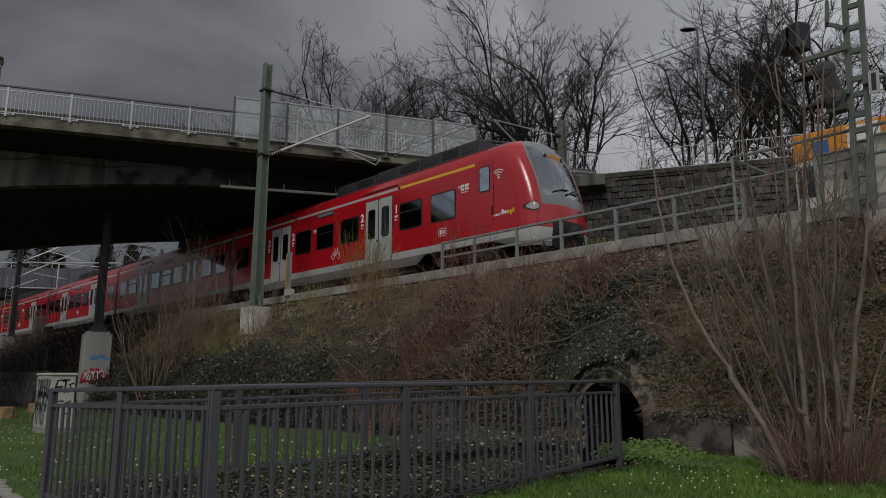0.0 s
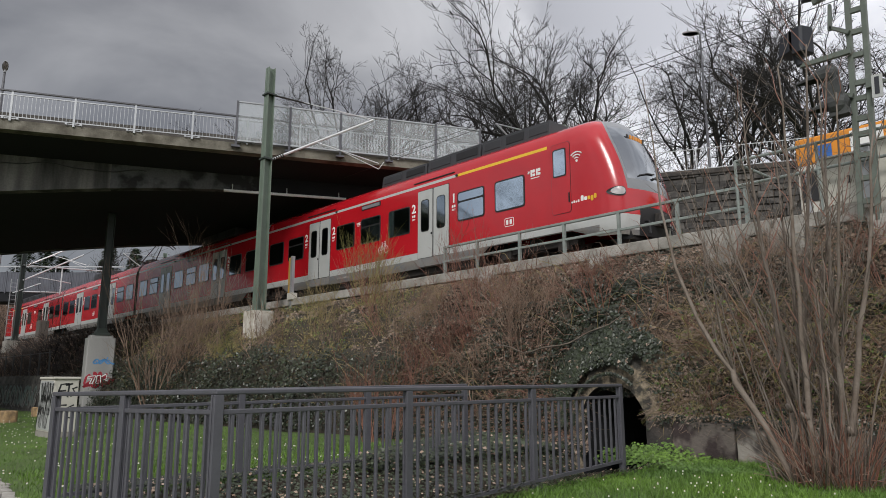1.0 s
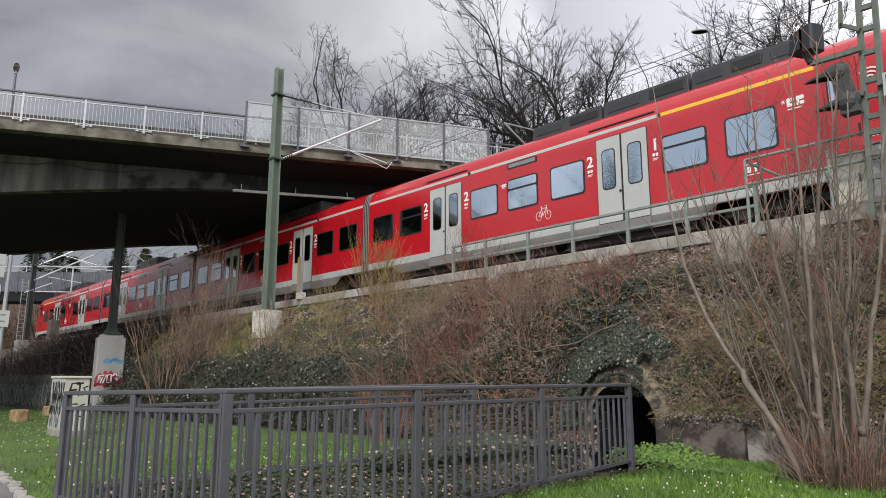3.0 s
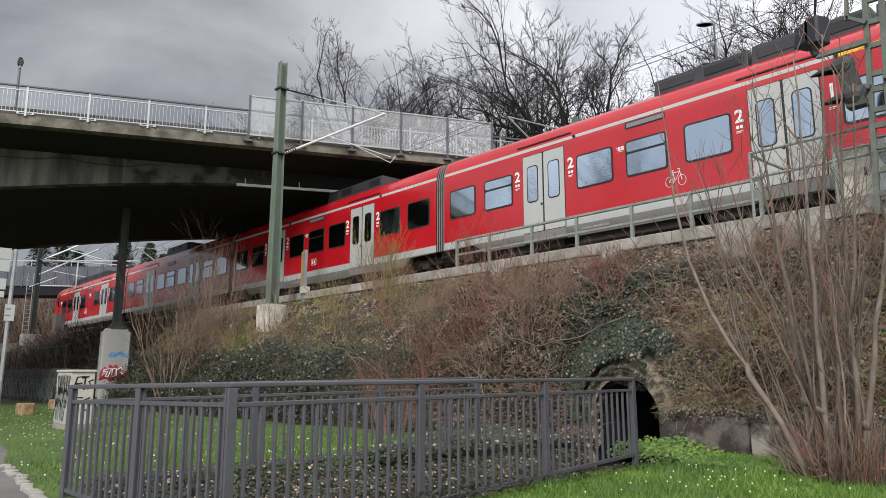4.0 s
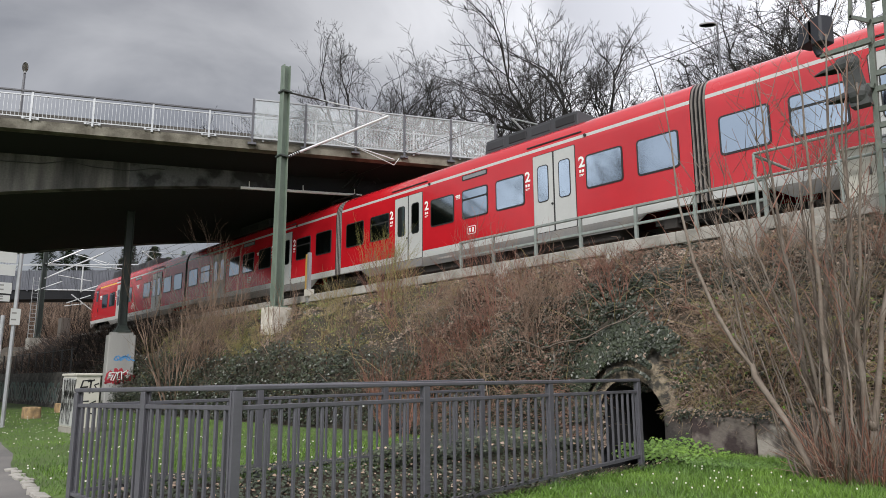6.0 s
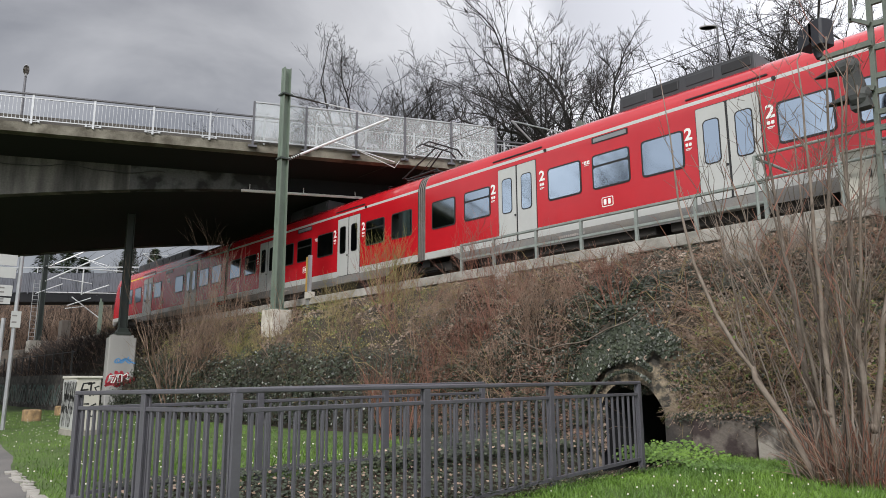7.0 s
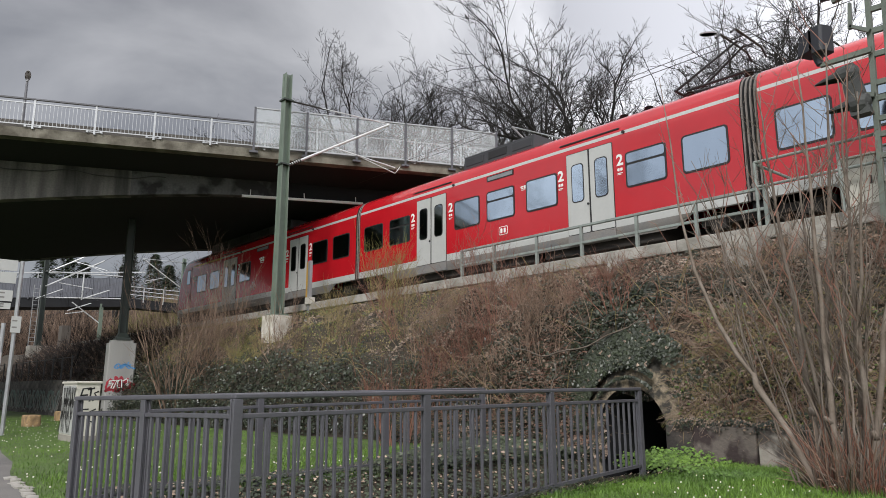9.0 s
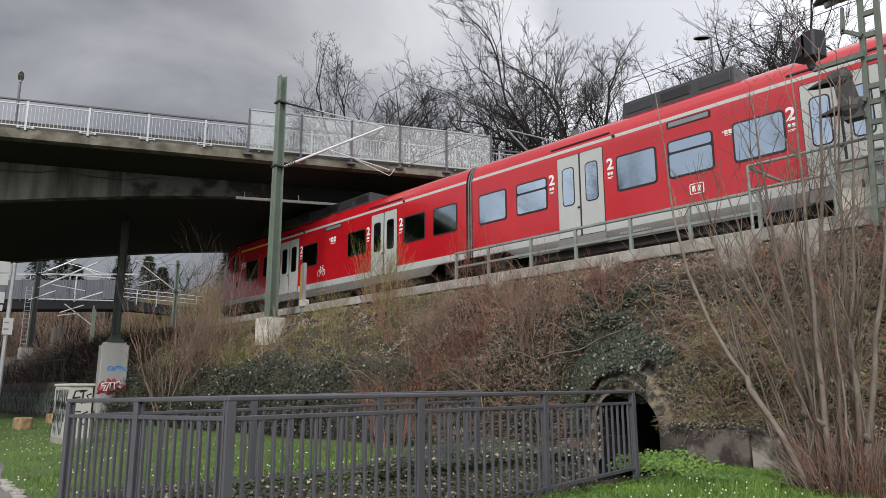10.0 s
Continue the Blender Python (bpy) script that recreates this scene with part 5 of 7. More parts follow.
wall_mast = build_mast(-17.7, 24.0, 4.4, 12.75, MASTS, (0.9, 0.9, 0.5, CONC), "weathered green catenary mast by the stone wall", False)
Shape(GALV).tube([(0, -0.12, 7.62), (-0.80, -3.6, 7.70)], 0.03, 6).ob("top_tie", wall_mast)
Shape(GALV).tube([(0, -0.12, 5.10), (-0.80, -3.6, 7.70)], 0.04, 6).ob("cantilever_tube", wall_mast)
Shape(UNDER).tube([(0, -0.10, 7.62), (-0.08, -0.45, 7.63)], 0.075, 8).ob("insulator", wall_mast)
# pale tubes of the farther cantilevers
ct = empty("cantilever_frame", pose(-59.7, 12.5, 8.3), "pale steel cantilever tubes over the far track", "cantilever")
for p, q, rr in (((0, 0.07, 0.85), (0, 4.13, 3.31), 0.06), ((0, 0, 2.0), (0, 6.5, 2.2), 0.05), ((0, -0.5, -0.15), (0, 1.3, 0.75), 0.04), ((0, 0.1, 0.0), (0, 5.6, 0.34), 0.05), ((0, 2.65, 0.06), (0, 4.7, 0.96), 0.05), ((0, 1.0, 1.2), (0, 3.4, 0.95), 0.035), ((0, 2.7, 0.0), (0, 2.7, 2.1), 0.06)):
    Shape(TUBE).tube([p, q], rr, 6).ob("tube", ct)
cb = empty("cantilever_frame", pose(-75.0, 17.9, 8.6), "pale steel cantilever tubes over the far track", "cantilever")
for p, q, rr in (((0, 0.35, 1.17), (0, 3.0, -0.73), 0.06), ((0, 0.0, 0.3), (0, 2.1, 1.2), 0.05), ((0, -0.15, 0.0), (0, 1.4, 0.3), 0.045)):
    Shape(TUBE).tube([p, q], rr, 6).ob("tube", cb)
Shape(MASTG).box(-0.16, 0.16, 2.95, 3.25, -4.1, 1.2).ob("upright", cb, "pale green upright")
# ladder beside the far mast
ld = empty("mast_ladder", pose(-60.5, 12.2, 4.1), "grey steel ladder by the far mast", "ladder")
for y in (-0.2, 0.2):
    Shape(GALV).tube([(0, y, 0), (0, y, 5.2)], 0.03, 6).ob("stile", ld)
for k in range(16):
    Shape(GALV).tube([(0, -0.2, 0.25 + k * 0.31), (0, 0.2, 0.25 + k * 0.31)], 0.018, 5).ob("rung", ld)
# overhead wires
ow = empty("overhead_wire", None, "thin dark overhead line wires over the track", "wire")
for yc in (16.55, 20.6):
    Shape(WIRE).tube([(x, yc + 0.12 * math.sin(x * 0.1), 10.08) for x in np.arange(-130, 41, 6)], 0.012, 5).ob("contact_wire", ow)
    Shape(WIRE).tube([(x, yc, 11.5 + 0.25 * math.cos(x * 0.13)) for x in np.arange(-130, -47, 4)], 0.012, 5).ob("catenary_wire", ow)
    Shape(WIRE).tube([(-21.0, yc + 0.15, 10.4), (-10, yc + 0.1, 10.32), (4, yc, 10.45), (20, yc, 10.7)], 0.010, 5).ob("catenary_wire", ow)


# marker post beside the track
mp = empty("marker_post", pose(-22.75, 13.55, 4.2), "short yellow and grey marker post beside the track", "post")
Shape(POSTY).box(-0.10, 0.02, -0.05, 0.05, 0.55, 1.95).ob("yellow_sleeve", mp)
Shape(GALV).box(0.04, 0.16, -0.06, 0.06, 0.0, 2.0).ob("stake", mp)
Shape(CREAM).box(-0.02, 0.3, -0.12, 0.12, 0.35, 0.6).ob("junction_box", mp)


# ---- light signal on its ladder mast ----
def build_signal():
    e = empty("light_signal", pose(-3.38, 12.95, 4.15, 0, 2.5, 0), "dark railway light signal on a grey-green ladder mast", "signal")
    for x in (-0.125, 0.125):
        bevel(Shape(MASTS).box(x - 0.042, x + 0.042, -0.05, 0.05, 0, 5.4).ob("upright", e), 0.006)
    for z in (0.35, 0.75, 1.15, 1.52, 1.80, 2.16, 2.44, 2.95, 3.38, 3.78, 4.2, 4.6, 5.0):
        Shape(MASTS).box(-0.09, 0.09, -0.035, 0.035, z - 0.04, z + 0.05).ob("rung", e)
    # arms that carry the housings, a gusset under the topmost
    for x0, z0, x1, z1, t in ((-0.10, 3.02, -0.92, 2.98, 0.05), (-0.10, 2.20, -0.42, 2.30, 0.04), (0.10, 4.25, -0.66, 4.12, 0.06), (-0.10, 3.36, -0.40, 3.55, 0.035), (-0.40, 3.50, -0.38, 3.98, 0.03), (0.10, 2.3, 0.55, 2.35, 0.03)):
        d = Vector((x1 - x0, 0, z1 - z0)).normalized()
        up = Vector((-d.z, 0, d.x)) * t
        p, q = Vector((x0, 0, z0)), Vector((x1, 0, z1))
        a = Shape(MASTS)
        a.add([c + Vector((0, y, 0)) for y in (-0.06, -0.14) for c in (p - up, q - up * 0.7, q + up * 0.7, p + up)], [(0, 3, 2, 1), (4, 5, 6, 7), (0, 1, 5, 4), (1, 2, 6, 5), (2, 3, 7, 6), (3, 0, 4, 7)])
        a.ob("arm", e)
    # upper housing: a box with a deep open hood, on a short neck
    b = Shape(SIGNAL)
    m = pose(-0.92, -0.12, 3.42, 0, 0, -24) @ Matrix.Scale(0.84, 4)
    b.box(-0.06, 0.24, -0.20, 0.20, -0.29, 0.29, 0, m, 0.05)
    hood = [(-0.06, -0.21, -0.20), (-0.06, 0.21, -0.20), (-0.06, 0.21, 0.27), (-0.06, -0.21, 0.27), (-0.40, -0.19, -0.22), (-0.40, 0.19, -0.22), (-0.34, 0.19, 0.20), (-0.34, -0.19, 0.20)]
    b.add([m @ Vector(q) for q in hood], [(0, 4, 7, 3), (1, 2, 6, 5), (3, 7, 6, 2), (0, 1, 5, 4), (4, 5, 6, 7)])
    b.add([m @ Vector(q) for q in ((-0.16, -0.02, 0.25), (-0.02, -0.02, 0.29), (-0.14, -0.02, 0.40), (-0.16, 0.02, 0.25), (-0.02, 0.02, 0.29), (-0.14, 0.02, 0.40))], [(0, 1, 2), (5, 4, 3), (0, 2, 5, 3), (1, 4, 5, 2)])
    b.tube([m @ Vector((-0.03, 0, -0.27)), m @ Vector((-0.03, 0, -0.40)), m @ Vector((0.0, 0, -0.52))], [0.11, 0.075, 0.055], 10)
    bevel(b.ob("signal_box", e, "black signal housing with a deep hood"), 0.012)
    # lower head: a leaning stack of two round-backed lamp cases with long pointed hoods
    h = Shape(SIGNALG)
    for cx, cz, r0 in ((-0.44, 2.62, 0.17), (-0.30, 2.06, 0.18)):
        h.tube([(cx - 0.14, -0.2, cz - 0.02), (cx - 0.12, -0.2, cz), (cx + 0.02, -0.2, cz + 0.01), (cx + 0.12, -0.2, cz), (cx + 0.16, -0.2, cz - 0.01)], [r0 * 0.8, r0 * 1.05, r0 * 1.12, r0 * 0.85, r0 * 0.35], 14)
        n, rows = 9, []
        for k, (u, rr) in enumerate(((0.0, 1.0), (0.16, 0.86), (0.30, 0.55), (0.44, 0.16))):
            for j in range(n):
                a = radians(-15 + 210 * j / (n - 1))
                rows.append((cx - 0.12 - u, -0.2 + 0.145 * rr * math.cos(a), cz - 0.01 * k + 0.145 * rr * math.sin(a) * (0.75 if k else 1.0)))
        h.add(rows, [(k * n + j, k * n + j + 1, (k + 1) * n + j + 1, (k + 1) * n + j) for k in range(3) for j in range(n - 1)])
    h.add([(-0.58, -0.31, 2.72), (-0.34, -0.31, 2.80), (-0.12, -0.31, 1.86), (-0.42, -0.31, 1.84), (-0.58, -0.09, 2.72), (-0.34, -0.09, 2.80), (-0.12, -0.09, 1.86), (-0.42, -0.09, 1.84)],
          [(0, 1, 2, 3), (7, 6, 5, 4), (0, 4, 5, 1), (1, 5, 6, 2), (2, 6, 7, 3), (3, 7, 4, 0)])
    h.ob("signal_head", e, "black signal head with long pointed hoods", smooth=False)
    # topmost housing with a hood
    t = Shape(SIGNAL)
    m = pose(-0.42, -0.12, 4.28, 0, 4, -14)
    t.box(-0.10, 0.30, -0.18, 0.18, -0.12, 0.26, 0, m, 0.05)
    t.tube([m @ Vector((-0.08, 0, 0.02)), m @ Vector((-0.26, 0, 0.0)), m @ Vector((-0.46, 0, -0.06))], [0.15, 0.12, 0.03], 12)
    bevel(t.ob("signal_box", e, "black signal housing"), 0.012)
    # small white plate with a dark bar, round back of a lamp beside the mast
    pl_ = Shape(SIGNAL, DOORWHITE)
    pl_.box(0.20, 0.36, -0.16, -0.13, 2.06, 2.46, 1).box(0.245, 0.315, -0.168, -0.16, 2.12, 2.42, 0)
    pl_.ob("sign_plate", e, "small white plate with a dark mark")
    sp = Shape(SIGNALG).tube([(0.40, -0.06, 2.2), (0.46, -0.06, 2.2), (0.58, -0.06, 2.2), (0.62, -0.06, 2.2)], [0.10, 0.15, 0.13, 0.05], 12)
    sp.ob("lamp_back", e)


build_signal()
for x, y, w, h, mat, lab in ((-3.97, 13.75, 0.55, 0.95, CREAM, "cream relay cabinet beside the track"), (-2.92, 13.75, 0.8, 1.1, CREAM, "cream relay cabinet beside the track"),
                             (-3.48, 13.6, 0.2, 1.0, GALV, "narrow grey junction cabinet beside the track")):
    c = empty("relay_cabinet", pose(x, y, 4.6), lab, "cabinet")
    bevel(Shape(mat).box(-w / 2, w / 2, -0.2, 0.2, 0.06, h).ob("housing", c), 0.015)
    bevel(Shape(mat).box(-w / 2 - 0.02, w / 2 + 0.02, -0.23, 0.22, h, h + 0.04).ob("roof", c), 0.01)
    Shape(CONC).box(-w / 2, w / 2, -0.2, 0.2, -0.1, 0.06).ob("plinth", c)
    Shape(BLACK).box(w * 0.3, w * 0.36, -0.222, -0.2, h * 0.45, h * 0.6).ob("handle", c)

# works wagon standing on the far track
wc = empty("works_wagon", pose(-6.6, 20.6, 4.85), "white and orange works wagon standing on the second track", "wagon")
bevel(Shape(CREAM).box(0, 9.0, -1.35, 1.35, 0.75, 2.35).ob("body", wc), 0.04)
bevel(Shape(ORANGE).box(0.0, 9.0, -1.36, 1.36, 2.35, 3.1).ob("band", wc, "orange upper band"), 0.05)
Shape(BLUE).box(0.55, 0.9, -1.40, -1.355, 2.4, 2.8).ob("emblem", wc, "blue panel")
Shape(WHITE).box(1.35, 2.1, -1.40, -1.355, 2.2, 3.0).ob("panel", wc, "white panel")
Shape(BLACK).box(0.1, 0.5, -1.385, -1.355, 1.35, 2.2).ob("window", wc)
for k in range(7):
    Shape(GALV).box(0.2 + k * 1.3, 0.3 + k * 1.3, -1.39, -1.35, 0.75, 2.2).ob("rib", wc)
Shape(UNDER).box(0.1, 8.9, -1.1, 1.1, 0.35, 0.75).ob("underframe", wc)
for x in (1.2, 2.9, 6.1, 7.8):
    for y in (-0.75, 0.75):
        Shape(UNDER).tube([(x, y - 0.06, 0.42), (x, y + 0.06, 0.42)], 0.42, 16).ob("wheel", wc)


# ---- the grey steel fence round the stream ----
def fence_run(fence, p, q, n, ends, zb0, zb1, rise=0.0):
    """One straight run from p to q with n bays; zb0, zb1: where the ground lies at its ends."""
    p, q = Vector(p), Vector(q)
    d = (q - p)
    ln = d.length
    m = Matrix.Translation(p) @ Matrix.Rotation(math.atan2(d.y, d.x), 4, "Z") @ Matrix.Rotation(-math.atan2(rise, ln), 4, "Y")
    top = 1.455

    def put(sh, name, mm=None):
        o = sh.ob(name, fence)
        o.matrix_basis = m
        return o
    r = Shape(FENCE)
    r.box(-0.035, ln + 0.035, -0.038, 0.038, top - 0.045, top)
    bevel(put(r, "handrail"), 0.012)
    r = Shape(FENCE)
    r.box(0, ln, -0.022, 0.022, top - 0.205, top - 0.165)
    bevel(put(r, "upper_rail"), 0.006)
    lo = Shape(FENCE)
    vs = []
    for x, z in ((0, zb0 + 0.07), (ln, zb1 + 0.07)):
        vs += [(x, -0.022, z), (x, 0.022, z), (x, 0.022, z + 0.04), (x, -0.022, z + 0.04)]
    lo.add(vs, [(3, 2, 1, 0), (4, 5, 6, 7), (0, 1, 5, 4), (1, 2, 6, 5), (2, 3, 7, 6), (3, 0, 4, 7)])
    put(lo, "lower_rail")
    for k in range(n + 1):
        if (k == 0 and not ends[0]) or (k == n and not ends[1]):
            continue
        x = ln * k / n
        z = zb0 + (zb1 - zb0) * k / n
        s = Shape(FENCE)
        s.box(x - 0.043, x + 0.043, -0.035, -0.012, z - 0.1, top - 0.045).box(x - 0.043, x + 0.043, 0.012, 0.035, z - 0.1, top - 0.045)
        s.box(x - 0.035, x + 0.035, -0.012, 0.012, z - 0.1, top - 0.06)
        bevel(put(s, "post"), 0.004, 1)
    hgt = top - 0.205 - (max(zb0, zb1) + 0.11)
    bm_ = BALUSTER
    nb = round(ln / n / 0.143)
    step = ln / n / nb
    for k in range(n):
        for j in range(1, nb):
            x = ln * k / n + j * step
            z = zb0 + (zb1 - zb0) * x / ln + 0.10
            o = new("baluster", bm_)
            o.parent = fence
            o.matrix_basis = m @ Matrix.Translation((x, 0, z)) @ Matrix.Diagonal((1, 1, (top - 0.2 - z), 1))


BALUSTER = Shape(FENCE).box(-0.015, 0.015, -0.015, 0.015, 0, 1, ch=0.004).mesh("baluster")
fen = empty("steel_fence", None, "dark grey painted steel railing with vertical bars round the stream", "fence")
fence_run(fen, (-5.52, 2.66, 0), (-5.88, 9.1, 0), 3, (True, True), 0.06, 0.27, 0.04)
fence_run(fen, (-8.55, 2.26, -0.045), (-5.52, 2.66, 0), 2, (True, False), 0.26, 0.04, 0.045)
fence_run(fen, (-8.6, 2.42, -0.045), (-8.6, 8.6, 0), 3, (False, True), 0.27, 0.30, 0.085)


# ---- things on the left lawn ----
cab = empty("switch_cabinet", pose(-19.2, 5.05, 0.2), "white street cabinet covered with black graffiti", "cabinet")
bevel(Shape(CREAM).box(-0.42, 0.75, -0.27, 0.27, 0.18, 1.40).ob("housing", cab), 0.015)
bevel(Shape(CREAM).box(-0.46, 0.79, -0.30, 0.30, 1.40, 1.46).ob("lid", cab), 0.015)
Shape(CONC).box(-0.43, 0.76, -0.28, 0.28, -0.1, 0.18).ob("plinth", cab)
for x in (-0.40, 0.17):
    Shape(DOORWHITE).box(x, x + 0.55, -0.282, -0.268, 0.22, 1.36).ob("door", cab)
strokes("black_spray", [[(-0.2, 0.95), (-0.12, 1.28), (0.06, 1.3)], [(-0.17, 1.12), (0.0, 1.14)], [(-0.02, 1.26), (0.14, 1.3)], [(0.06, 1.28), (0.04, 0.98)], [(0.24, 1.22), (0.14, 1.18), (0.2, 1.08), (0.1, 1.0)],
                        [(-0.16, 0.52), (-0.1, 0.8), (0.04, 0.8)], [(-0.13, 0.67), (0, 0.68)], [(0.2, 0.8), (0.06, 0.74), (0.18, 0.62), (0.14, 0.5), (0.02, 0.54)]], 0.02, BLACKTAG, cab, pose(0.753, 0, 0), "black spray letters")
mm = pose(0, -0.285, 0, 0, 0, -90)
strokes("black_spray", [curl(-0.30 + 0.11 * k, 0.5 + 0.3 * (k % 3), 0.34, 0.5, 2 + k % 3, 20 + k) for k in range(9)], 0.012, BLACKTAG, cab, mm, "tangle of black spray tags")
# fingerpost
sg = empty("signpost", pose(-22.3, 3.92, 0.25), "grey steel signpost with white direction boards", "signpost")
for y, h in ((-0.16, 3.0), (0.12, 4.75)):
    Shape(GALV).tube([(0, y, -0.1), (0.0, y + 0.02, h)], 0.055, 10).ob("pole", sg)
for y0, y1, z0, z1 in ((-1.1, 0.02, 4.45, 4.75), (-1.1, 0.02, 4.1, 4.40), (-0.5, -0.02, 3.6, 3.9), (-0.46, -0.04, 3.38, 3.55), (0.02, 0.26, 2.75, 3.2), (-0.36, -0.12, 1.3, 2.2)):
    s = Shape(DOORWHITE, SKIRT)
    s.box(0.05, 0.08, y0, y1, z0, z1, 0)
    for k in range(2):
        zz = z0 + (z1 - z0) * (0.28 + 0.4 * k)
        s.box(0.079, 0.083, y0 + 0.1 * (y1 - y0), y0 + 0.6 * (y1 - y0), zz, zz + 0.04, 1)
    s.ob("board", sg, "white direction board with small dark lines")
for x, y, s in ((-27.0, 5.7, 0.44), (-31.0, 7.6, 0.42)):
    b = Shape(SAND)
    b.box(-s * 0.75, s * 0.75, -s / 2, s / 2, -0.05, s * 0.85, ch=0.06)
    o = b.ob("stone_block", label="rough yellowish sandstone block on the lawn", category="stone", group="stone blocks on the lawn", m=pose(x, y, 0.25, 0, 0, 15 * s))
    bevel(o, 0.05)
# graffiti wall at the bank's foot
gw = Shape(MORTAR)
gw.box(-75, -33.2, 8.72, 9.1, -0.2, 1.70)
gwall = gw.ob("wall_graffiti", label="old stone wall with faded graffiti at the bank's foot", category="wall", kind="structure")
gs = [Shape(STONE).box(0, wd, 0, 0.1, 0, 0.36, ch=0.02).mesh("stone") for wd in (0.6, 0.85, 1.1)]
for r in range(5):
    x = -60 + RNG.uniform(0, 0.4)
    while x < -34:
        k = RNG.randrange(3)
        o = new("stone", gs[k])
        o.parent, o.matrix_basis = gwall, pose(x, 8.63 - RNG.uniform(0, 0.03), 0.0 + r * 0.375)
        x += (0.6, 0.85, 1.1)[k] + 0.02
strokes("spray_tag", [curl(-56 + 1.6 * k, 0.95, 1.8, 0.9, 3, 40 + k) for k in range(13)], 0.05, TEALTAG, gwall, pose(0, 8.585, 0, 0, 0, -90) @ pose(0, 0, 0))
strokes("pale_spray_tag", [curl(-55.3 + 1.9 * k, 0.8, 1.6, 0.8, 3, 70 + k) for k in range(11)], 0.03, SKIRT, gwall, pose(0, 8.58, 0, 0, 0, -90))
# iron fence on the wall
tf = empty("iron_fence", pose(-75, 9.0, 1.7), "thin dark iron fence on the old wall", "fence")
fp = Shape(WIRE).box(-0.03, 0.03, -0.03, 0.03, 0, 1.3).mesh("post")
for k in range(24):
    o = new("post", fp)
    o.parent, o.matrix_basis = tf, pose(k * 1.7, 0, 0)
for z in (1.2, 0.15):
    Shape(WIRE).box(0, 39.5, -0.015, 0.015, z, z + 0.03).ob("rail", tf)
# track cabinet far along
tc_ = empty("track_cabinet", pose(-55.8, 13.3, 4.15), "tall brown-grey track cabinet", "cabinet")
bevel(Shape(CABB).box(-0.45, 0.45, -0.3, 0.3, 0.1, 1.75).ob("housing", tc_), 0.02)
Shape(CONC).box(-0.5, 0.5, -0.35, 0.35, -0.3, 0.1).ob("plinth", tc_)


# ---- far footbridge over the line ----
def build_far_bridge():
    m = pose(-98.1, -4.75, 0, 0, 0, 47.9)
    e = empty("far_footbridge", m, "blue-grey panelled footbridge far along the line", "bridge")
    end = 36.8
    # near-black of the road bridge's underside, reused for deck and ramp
    Shape(SHADEBLACK).box(-20, end, 0, 3.0, 9.5, 10.45).ob("deck", e, "dark deck girder")
    for k in range(-8, 23):
        x = k * 1.6
        p = Shape(VIAD)
        ribs = [(x + 0.03 + 0.14 * j + 0.07 * k, -0.08 - 0.04 * ((j + k) % 2)) for j in range(11) for k in (0, 1)]
        p.add([(a, b, z) for z in (10.45, 12.4) for a, b in ribs] + [(x + 0.03, 0, 10.45), (x + 1.57, 0, 10.45), (x + 0.03, 0, 12.4), (x + 1.57, 0, 12.4)],
              [(i, i + 1, i + 23, i + 22) for i in range(21)] + [(44, 46, 47, 45), (22, 43, 47, 46), (0, 44, 45, 21)])
        p.ob("panel", e)
        Shape(VIAD).box(x - 0.06, x + 0.06, -0.16, -0.08, 10.3, 12.55).ob("post", e)
    Shape(GALV).box(-14, end + 2, -0.2, -0.1, 12.9, 13.02).ob("pipe", e)
    for k in range(10):
        Shape(GALV).box(k * 4 - 0.04, k * 4 + 0.04, -0.18, -0.12, 12.4, 12.95).ob("stay", e)
    # the ramp beyond: open railing, sloping down
    r = Shape(SHADEBLACK)
    r.add([(end, 0, 9.5), (end + 20, 0, 7.4), (end + 20, 0, 8.3), (end, 0, 10.4), (end, 3, 9.5), (end + 20, 3, 7.4), (end + 20, 3, 8.3), (end, 3, 10.4)],
          [(0, 1, 2, 3), (7, 6, 5, 4), (3, 2, 6, 7), (0, 4, 5, 1), (1, 5, 6, 2)])
    r.ob("ramp", e)
    for k in range(11):
        x = end + k * 2
        z = 10.4 - 0.105 * k * 2
        Shape(GALV).box(x - 0.04, x + 0.04, -0.06, 0.02, z - 0.3, z + 1.2).ob("post", e)
    for dz in (0.4, 0.8, 1.2):
        Shape(GALV).tube([(end, -0.02, 10.4 + dz), (end + 20, -0.02, 8.3 + dz)], 0.035, 5).ob("rail", e)
    for x in (-6.0, 52.0):
        Shape(CONC).box(x - 0.5, x + 0.5, 0.5, 2.5, 0, 9.5 if x < 0 else 7.9).ob("pier", e)


build_far_bridge()


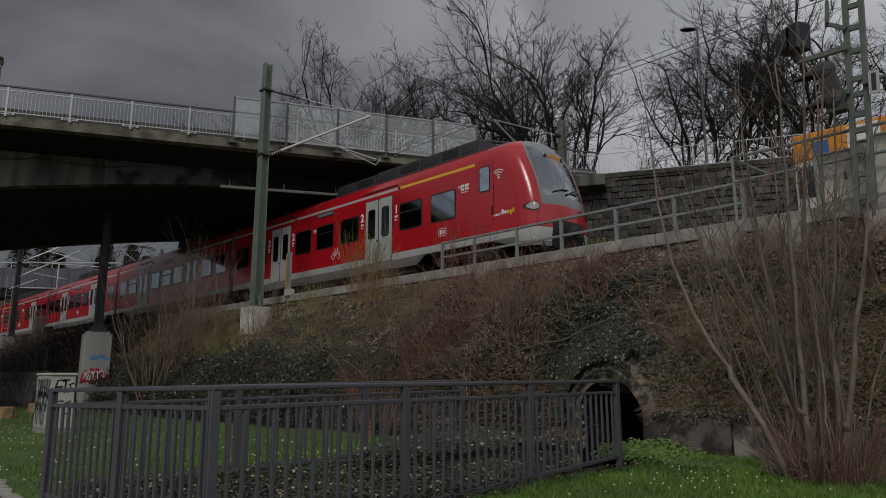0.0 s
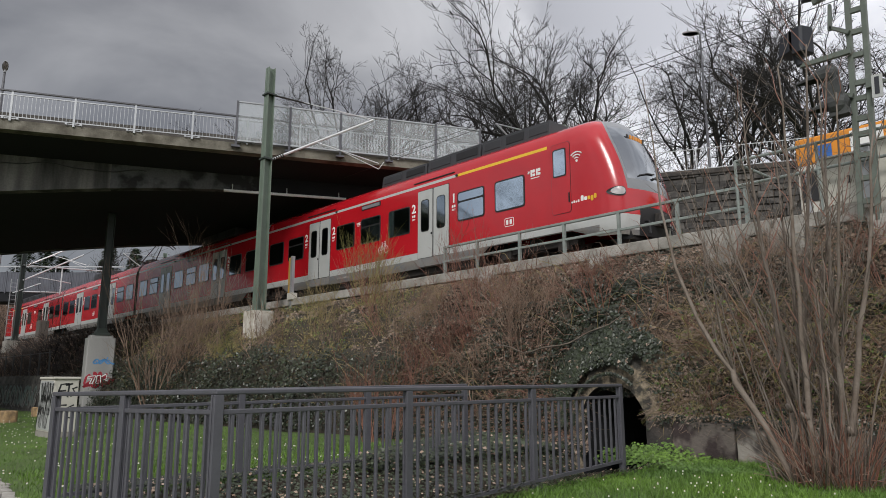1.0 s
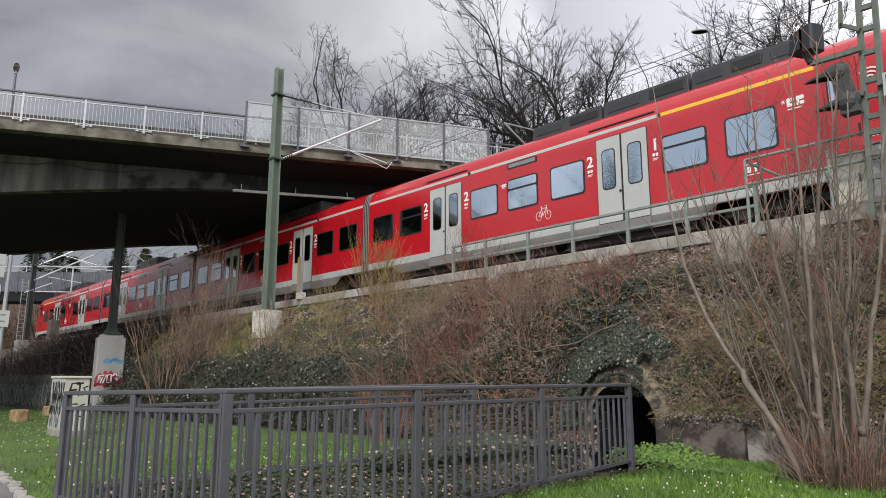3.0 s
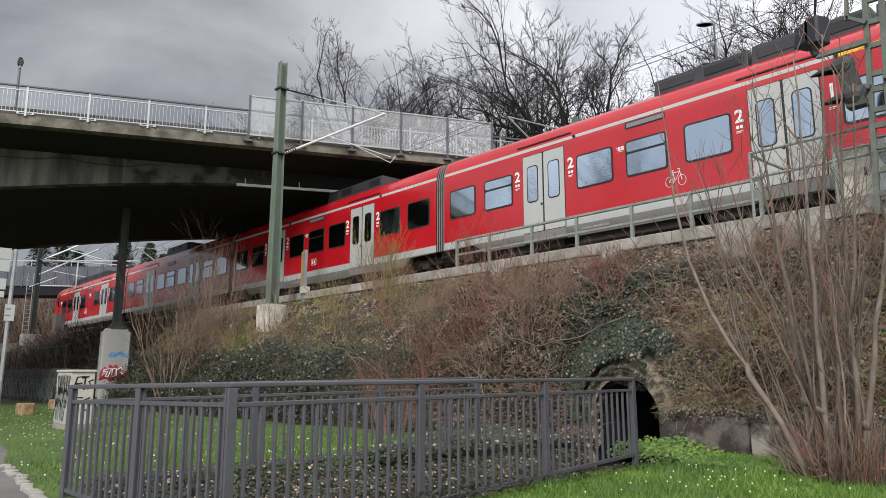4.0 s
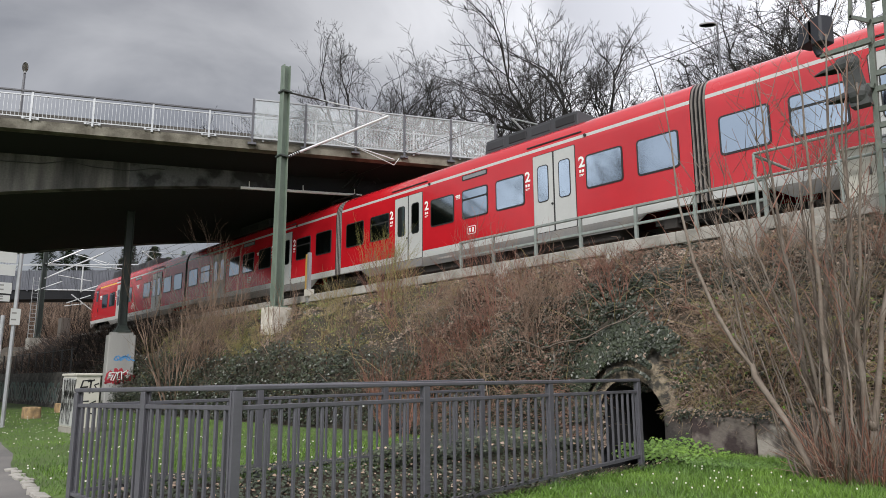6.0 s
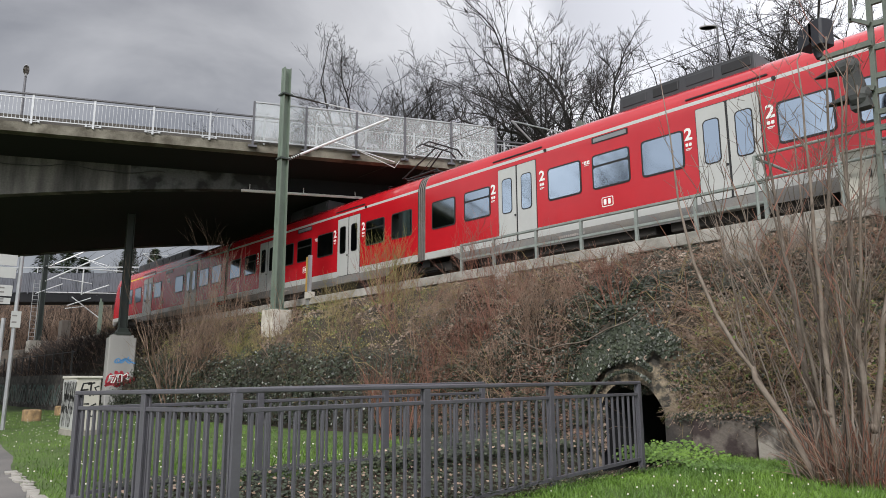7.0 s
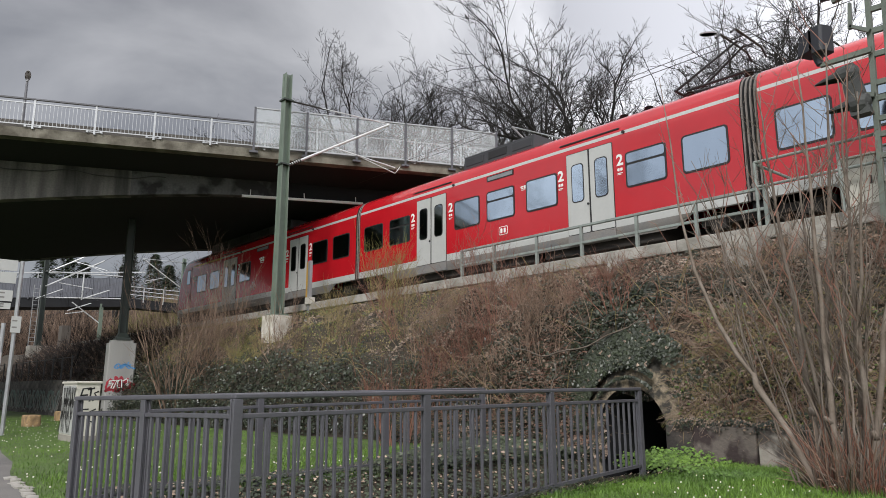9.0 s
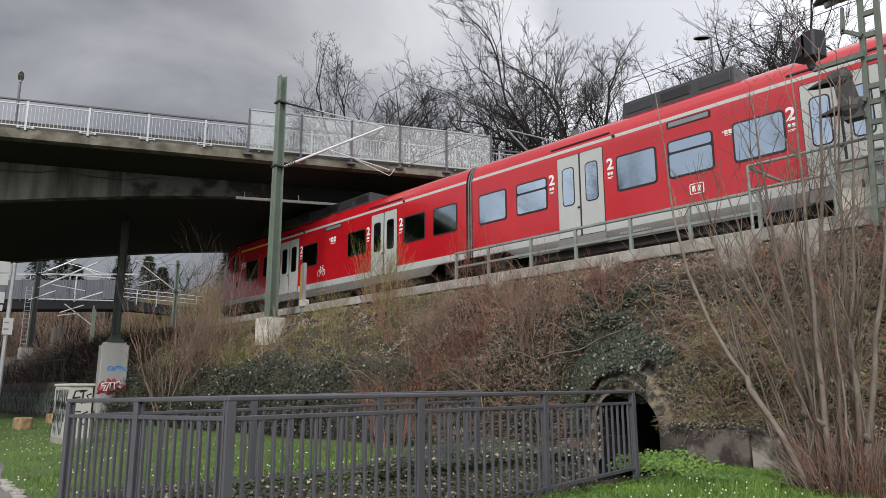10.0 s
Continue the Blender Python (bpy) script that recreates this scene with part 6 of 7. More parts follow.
# ---- bare trees, shrubs, ivy and grass ----
def grow(sh, r, p, d, length, rad, level, top, spread, mi=0, up=0.12, min_r=0.006, sides=(7, 6, 5, 4, 3, 3), bushy=(2, 3, 3), jit=0.13):
    """A limb in a few bent lengths, then its forks; sh is a list of shapes by level."""
    n = 4 if level < 2 else 3 if level < 5 else 2
    pts, rads = [p.copy()], [rad]
    q = p.copy()
    for k in range(n):
        j = jit + 0.035 * level
        d = (d + Vector((r.uniform(-j, j), r.uniform(-j, j), r.uniform(-j, j) + up * 0.5))).normalized()
        q = q + d * (length / n)
        pts.append(q.copy())
        rads.append(max(min_r * 0.6, rad * (1 - 0.42 * (k + 1) / n)) if level < top or k < n - 1 else min_r * 0.2)
    sh[0 if level < 1 or (len(sh) == 2 and level < 2) else 1].tube(pts, rads, sides[min(level, 5)], mi, cap=False)
    if level >= top:
        return
    kids = r.choice((3, 4)) if level == 0 else r.choice(bushy) if level < 5 else r.choice((2, 3, 3))
    for c in range(kids):
        at = r.uniform(0.45, 1.0) if c else 1.0
        k = min(n - 1, int(at * n))
        base = pts[k].lerp(pts[k + 1], at * n - k) if at < 1 else pts[-1]
        a = r.uniform(0, 6.28)
        o = d.orthogonal().normalized()
        o = (Matrix.Rotation(a, 3, d) @ o)
        s = spread * (0.35 if c == 0 else r.uniform(0.7, 1.2))
        nd = (d + o * s + Vector((0, 0, up))).normalized()
        rr = max(min_r, (rads[-1] if c == 0 else rads[k] * r.uniform(0.5, 0.72)))
        grow(sh, r, base, nd, length * r.uniform(0.60, 0.82), rr, level + 1, top, spread, mi, up, min_r, sides, bushy, jit)


def limb(sh, r, p, d, length, rad, level, top, spread):
    """A slowly bending limb with side limbs along it, finer at every level."""
    n = (6, 6, 4, 3, 2, 1)[min(level, 5)]
    wob = 0.11 if level == 0 else 0.22
    drift = Vector((r.gauss(0, 1), r.gauss(0, 1), r.gauss(0.12, 0.6))) * (0.05 if level < 2 else 0.09) + Vector((0, 0, 0.085 if level == 1 else 0.0))
    pts, rads, dirs = [p.copy()], [rad], [d]
    q = p.copy()
    for k in range(n):
        d = (d + drift + Vector((r.gauss(0, wob), r.gauss(0, wob), r.gauss(0.03, wob)))).normalized()
        q = q + d * (length / n)
        pts.append(q.copy())
        dirs.append(d)
        rads.append(max(0.006, rad * (1 - 0.62 * (k + 1) / n)))
    sh[0 if level == 0 else 1].tube(pts, rads, (8, 6, 5, 4, 3, 3)[min(level, 5)], 0, cap=False)
    if level >= top:
        return
    kids = (6, 7, 5, 4, 4)[min(level, 4)]
    for c in range(kids):
        at = 1.0 if c == 0 else (r.uniform(0.5, 0.98) if level == 0 else r.uniform(0.28, 0.98) if level < 3 else r.uniform(0.2, 0.97))
        k = min(n - 1, int(at * n))
        base = pts[k].lerp(pts[k + 1], at * n - k)
        dd = dirs[min(n, k + 1)]
        side = Matrix.Rotation(r.uniform(0, 6.28), 3, dd) @ dd.orthogonal().normalized()
        nd = (dd + side * (spread * (0.25 if c == 0 else r.uniform(0.5, 1.25) if level == 0 else r.uniform(0.75, 1.5))) + Vector((0, 0, 0.10))).normalized()
        ln = length * (1.75 if level == 0 else 0.62) * (1.0 - 0.35 * at if c else 0.66) * r.uniform(0.75, 1.2)
        rr = rads[k] * (0.85 if c == 0 else r.uniform(0.48, 0.68))
        limb(sh, r, base, nd, ln, max(0.0085, rr), level + 1, top, spread)


def tree_meshes(seed, top=5, spread=0.62, rad=0.30):
    """Trunk and crown of a bare tree, 16 m high."""
    r = random.Random(seed)
    sh = [Shape(BARK), Shape(BARK)]
    limb(sh, r, Vector((0, 0, 0)), Vector((r.uniform(-0.06, 0.06), r.uniform(-0.06, 0.06), 1)).normalized(), 5.0, rad, 0, top, spread)
    k = 16.0 / float(np.percentile([p[2] for p in sh[1].v], 99.7))
    for q in sh:
        q.v = [(p[0] * k, p[1] * k, p[2] * k) for p in q.v]
    return sh[0].mesh("trunk", True), sh[1].mesh("crown", True)


TREES = [tree_meshes(s, 5, sp) for s, sp in ((11, 0.62), (23, 0.72), (35, 0.58), (48, 0.66))]
FAR_TREES = [tree_meshes(s, 4, sp) for s, sp in ((12, 0.6), (24, 0.7), (36, 0.55), (49, 0.65))]


def plant(k, x, y, z, s, rz, label="bare deciduous tree with dense fine twigs", group="bare trees above the line", kinds=TREES):
    e = empty("tree", pose(x, y, z, 0, 0, rz) @ Matrix.Scale(s, 4), label, "tree", group)
    for nm, me in zip(("trunk", "crown"), kinds[k]):
        o = new(nm, me)
        o.parent = e


for k, x, y, h, rz in ((2, -45.5, 29.1, 20.0, 140), (1, -43.9, 31.5, 23.2, 200), (3, -41.7, 34.3, 19.6, 260), (0, -48.5, 28.0, 16.0, 300), (2, -38.9, 37.5, 16.5, 95),
                       (0, -36.4, 39.9, 18.6, 10), (1, -33.6, 42.1, 21.2, 260), (3, -31.2, 44.1, 22.2, 170), (2, -27.8, 46.3, 23.6, 300), (1, -25.0, 48.0, 23.0, 30), (0, -22.6, 49.2, 22.0, 110),
                       (3, -20.5, 50.0, 20.6, 170), (0, -17.3, 51.1, 20.2, 230), (2, -13.9, 52.2, 20.5, 320), (1, -10.0, 50.0, 20.5, 60)):
    plant(k, x, y, 10.1, 0.86 * h / 16.0, rz)
for k, x, y, s, rz in ((0, -100, 30, 1.0, 0), (1, -106, 40, 1.1, 60), (3, -112, 15, 1.1, 200)):
    plant(k, x, y, 6.0, s, rz, "bare tree on the far slope", "bare trees on the far slope", FAR_TREES)
for k, x, y, s, rz in ((0, -32, -21, 1.6, 40), (2, -13, -20, 1.2, 100), (1, -38, -21, 1.45, 160), (3, -5, -24, 1.2, 220)):
    plant(k, x, y, 0.0, s, rz, "bare park tree across the path", "bare park trees", FAR_TREES)


def conifer(x, y, z, h, seed):
    r = random.Random(seed)
    e = empty("evergreen_tree", pose(x, y, z), "dark evergreen tree with drooping boughs", "tree", "evergreens on the far slope")
    Shape(BARK).tube([(0, 0, 0), (0, 0, h)], [0.25, 0.04], 7).ob("trunk", e)
    sh = Shape(CONIF)
    for k in range(2600):
        t = r.random() ** 0.8
        rad = (1 - t) * h * 0.26 + 0.3
        a = r.uniform(0, 6.28)
        q = rad * r.uniform(0.25, 1.0)
        c = Vector((q * math.cos(a), q * math.sin(a), h * (0.12 + 0.88 * t) - q * 0.25))
        d = Vector((math.cos(a), math.sin(a), -0.4)) * r.uniform(0.35, 0.8)
        s = Vector((-math.sin(a), math.cos(a), r.uniform(-0.3, 0.3))) * r.uniform(0.08, 0.2)
        sh.add([c, c + d * 0.5 + s, c + d, c + d * 0.5 - s], [(0, 1, 2, 3)])
    sh.ob("crown", e)


for i, (x, y, z, h) in enumerate(((-124, 26, 8, 17), (-121, 28.5, 8, 16), (-124, 31.5, 8, 14), (-118, 36, 8, 13), (-122, 38, 8, 17), (-120, 41.5, 8, 16), (-112, 41, 8, 13), (-99, 46, 7, 16), (-95, 52, 7, 15))):
    conifer(x, y, z, h, 90 + i)


def build_far_slope():
    """A brown wooded slope that closes the view along the line."""
    sh = Shape(SOIL)
    xs, ys = list(np.arange(-190, -71, 4.0)), list(np.arange(-60, 121, 4.0))
    n = len(ys)
    for x in xs:
        for y in ys:
            k = min(1.0, max(0.0, (-78 - x + 0.35 * max(0, y - 24)) / 40.0))
            k *= max(min(1.0, max(0.0, (y - 21.5) / 6.0)) if y > 10 else min(1.0, max(0.0, (9 - y) / 10.0)), min(1.0, max(0.0, (-92 - x) / 10.0)))
            sh.v.append((x, y, 0.1 + 11 * k + 0.5 * noise.noise(Vector((x * 0.1, y * 0.1, 0)))))
    for i in range(len(xs) - 1):
        for j in range(n - 1):
            sh.f.append((i * n + j, (i + 1) * n + j, (i + 1) * n + j + 1, i * n + j + 1))
            sh.i.append(0)
    sh.ob("far_slope", label="brown scrubby slope far along the line", category="slope", kind="structure", smooth=True)
    r = random.Random(5)
    b = Shape(DRY, BARK, MOSSY)
    for k in range(7000):
        x, y = r.uniform(-106, -76), r.uniform(19, 62)
        if x > -78 - 0.2 * (y - 20) and y < 23:
            continue
        p = Vector((x, y, 4.5 + 0.10 * (-76 - x) + 0.06 * max(0, y - 22)))
        d = Vector((r.gauss(0, 0.28), r.gauss(0, 0.28), 1)).normalized()
        ln = r.uniform(1.5, 4.0) + (2.5 if y > 32 else 0.0)
        mi = 2 if y > 34 and r.random() < 0.45 else (0 if r.random() < 0.75 else 1)
        b.tube([p - d * 1.0, p + d * ln * 0.6, p + d * ln + Vector((r.gauss(0, 0.3), r.gauss(0, 0.3), 0))], [0.05, 0.035, 0.012], 3, mi, cap=False)
        for c in range(2):
            q = p + d * ln * r.uniform(0.3, 0.8)
            b.tube([q, q + Vector((r.gauss(0, 0.6), r.gauss(0, 0.6), r.uniform(0.3, 1.2)))], [0.025, 0.008], 3, mi, cap=False)
    for k in range(7000):
        x, y = r.uniform(-116, -93), r.uniform(2, 40)
        p = Vector((x, y, 0.1 + 11 * min(1.0, (-78 - x) / 40.0) + 0.6))
        d = Vector((r.gauss(0, 0.3), r.gauss(0, 0.3), 1)).normalized()
        ln = r.uniform(2.0, 5.0)
        mi = 0 if r.random() < 0.8 else 1
        b.tube([p - d * 2.0, p + d * ln], [0.05, 0.012], 3, mi, cap=False)
        q = p + d * ln * 0.5
        b.tube([q, q + Vector((r.gauss(0, 0.6), r.gauss(0, 0.6), r.uniform(0.3, 1.2)))], [0.025, 0.008], 3, mi, cap=False)
    for k in range(5600):
        x, u = r.uniform(-88, -26), r.random()
        top = 31.0 if x < -30 else 29.0
        p = Vector((x, 22.2 + (top - 22.2) * u, 4.4 + 5.7 * u))
        d = Vector((r.gauss(0, 0.3), r.gauss(-0.1, 0.3), 1)).normalized()
        ln = r.uniform(0.6, 2.0) + 1.5 * u
        mi = 2 if r.random() < 0.35 else 0
        b.tube([p - d * 0.3, p + d * ln], [0.03, 0.008], 3, mi, cap=False)
        q = p + d * ln * 0.5
        b.tube([q, q + Vector((r.gauss(0, 0.4), r.gauss(0, 0.4), r.uniform(0.2, 0.8)))], [0.016, 0.006], 3, mi, cap=False)
    b.ob("far_scrub", label="dense brown leafless scrub", category="scrub", kind="stuff")
    # scrub added on the bank under the bridge; its dark colour paints the shade
    t = Shape(SHADESCRUB, DRY)
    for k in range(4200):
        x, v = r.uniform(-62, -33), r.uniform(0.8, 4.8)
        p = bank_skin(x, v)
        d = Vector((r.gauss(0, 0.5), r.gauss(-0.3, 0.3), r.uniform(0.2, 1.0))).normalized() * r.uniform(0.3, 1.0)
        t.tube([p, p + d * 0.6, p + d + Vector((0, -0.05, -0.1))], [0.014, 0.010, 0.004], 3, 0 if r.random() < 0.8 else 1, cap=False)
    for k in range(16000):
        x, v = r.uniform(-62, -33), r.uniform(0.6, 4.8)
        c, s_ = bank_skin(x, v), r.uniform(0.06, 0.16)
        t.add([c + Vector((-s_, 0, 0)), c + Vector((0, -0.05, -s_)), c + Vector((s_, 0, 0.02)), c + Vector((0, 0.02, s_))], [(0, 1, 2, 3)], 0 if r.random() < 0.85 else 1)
    t.ob("dark_scrub", label="dead scrub added on the bank, shade in its dark colour", category="scrub", kind="stuff")


build_far_slope()


def shrub(name, x, y, z, stems, h, lean, rad, seed, mat, label, top=3, spread=0.5, tilt=(0, 0), base=0.35):
    """A leafless shrub: each main stem a part, its fine twigs one joined part."""
    r = random.Random(seed)
    e = empty(name, pose(x, y, z), label, "shrub")
    fine = Shape(mat)
    for k in range(stems):
        a = r.uniform(0, 6.28)
        q = base * math.sqrt(r.random())
        d = Vector((math.cos(a) * lean * r.random() + tilt[0], math.sin(a) * lean * r.random() + tilt[1], 1)).normalized()
        stem = Shape(mat)
        grow([stem, fine], r, Vector((q * math.cos(a), q * math.sin(a), -0.1)), d, h * r.uniform(0.4, 0.62), rad * r.uniform(0.45, 1.15), 0, top, spread, 0, 0.10, 0.0035, (6, 4, 3, 3, 3, 3))
        stem.ob("stem", e, smooth=True)
    fine.ob("twig_mass", e, kind="stuff", smooth=True)


def build_big_shrub():
    """Stout old stems fanning from one stool, each with thin upright side twigs."""
    r = random.Random(3)
    e = empty("big_shrub", pose(-3.3, 9.5, 0.15), "tall many-stemmed leafless shrub on the lawn", "shrub")
    fine = Shape(SHRUBB, REDSTEM)
    # where a stem starts, how far it has leant after 2 m and after 3.5 m, its height and girth
    old = [(-0.25, -0.47, -0.72, 6.0, 0.046), (-0.20, -0.32, -0.50, 5.2, 0.040), (-0.15, -0.15, -0.03, 6.2, 0.050), (-0.10, -0.24, -0.38, 4.6, 0.036), (0.0, -0.02, 0.0, 5.6, 0.044),
           (0.10, 0.22, 0.31, 5.4, 0.042), (0.20, 0.56, 0.80, 4.6, 0.050), (0.25, 0.36, 0.56, 5.0, 0.038), (0.05, 0.12, 0.10, 4.4, 0.030), (-0.05, 0.03, 0.16, 5.8, 0.034)]
    for k in range(16):
        a = r.gauss(0, 0.38)
        bx = r.uniform(-0.45, 0.35)
        old.append((bx, bx + a * 0.9, bx + a * 1.7, r.uniform(2.4, 4.8), r.uniform(0.010, 0.022)))
    for lean in (1.0, 1.25, 0.8):
        old.append((-0.42, -0.42 - 0.62 * lean, -0.42 - 1.08 * lean, 4.4, 0.014))
    for bx, x2, x35, h, rad in old:
        by, ly = r.uniform(-0.28, 0.3), r.gauss(0, 0.10)
        n = 11
        pts, rads = [], []
        for i in range(n + 1):
            z = h * i / n
            # a parabola through the three places, straighter past the last
            if z < 3.5:
                x = bx + (x2 - bx) * z / 2.0 + ((x35 - bx) / 3.5 - (x2 - bx) / 2.0) / 1.5 * z * (z - 2.0)
            else:
                x = x35 + (x35 - x2) / 1.5 * (z - 3.5) * 0.8
            knot = 0.012 if rad > 0.02 else 0.02
            pts.append(Vector((x + r.gauss(0, knot), by + ly * z + r.gauss(0, knot), z - 0.1)))
            rads.append(rad * (1.45 if i == 0 else 1.0 - 0.80 * (i / n) ** 0.9) * r.uniform(0.93, 1.08))
        st = Shape(SHRUBB)
        st.tube(pts, rads, 8 if rad > 0.03 else 6)
        st.ob("stem", e, smooth=True)
        for j in range(int(5 + h * 1.5) if rad > 0.02 else 4):
            i = r.randrange(3, n)
            p = pts[i].lerp(pts[i + 1], r.random()) if i < n else pts[i]
            a = r.uniform(0, 6.28)
            d = Vector((math.cos(a) * r.uniform(0.3, 0.9), math.sin(a) * r.uniform(0.3, 0.9), 1.0)).normalized()
            ln = r.uniform(0.35, 1.3)
            twig = [p, p + d * ln * 0.35, p + d * ln * 0.7 + Vector((r.gauss(0, 0.05), r.gauss(0, 0.05), 0.05)), p + d * ln + Vector((r.gauss(0, 0.08), r.gauss(0, 0.08), 0.12))]
            fine.tube(twig, [0.0075, 0.006, 0.0045, 0.002], 4, 0 if r.random() < 0.75 else 1, cap=False)
            for c in range(r.choice((1, 2, 3))):
                q = twig[1].lerp(twig[3], r.random())
                d2 = (d + Vector((r.gauss(0, 0.6), r.gauss(0, 0.6), r.gauss(0, 0.3)))).normalized() * r.uniform(0.15, 0.5)
                fine.tube([q, q + d2 * 0.5, q + d2 + Vector((0, 0, 0.03))], [0.0045, 0.0035, 0.0015], 3, 0, cap=False)
        # a burl or cut stub low on the stout ones
        if rad > 0.038:
            q = pts[2]
            d = Vector((r.uniform(-1, 1), -0.6, 0.8)).normalized()
            stub = Shape(SHRUBB)
            stub.tube([q, q + d * 0.07, q + d * 0.12], [rad * 0.9, rad * 0.75, rad * 0.5], 7)
            stub.ob("stub", e, smooth=True)
    fine.ob("twig_mass", e, kind="stuff", smooth=True)


build_big_shrub()
# one long leaning stem and fine basal shoots
ls = Shape(SHRUBB)
ls.tube([(-3.55, 9.25, 0.2), (-3.64, 9.25, 0.48), (-3.86, 9.25, 0.98), (-4.2, 9.25, 1.52), (-4.22, 9.25, 1.66), (-4.43, 9.26, 1.93), (-4.68, 9.27, 2.4), (-4.97, 9.3, 3.15), (-5.2, 9.4, 4.1), (-5.32, 9.5, 5.2), (-5.5, 9.6, 6.4)], [0.046, 0.042, 0.039, 0.042, 0.036, 0.031, 0.028, 0.024, 0.017, 0.011, 0.005], 7)
ls.tube([(-4.2, 9.25, 1.6), (-4.3, 9.2, 2.1), (-4.35, 9.1, 2.9), (-4.5, 9.1, 3.7)], [0.018, 0.014, 0.01, 0.004], 5)
ls.ob("leaning_sapling", label="single leaning bare sapling stem", category="shrub", smooth=True)
r_ = random.Random(31)
bs = Shape(SHRUBB, REDSTEM, DRY)
for k in range(430):
    a = r_.uniform(0, 6.28)
    q = 0.5 * math.sqrt(r_.random())
    p = Vector((-3.2 + q * math.cos(a), 9.5 + q * 0.8 * math.sin(a), 0.15))
    d = Vector((math.cos(a) * 0.3 + r_.gauss(0, 0.3), math.sin(a) * 0.3 + r_.gauss(0, 0.3), r_.uniform(0.3, 1.5)))
    bs.tube([p, p + d * 0.35 + Vector((0, 0, 0.1)), p + d * r_.uniform(0.5, 0.9)], [0.008, 0.006, 0.003], 3, k % 3, cap=False)
bs.ob("shrub_shoots", label="thicket of thin dry shoots round the shrub's foot", category="shoots", kind="stuff")
shrub("bank_shrub", -25.6, 10.0, 0.4, 26, 4.1, 0.7, 0.028, 8, DRY, "pale brown leafless shrub on the bank", 3, 0.5)
shrub("bank_shrub", -24.4, 10.6, 1.3, 14, 3.4, 0.8, 0.02, 9, DRY, "pale brown leafless shrub on the bank", 3, 0.5)
shrub("dogwood_shrub", -12.6, 9.9, 0.2, 26, 1.7, 0.5, 0.013, 10, REDSTEM, "red-stemmed leafless dogwood by the stream", 2, 0.3)
shrub("budding_shrub", -17.3, 13.0, 3.9, 14, 1.9, 0.35, 0.014, 12, MOSSY, "small shrub with yellow-green buds beside the track", 3, 0.5)
shrub("bare_sapling", -27.5, 12.0, 3.0, 5, 4.0, 0.2, 0.02, 14, DRY, "thin bare sapling on the bank", 3, 0.45)
shrub("bare_sapling", -41.0, 10.2, 2.4, 4, 3.4, 0.5, 0.03, 15, BARK, "dark leaning sapling on the bank", 3, 0.5)
for i, (x, v) in enumerate(((-11.5, 2.2), (-9.8, 3.0), (-10.6, 1.4), (-12.4, 3.2), (-8.2, 3.4), (-20.0, 2.4), (-16.5, 2.6), (-5.2, 3.6), (-3.0, 3.4))):
    p = bank_point(x, v)
    shrub("bank_shrub", x, p.y - 0.05, p.z - 0.05, 12, 1.0, 0.8, 0.010, 50 + i, REDSTEM if i % 4 == 0 else DRY, "tangle of thin leafless stems on the bank", 3, 0.6)
for i, (x, v, h) in enumerate(((-14.6, 3.0, 1.7), (-13.2, 2.2, 1.6), (-11.0, 2.8, 1.9), (-9.6, 2.2, 1.5), (-12.2, 1.2, 1.4), (-15.8, 3.6, 1.3), (-18.4, 3.2, 1.3))):
    p = bank_point(x, v)
    shrub("bank_shrub", x, p.y - 0.05, p.z - 0.05, 14, h, 0.7, 0.009, 80 + i, STRAW if i > 4 else REDSTEM if i % 2 == 0 else DRY, "straw-coloured leafless bush on the bank" if i > 4 else "reddish-brown leafless bush on the bank", 3, 0.6)
for i, (x, v) in enumerate(((-22.9, 2.55), (-22.2, 2.45), (-21.7, 2.7), (-23.5, 2.8))):
    p = bank_point(x, v)
    shrub("bank_shrub", x, p.y - 0.1, p.z - 0.05, 14, 0.75, 0.8, 0.006, 120 + i, MOSSY if i % 2 else STRAW, "low straw-coloured tuft by the mast's footing", 2, 0.6)
for i, (x, v, h) in enumerate(((-24.6, 3.2, 2.9), (-23.4, 2.6, 3.2), (-21.7, 3.0, 2.2), (-20.8, 3.4, 1.8))):
    p = bank_point(x, v)
    shrub("bare_sapling", x, p.y, p.z - 0.05, 3, h, 0.15, 0.014, 95 + i, DRY, "thin upright bare sapling on the bank", 2, 0.35, (0, 0), 0.2)
# long curved tendril hanging on the bank
td = Shape(SHRUBB)
vx = [-10.45 + 0.2 * k for k in range(20)]
td.tube([(x, 11.35 - 0.45 * math.exp(-((x + 9.2) / 1.2) ** 2), 2.13 + 0.22 * abs(x + 9.1) ** 1.6 + 0.03 * math.sin(x * 7)) for x in vx], [0.006 + 0.009 * math.sin(math.pi * (k + 1) / 21) for k in range(20)], 6)
td.tube([(-8.9 + 0.06 * math.sin(k * 1.1), 10.88 - 0.01 * k, 1.96 - 0.11 * k) for k in range(10)], [0.018 - 0.0014 * k for k in range(10)], 6)
td.ob("vine", label="long pale curved bramble stem on the bank", category="vine", smooth=True)


def leaf(sh, r, p, nrm, size, mi=0):
    """A small folded leaf lying on a surface."""
    t = nrm.orthogonal().normalized()
    t = Matrix.Rotation(r.uniform(0, 6.28), 3, nrm) @ t
    b = nrm.cross(t)
    n2 = (nrm + Vector((r.gauss(0, 0.4), r.gauss(0, 0.4), r.gauss(0, 0.4))))
    c = p + nrm * r.uniform(0.0, 0.06)
    w = size * 0.5
    sh.add([c - t * w, c + b * w * 0.9 + n2 * w * 0.35, c + t * w * 1.2, c - b * w * 0.9 + n2 * w * 0.35], [(0, 3, 1), (3, 2, 1)], mi)


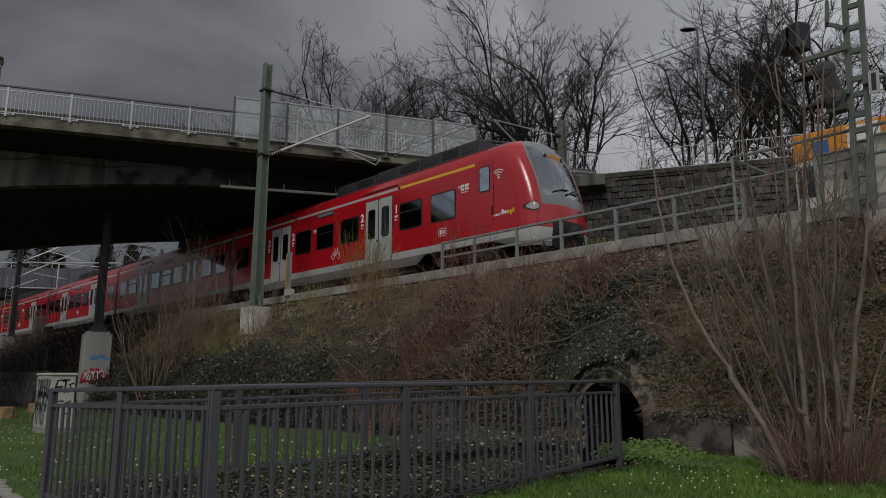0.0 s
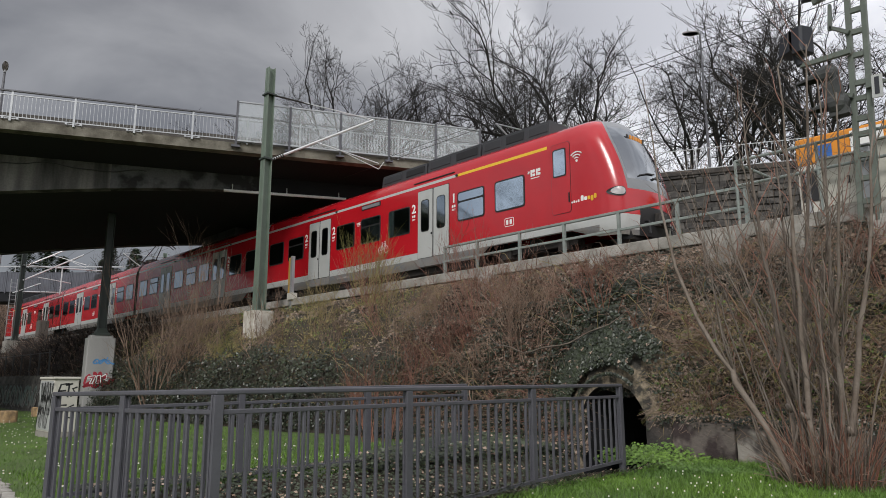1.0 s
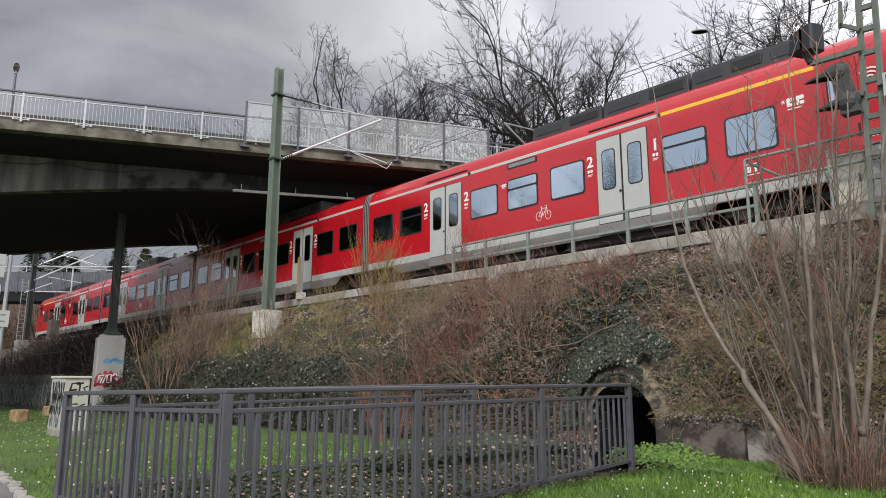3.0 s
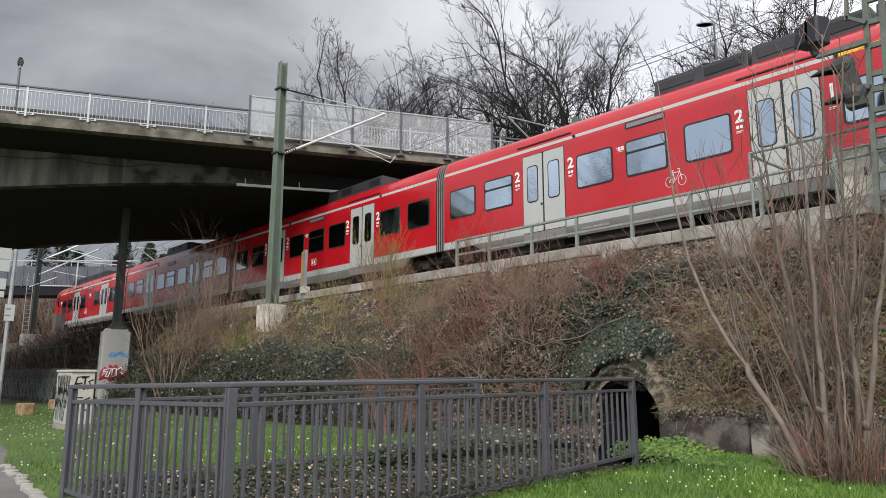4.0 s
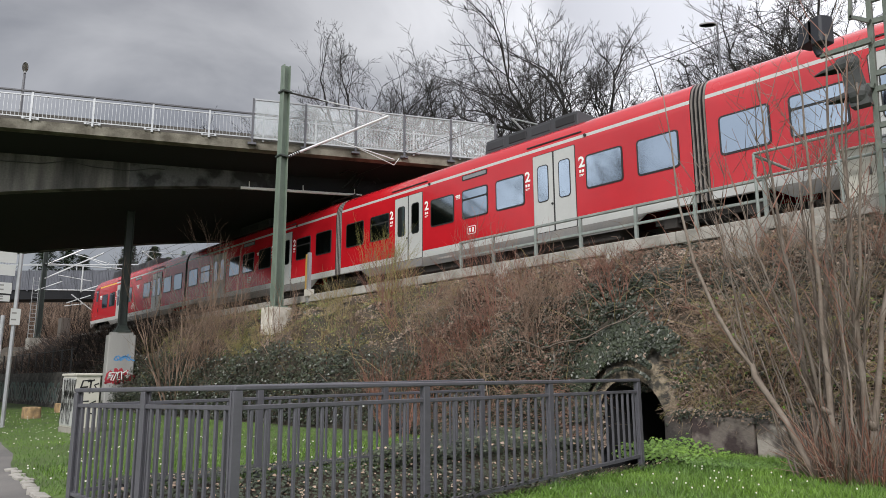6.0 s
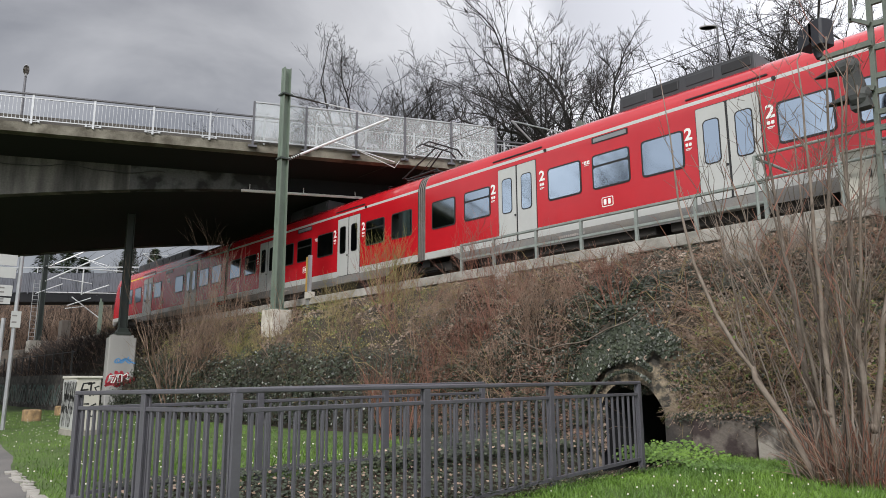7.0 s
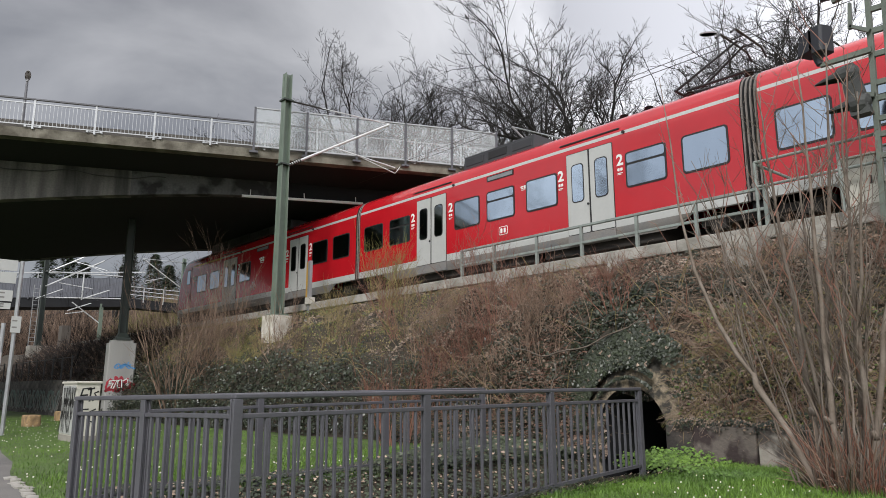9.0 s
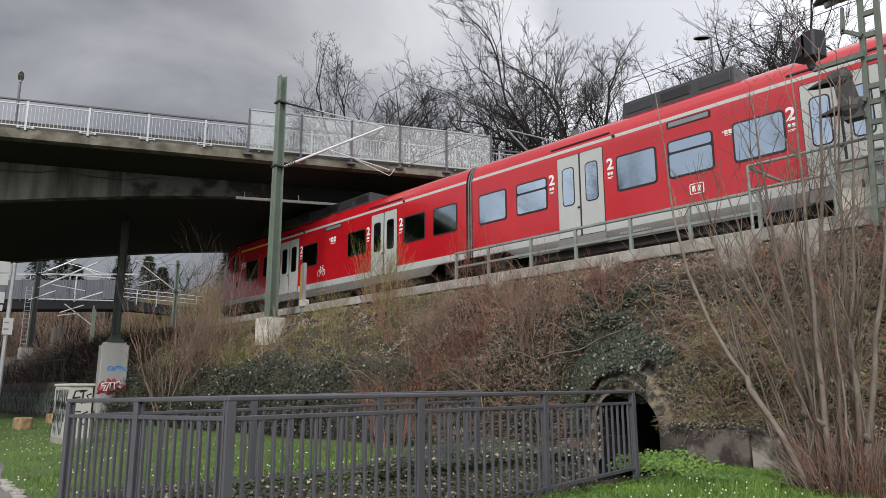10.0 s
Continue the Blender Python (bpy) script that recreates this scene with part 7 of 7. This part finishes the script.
def ivy_share(x, v):
    """How thick the ivy lies: thick low on the left bank and in patches on the right."""
    q = noise.noise(Vector((x * 0.33, v * 0.9, 3.0)))
    if x < -13.5:
        return 0.96 if v < 2.35 + 0.5 * q else 0.08
    if x < -9.0:
        return 0.42 + 0.45 * q if v < 3.4 else 0.08
    if x < -7.0:
        return 0.72 + 0.7 * q if 1.3 < v < 3.7 + q else 0.25
    if v < 2.3:
        return 0.16 + 0.4 * q
    return 0.2 + 0.6 * q if v < 4.2 else 0.1


def build_bank_cover():
    r = random.Random(17)
    iv, li, st, gr = Shape(IVY), Shape(LITTER), Shape(DRY, REDSTEM, STRAW, MOSSY, LITTER), Shape(GRASS, STRAW, MOSSY)
    for k in range(165000):
        x = r.uniform(-36, 3.5) if r.random() < 0.45 else r.uniform(-13.5, -1.5)
        v = r.uniform(0.2, 4.95)
        if -7.95 < x < -6.45 and v < 1.5:
            continue
        p = bank_skin(x, v)
        nrm = Vector((r.gauss(0, 0.45), -0.75 + r.gauss(0, 0.3), 0.55 + r.gauss(0, 0.35))).normalized()
        size = r.uniform(0.035, 0.085) * (1.35 if x < -16 else 1.0)
        q = noise.noise(Vector((x * 0.45, v * 1.1, 9.0)))
        if r.random() < ivy_share(x, v):
            leaf(iv, r, p + nrm * (0.42 if v < 2.9 and x < -13 else 0.06) * r.random(), nrm, size)
        elif x < -14.5 and v > 2.2 and q > -0.1:
            if r.random() < 0.55:
                leaf(gr, r, p + nrm * 0.12 * r.random(), nrm, size * 0.55, 0 if q > 0.1 and r.random() < 0.25 else r.choice((1, 2)))
            else:
                d = Vector((r.gauss(0, 0.4), r.gauss(-0.3, 0.2), r.uniform(0.4, 1))) * r.uniform(0.08, 0.2)
                s = Vector((0.006, 0, 0))
                gr.add([p - s, p + s, p + d], [(0, 1, 2)], 0 if q > 0.12 and r.random() < 0.4 else r.choice((1, 2)))
        elif noise.noise(Vector((x * 1.5, v * 3.2, 4.0))) > -0.12 or r.random() < 0.3:
            leaf(li, r, p, nrm, size * 0.9)
    for k in range(30000):
        x = r.uniform(-34, 3) if r.random() < 0.5 else r.uniform(-14, -1.5)
        v = r.uniform(0.4, 4.9)
        if ivy_share(x, v) > 0.7 and r.random() < 0.7:
            continue
        if -7.95 < x < -6.45 and v < 1.6:
            continue
        if noise.noise(Vector((x * 1.2, v * 2.6, 8.0))) < -0.08 and r.random() < 0.75:
            continue
        p = bank_skin(x, v)
        d = Vector((r.gauss(0, 0.7), r.gauss(-0.4, 0.35), r.uniform(-0.2, 1.0))).normalized()
        ln = r.uniform(0.12, 0.5)
        b = p + d * ln * 0.6
        e = p + d * ln + Vector((r.gauss(0, 0.1), -0.05, -0.18 * ln))
        st.tube([p, b, e], [0.0045, 0.0035, 0.0015], 3, 1 if (-13 < x < -8 and r.random() < 0.35) else (3 if r.random() < 0.35 else 2) if x < -13 and r.random() < 0.6 else 0, cap=False)
    # longer arching canes standing clear of the bank
    for k in range(620):
        x, v = r.uniform(-30, -1.5) if k % 2 else r.uniform(-14, -3), r.uniform(0.9, 4.6)
        if -8.35 < x < -6.15 and v < 2.0:
            continue
        p = bank_skin(x, v)
        d = Vector((r.gauss(0, 0.7), r.gauss(-0.35, 0.2), r.uniform(0.3, 1.0))).normalized() * r.uniform(0.5, 1.3)
        st.tube([p, p + d * 0.4 + Vector((0, 0, 0.08)), p + d * 0.75 + Vector((0, -0.03, 0.06)), p + d + Vector((0, -0.08, -0.15))], [0.007, 0.006, 0.0045, 0.002], 4, r.choice((0, 4, 2, 1)), cap=False)
    # dry tangle over the wall on the right, and leaves hanging over the headwall and the wall's edge
    for k in range(9500):
        x, v = r.uniform(-6.5, -1.0), 0.85 + 2.4 * r.random() ** 1.4
        p = bank_skin(x, v)
        d = Vector((r.gauss(0, 0.8), r.gauss(-0.3, 0.25), r.uniform(-0.5, 0.7))).normalized() * r.uniform(0.1, 0.42)
        st.tube([p, p + d * 0.55 + Vector((0, -0.04, 0.05)), p + d + Vector((0, -0.02, -0.06))], [0.005, 0.004, 0.002], 3, r.choice((0, 2, 2, 4, 4, 4, 3)), cap=False)
        if r.random() < 0.95:
            leaf(r.choice((iv, li, li, gr)), r, p + Vector((0, -0.08 * r.random(), 0)), Vector((r.gauss(0, 0.4), -0.7, 0.6)).normalized(), r.uniform(0.03, 0.065), 0)
    for k in range(7000):
        t = radians(r.uniform(-5, 185))
        q = 0.93 + 0.65 * r.random() ** 0.85 if r.random() < 0.95 else 0.78
        p = Vector((-7.36 + q * math.cos(t), 11.05 + 0.5 * max(0, q - 1.0), 0.78 + 1.12 * q * math.sin(t)))
        if q < 1.22 and (t < 1.15 and noise.noise(p * 2.3) > -0.15 or t > 2.2 and noise.noise(p * 3.1) > 0.5):
            continue
        if t < 0.9 and r.random() < 0.94:
            continue
        leaf(iv if r.random() < 0.97 else li, r, p, Vector((0, -0.9, 0.4)).normalized(), r.uniform(0.05, 0.09))
    for k in range(2600):
        x = r.uniform(-6.45, 0)
        p = Vector((x, 10.93 + 0.2 * r.random(), 0.95 - 0.16 * r.random() ** 2 + 0.03 * math.sin(x * 9)))
        leaf(r.choice((iv, iv, li)), r, p, Vector((0, -0.8, 0.5)).normalized(), r.uniform(0.02, 0.05))
    iv.ob("ivy", label="dark green ivy covering the bank", category="ivy", kind="stuff")
    li.ob("leaf_litter", label="brown dead leaves over the bank", category="leaves", kind="stuff")
    st.ob("bramble_stems", label="dry brown bramble stems over the bank", category="brambles", kind="stuff")
    gr.ob("bank_grass", label="pale tufts of grass on the bank", category="grass", kind="stuff")
    # ivy on the channel's sides
    ci = Shape(IVY, LITTER)
    for k in range(26000):
        y = r.uniform(2.6, 11)
        left = r.random() < 0.7
        t = r.random()
        x = CH_X0 - 0.5 + 2.3 * t if left else CH_X1 - 1.0 * t + 0.1
        dx = x - CH_X0 if left else CH_X1 - x
        ww = 0.04 + noise.noise(Vector((0, y, 0))) * 0.1
        z = 0.3 if dx < 0 else 0.27 - (0.42 - ww) * dx / 0.45 if dx < 0.45 else -0.15 + ww - 0.8 * min(1.0, (dx - 0.45) / 0.5)
        leaf(ci, r, Vector((x, y, z + 0.03)), Vector((0.5 if left else -0.5, -0.2, 0.8)).normalized(), r.uniform(0.028, 0.06), 0 if r.random() < 0.9 else 1)
    for k in range(9000):
        y = 6.2 + 5.0 * r.random() ** 0.7
        x = r.uniform(-8.4 - 2.6 * (y - 5.2) / 5.0, -8.3)
        z = ground_z(x, y) + 0.02 + 0.16 * r.random() * (1 + noise.noise(Vector((x, y, 4))))
        leaf(ci, r, Vector((x, y, z)), Vector((r.gauss(0.3, 0.3), -0.4, 0.8)).normalized(), r.uniform(0.04, 0.085), 0 if r.random() < 0.93 else 1)
    ci.ob("stream_ivy", label="ivy trailing down the stream's sides", category="ivy", kind="stuff")


build_bank_cover()


def in_path(x, y):
    return y < lerp_table(x, PATH_EDGE)[0] - 0.05


def build_grass():
    r = random.Random(29)
    g, far, dz, yl = Shape(GRASS), Shape(GRASS), Shape(DAISY, POSTY), Shape(POSTY)

    def blade(sh, x, y, h, w):
        z = ground_z(x, y) - 0.01
        a = r.uniform(0, 6.28)
        s = Vector((math.cos(a), math.sin(a), 0)) * w
        d = Vector((r.gauss(0, 0.4), r.gauss(0, 0.4), 1)).normalized() * h
        p = Vector((x, y, z))
        q = p + d * 0.6
        e = p + d + Vector((d.x, d.y, -0.2 * h)) * 0.6
        sh.add([p - s, p + s, q + s * 0.7, q - s * 0.7, e], [(0, 1, 2, 3), (3, 2, 4)])

    for k in range(48000):
        x, y = r.uniform(-5.45, 0.5), r.uniform(4.2, 10.95)
        tuft = noise.noise(Vector((x * 1.3, y * 1.3, 2)))
        edge = 1.0 if y < 9.7 else 1.5
        blade(g, x, y, r.uniform(0.06, 0.135) * edge * (1 + 0.9 * max(0, tuft)), 0.004)
    for k in range(7000):
        y = r.uniform(3.2, 10.6)
        blade(g, r.uniform(-5.75, -5.3), y, r.uniform(0.03, 0.085), 0.005)
    for k in range(46000):
        x = -9 - 26 * r.random() ** 1.4
        y = r.uniform(1.6, 9.5)
        if in_path(x, y) or y > lerp_table(x, BANK)[0] + 0.1:
            continue
        blade(far, x, y, r.uniform(0.035, 0.085), 0.0045)
    for k in range(5200):
        y = r.uniform(2.6, 10.5)
        blade(far, r.uniform(-12, -8.4), y, r.uniform(0.07, 0.14), 0.006)
    vg = Shape(GRASS, STRAW)
    for k in range(5000):
        x, u = r.uniform(-18, -4), r.random()
        yy = 22.2 + (25.0 + max(0, x + 17.5) * 0.53 - 22.2) * u
        p = Vector((x, yy, 4.48 + 2.9 * u ** 0.8))
        vg.add([p + Vector((-0.02, 0, 0)), p + Vector((0.02, 0, 0)), p + Vector((r.gauss(0, 0.12), r.gauss(0, 0.12), r.uniform(0.15, 0.4)))], [(0, 1, 2)], 1 if r.random() < 0.4 else 0)
    vg.ob("verge_grass", label="rough pale grass tufts on the verge", category="grass", kind="stuff")
    g.ob("grass", label="fresh green grass of the lawn beside the wall", category="grass", kind="stuff")
    far.ob("grass", label="fresh green grass of the lawn beside the path", category="grass", kind="stuff")
    for k in range(520):
        if k < 60:
            x, y = r.gauss(-4.3, 0.9), r.gauss(7.9, 1.1)
            if x < -5.4:
                continue
        else:
            x, y = -9 - 22 * r.random(), r.uniform(2.0, 7.5)
            if in_path(x, y):
                continue
        z = ground_z(x, y) + 0.08
        s = 0.009 if x > -7 else 0.012
        dz.tube([(x, y, z), (x + 0.004, y - 0.003, z + 0.012)], [s, s * 0.8], 7, 0)
        dz.tube([(x + 0.004, y - 0.003, z + 0.012), (x + 0.004, y - 0.003, z + 0.018)], s * 0.4, 5, 1)
    dz.ob("daisies", label="small white daisies in the grass", category="flowers", kind="stuff")
    bl = Shape(GRASS)
    for cx, cy in ((-5.05, 5.75), (-4.9, 5.9), (-5.2, 5.6)):
        for k in range(9):
            a = 0.7 * k
            t, n2 = Vector((math.cos(a), math.sin(a), 0.55)) * 0.13, Vector((-math.sin(a), math.cos(a), 0)) * 0.045
            p = Vector((cx, cy, ground_z(cx, cy)))
            bl.add([p, p + t * 0.5 + n2, p + t - Vector((0, 0, 0.02)), p + t * 0.5 - n2], [(0, 1, 2, 3)])
    bl.ob("broadleaf_weeds", label="tuft of broad-leaved weeds in the grass", category="weeds", kind="stuff")
    # leafy weeds along the wall
    w = Shape(GRASS)
    for k in range(4200):
        x = r.uniform(-6.6, -3.9)
        y = r.uniform(9.4, 10.95)
        hh = 0.20 * math.exp(-((x + 6.1) ** 2) / 0.35) * (0.5 + r.random()) + 0.04
        p = Vector((x, y, ground_z(x, y) + r.random() * hh))
        leaf(w, r, p, Vector((r.gauss(0, 0.4), -0.5, 0.8)).normalized(), r.uniform(0.03, 0.06))
    w.ob("weeds", label="low leafy green weeds along the wall", category="weeds", kind="stuff")


build_grass()


# ---- what moves ----
RUN = ((0.0, -12.13), (0.5, -10.80), (1.0, -9.38), (1.5, -7.84), (2.0, -6.14), (2.5, -4.34), (4.0, 1.53), (4.5, 3.62), (5.0, 5.87), (5.5, 8.21), (7.5, 18.46), (9.0, 27.26), (10.0, 33.72))


def run_x(t):
    return float(np.interp(t, [a for a, _ in RUN], [b for _, b in RUN]))


def motions():
    walk(TRAIN, [(t, pose(x, 16.55, 4.85)) for t, x in RUN])
    x0 = run_x(0.0)
    for w, x in WHEELS:
        rows = []
        for k in range(0, 151):
            t = k / 15
            rows.append((t, pose(x, 0, 0.42, 0, math.degrees((run_x(t) - x0) / 0.42) % 360.0, 0)))
        walk(w, rows)


motions()
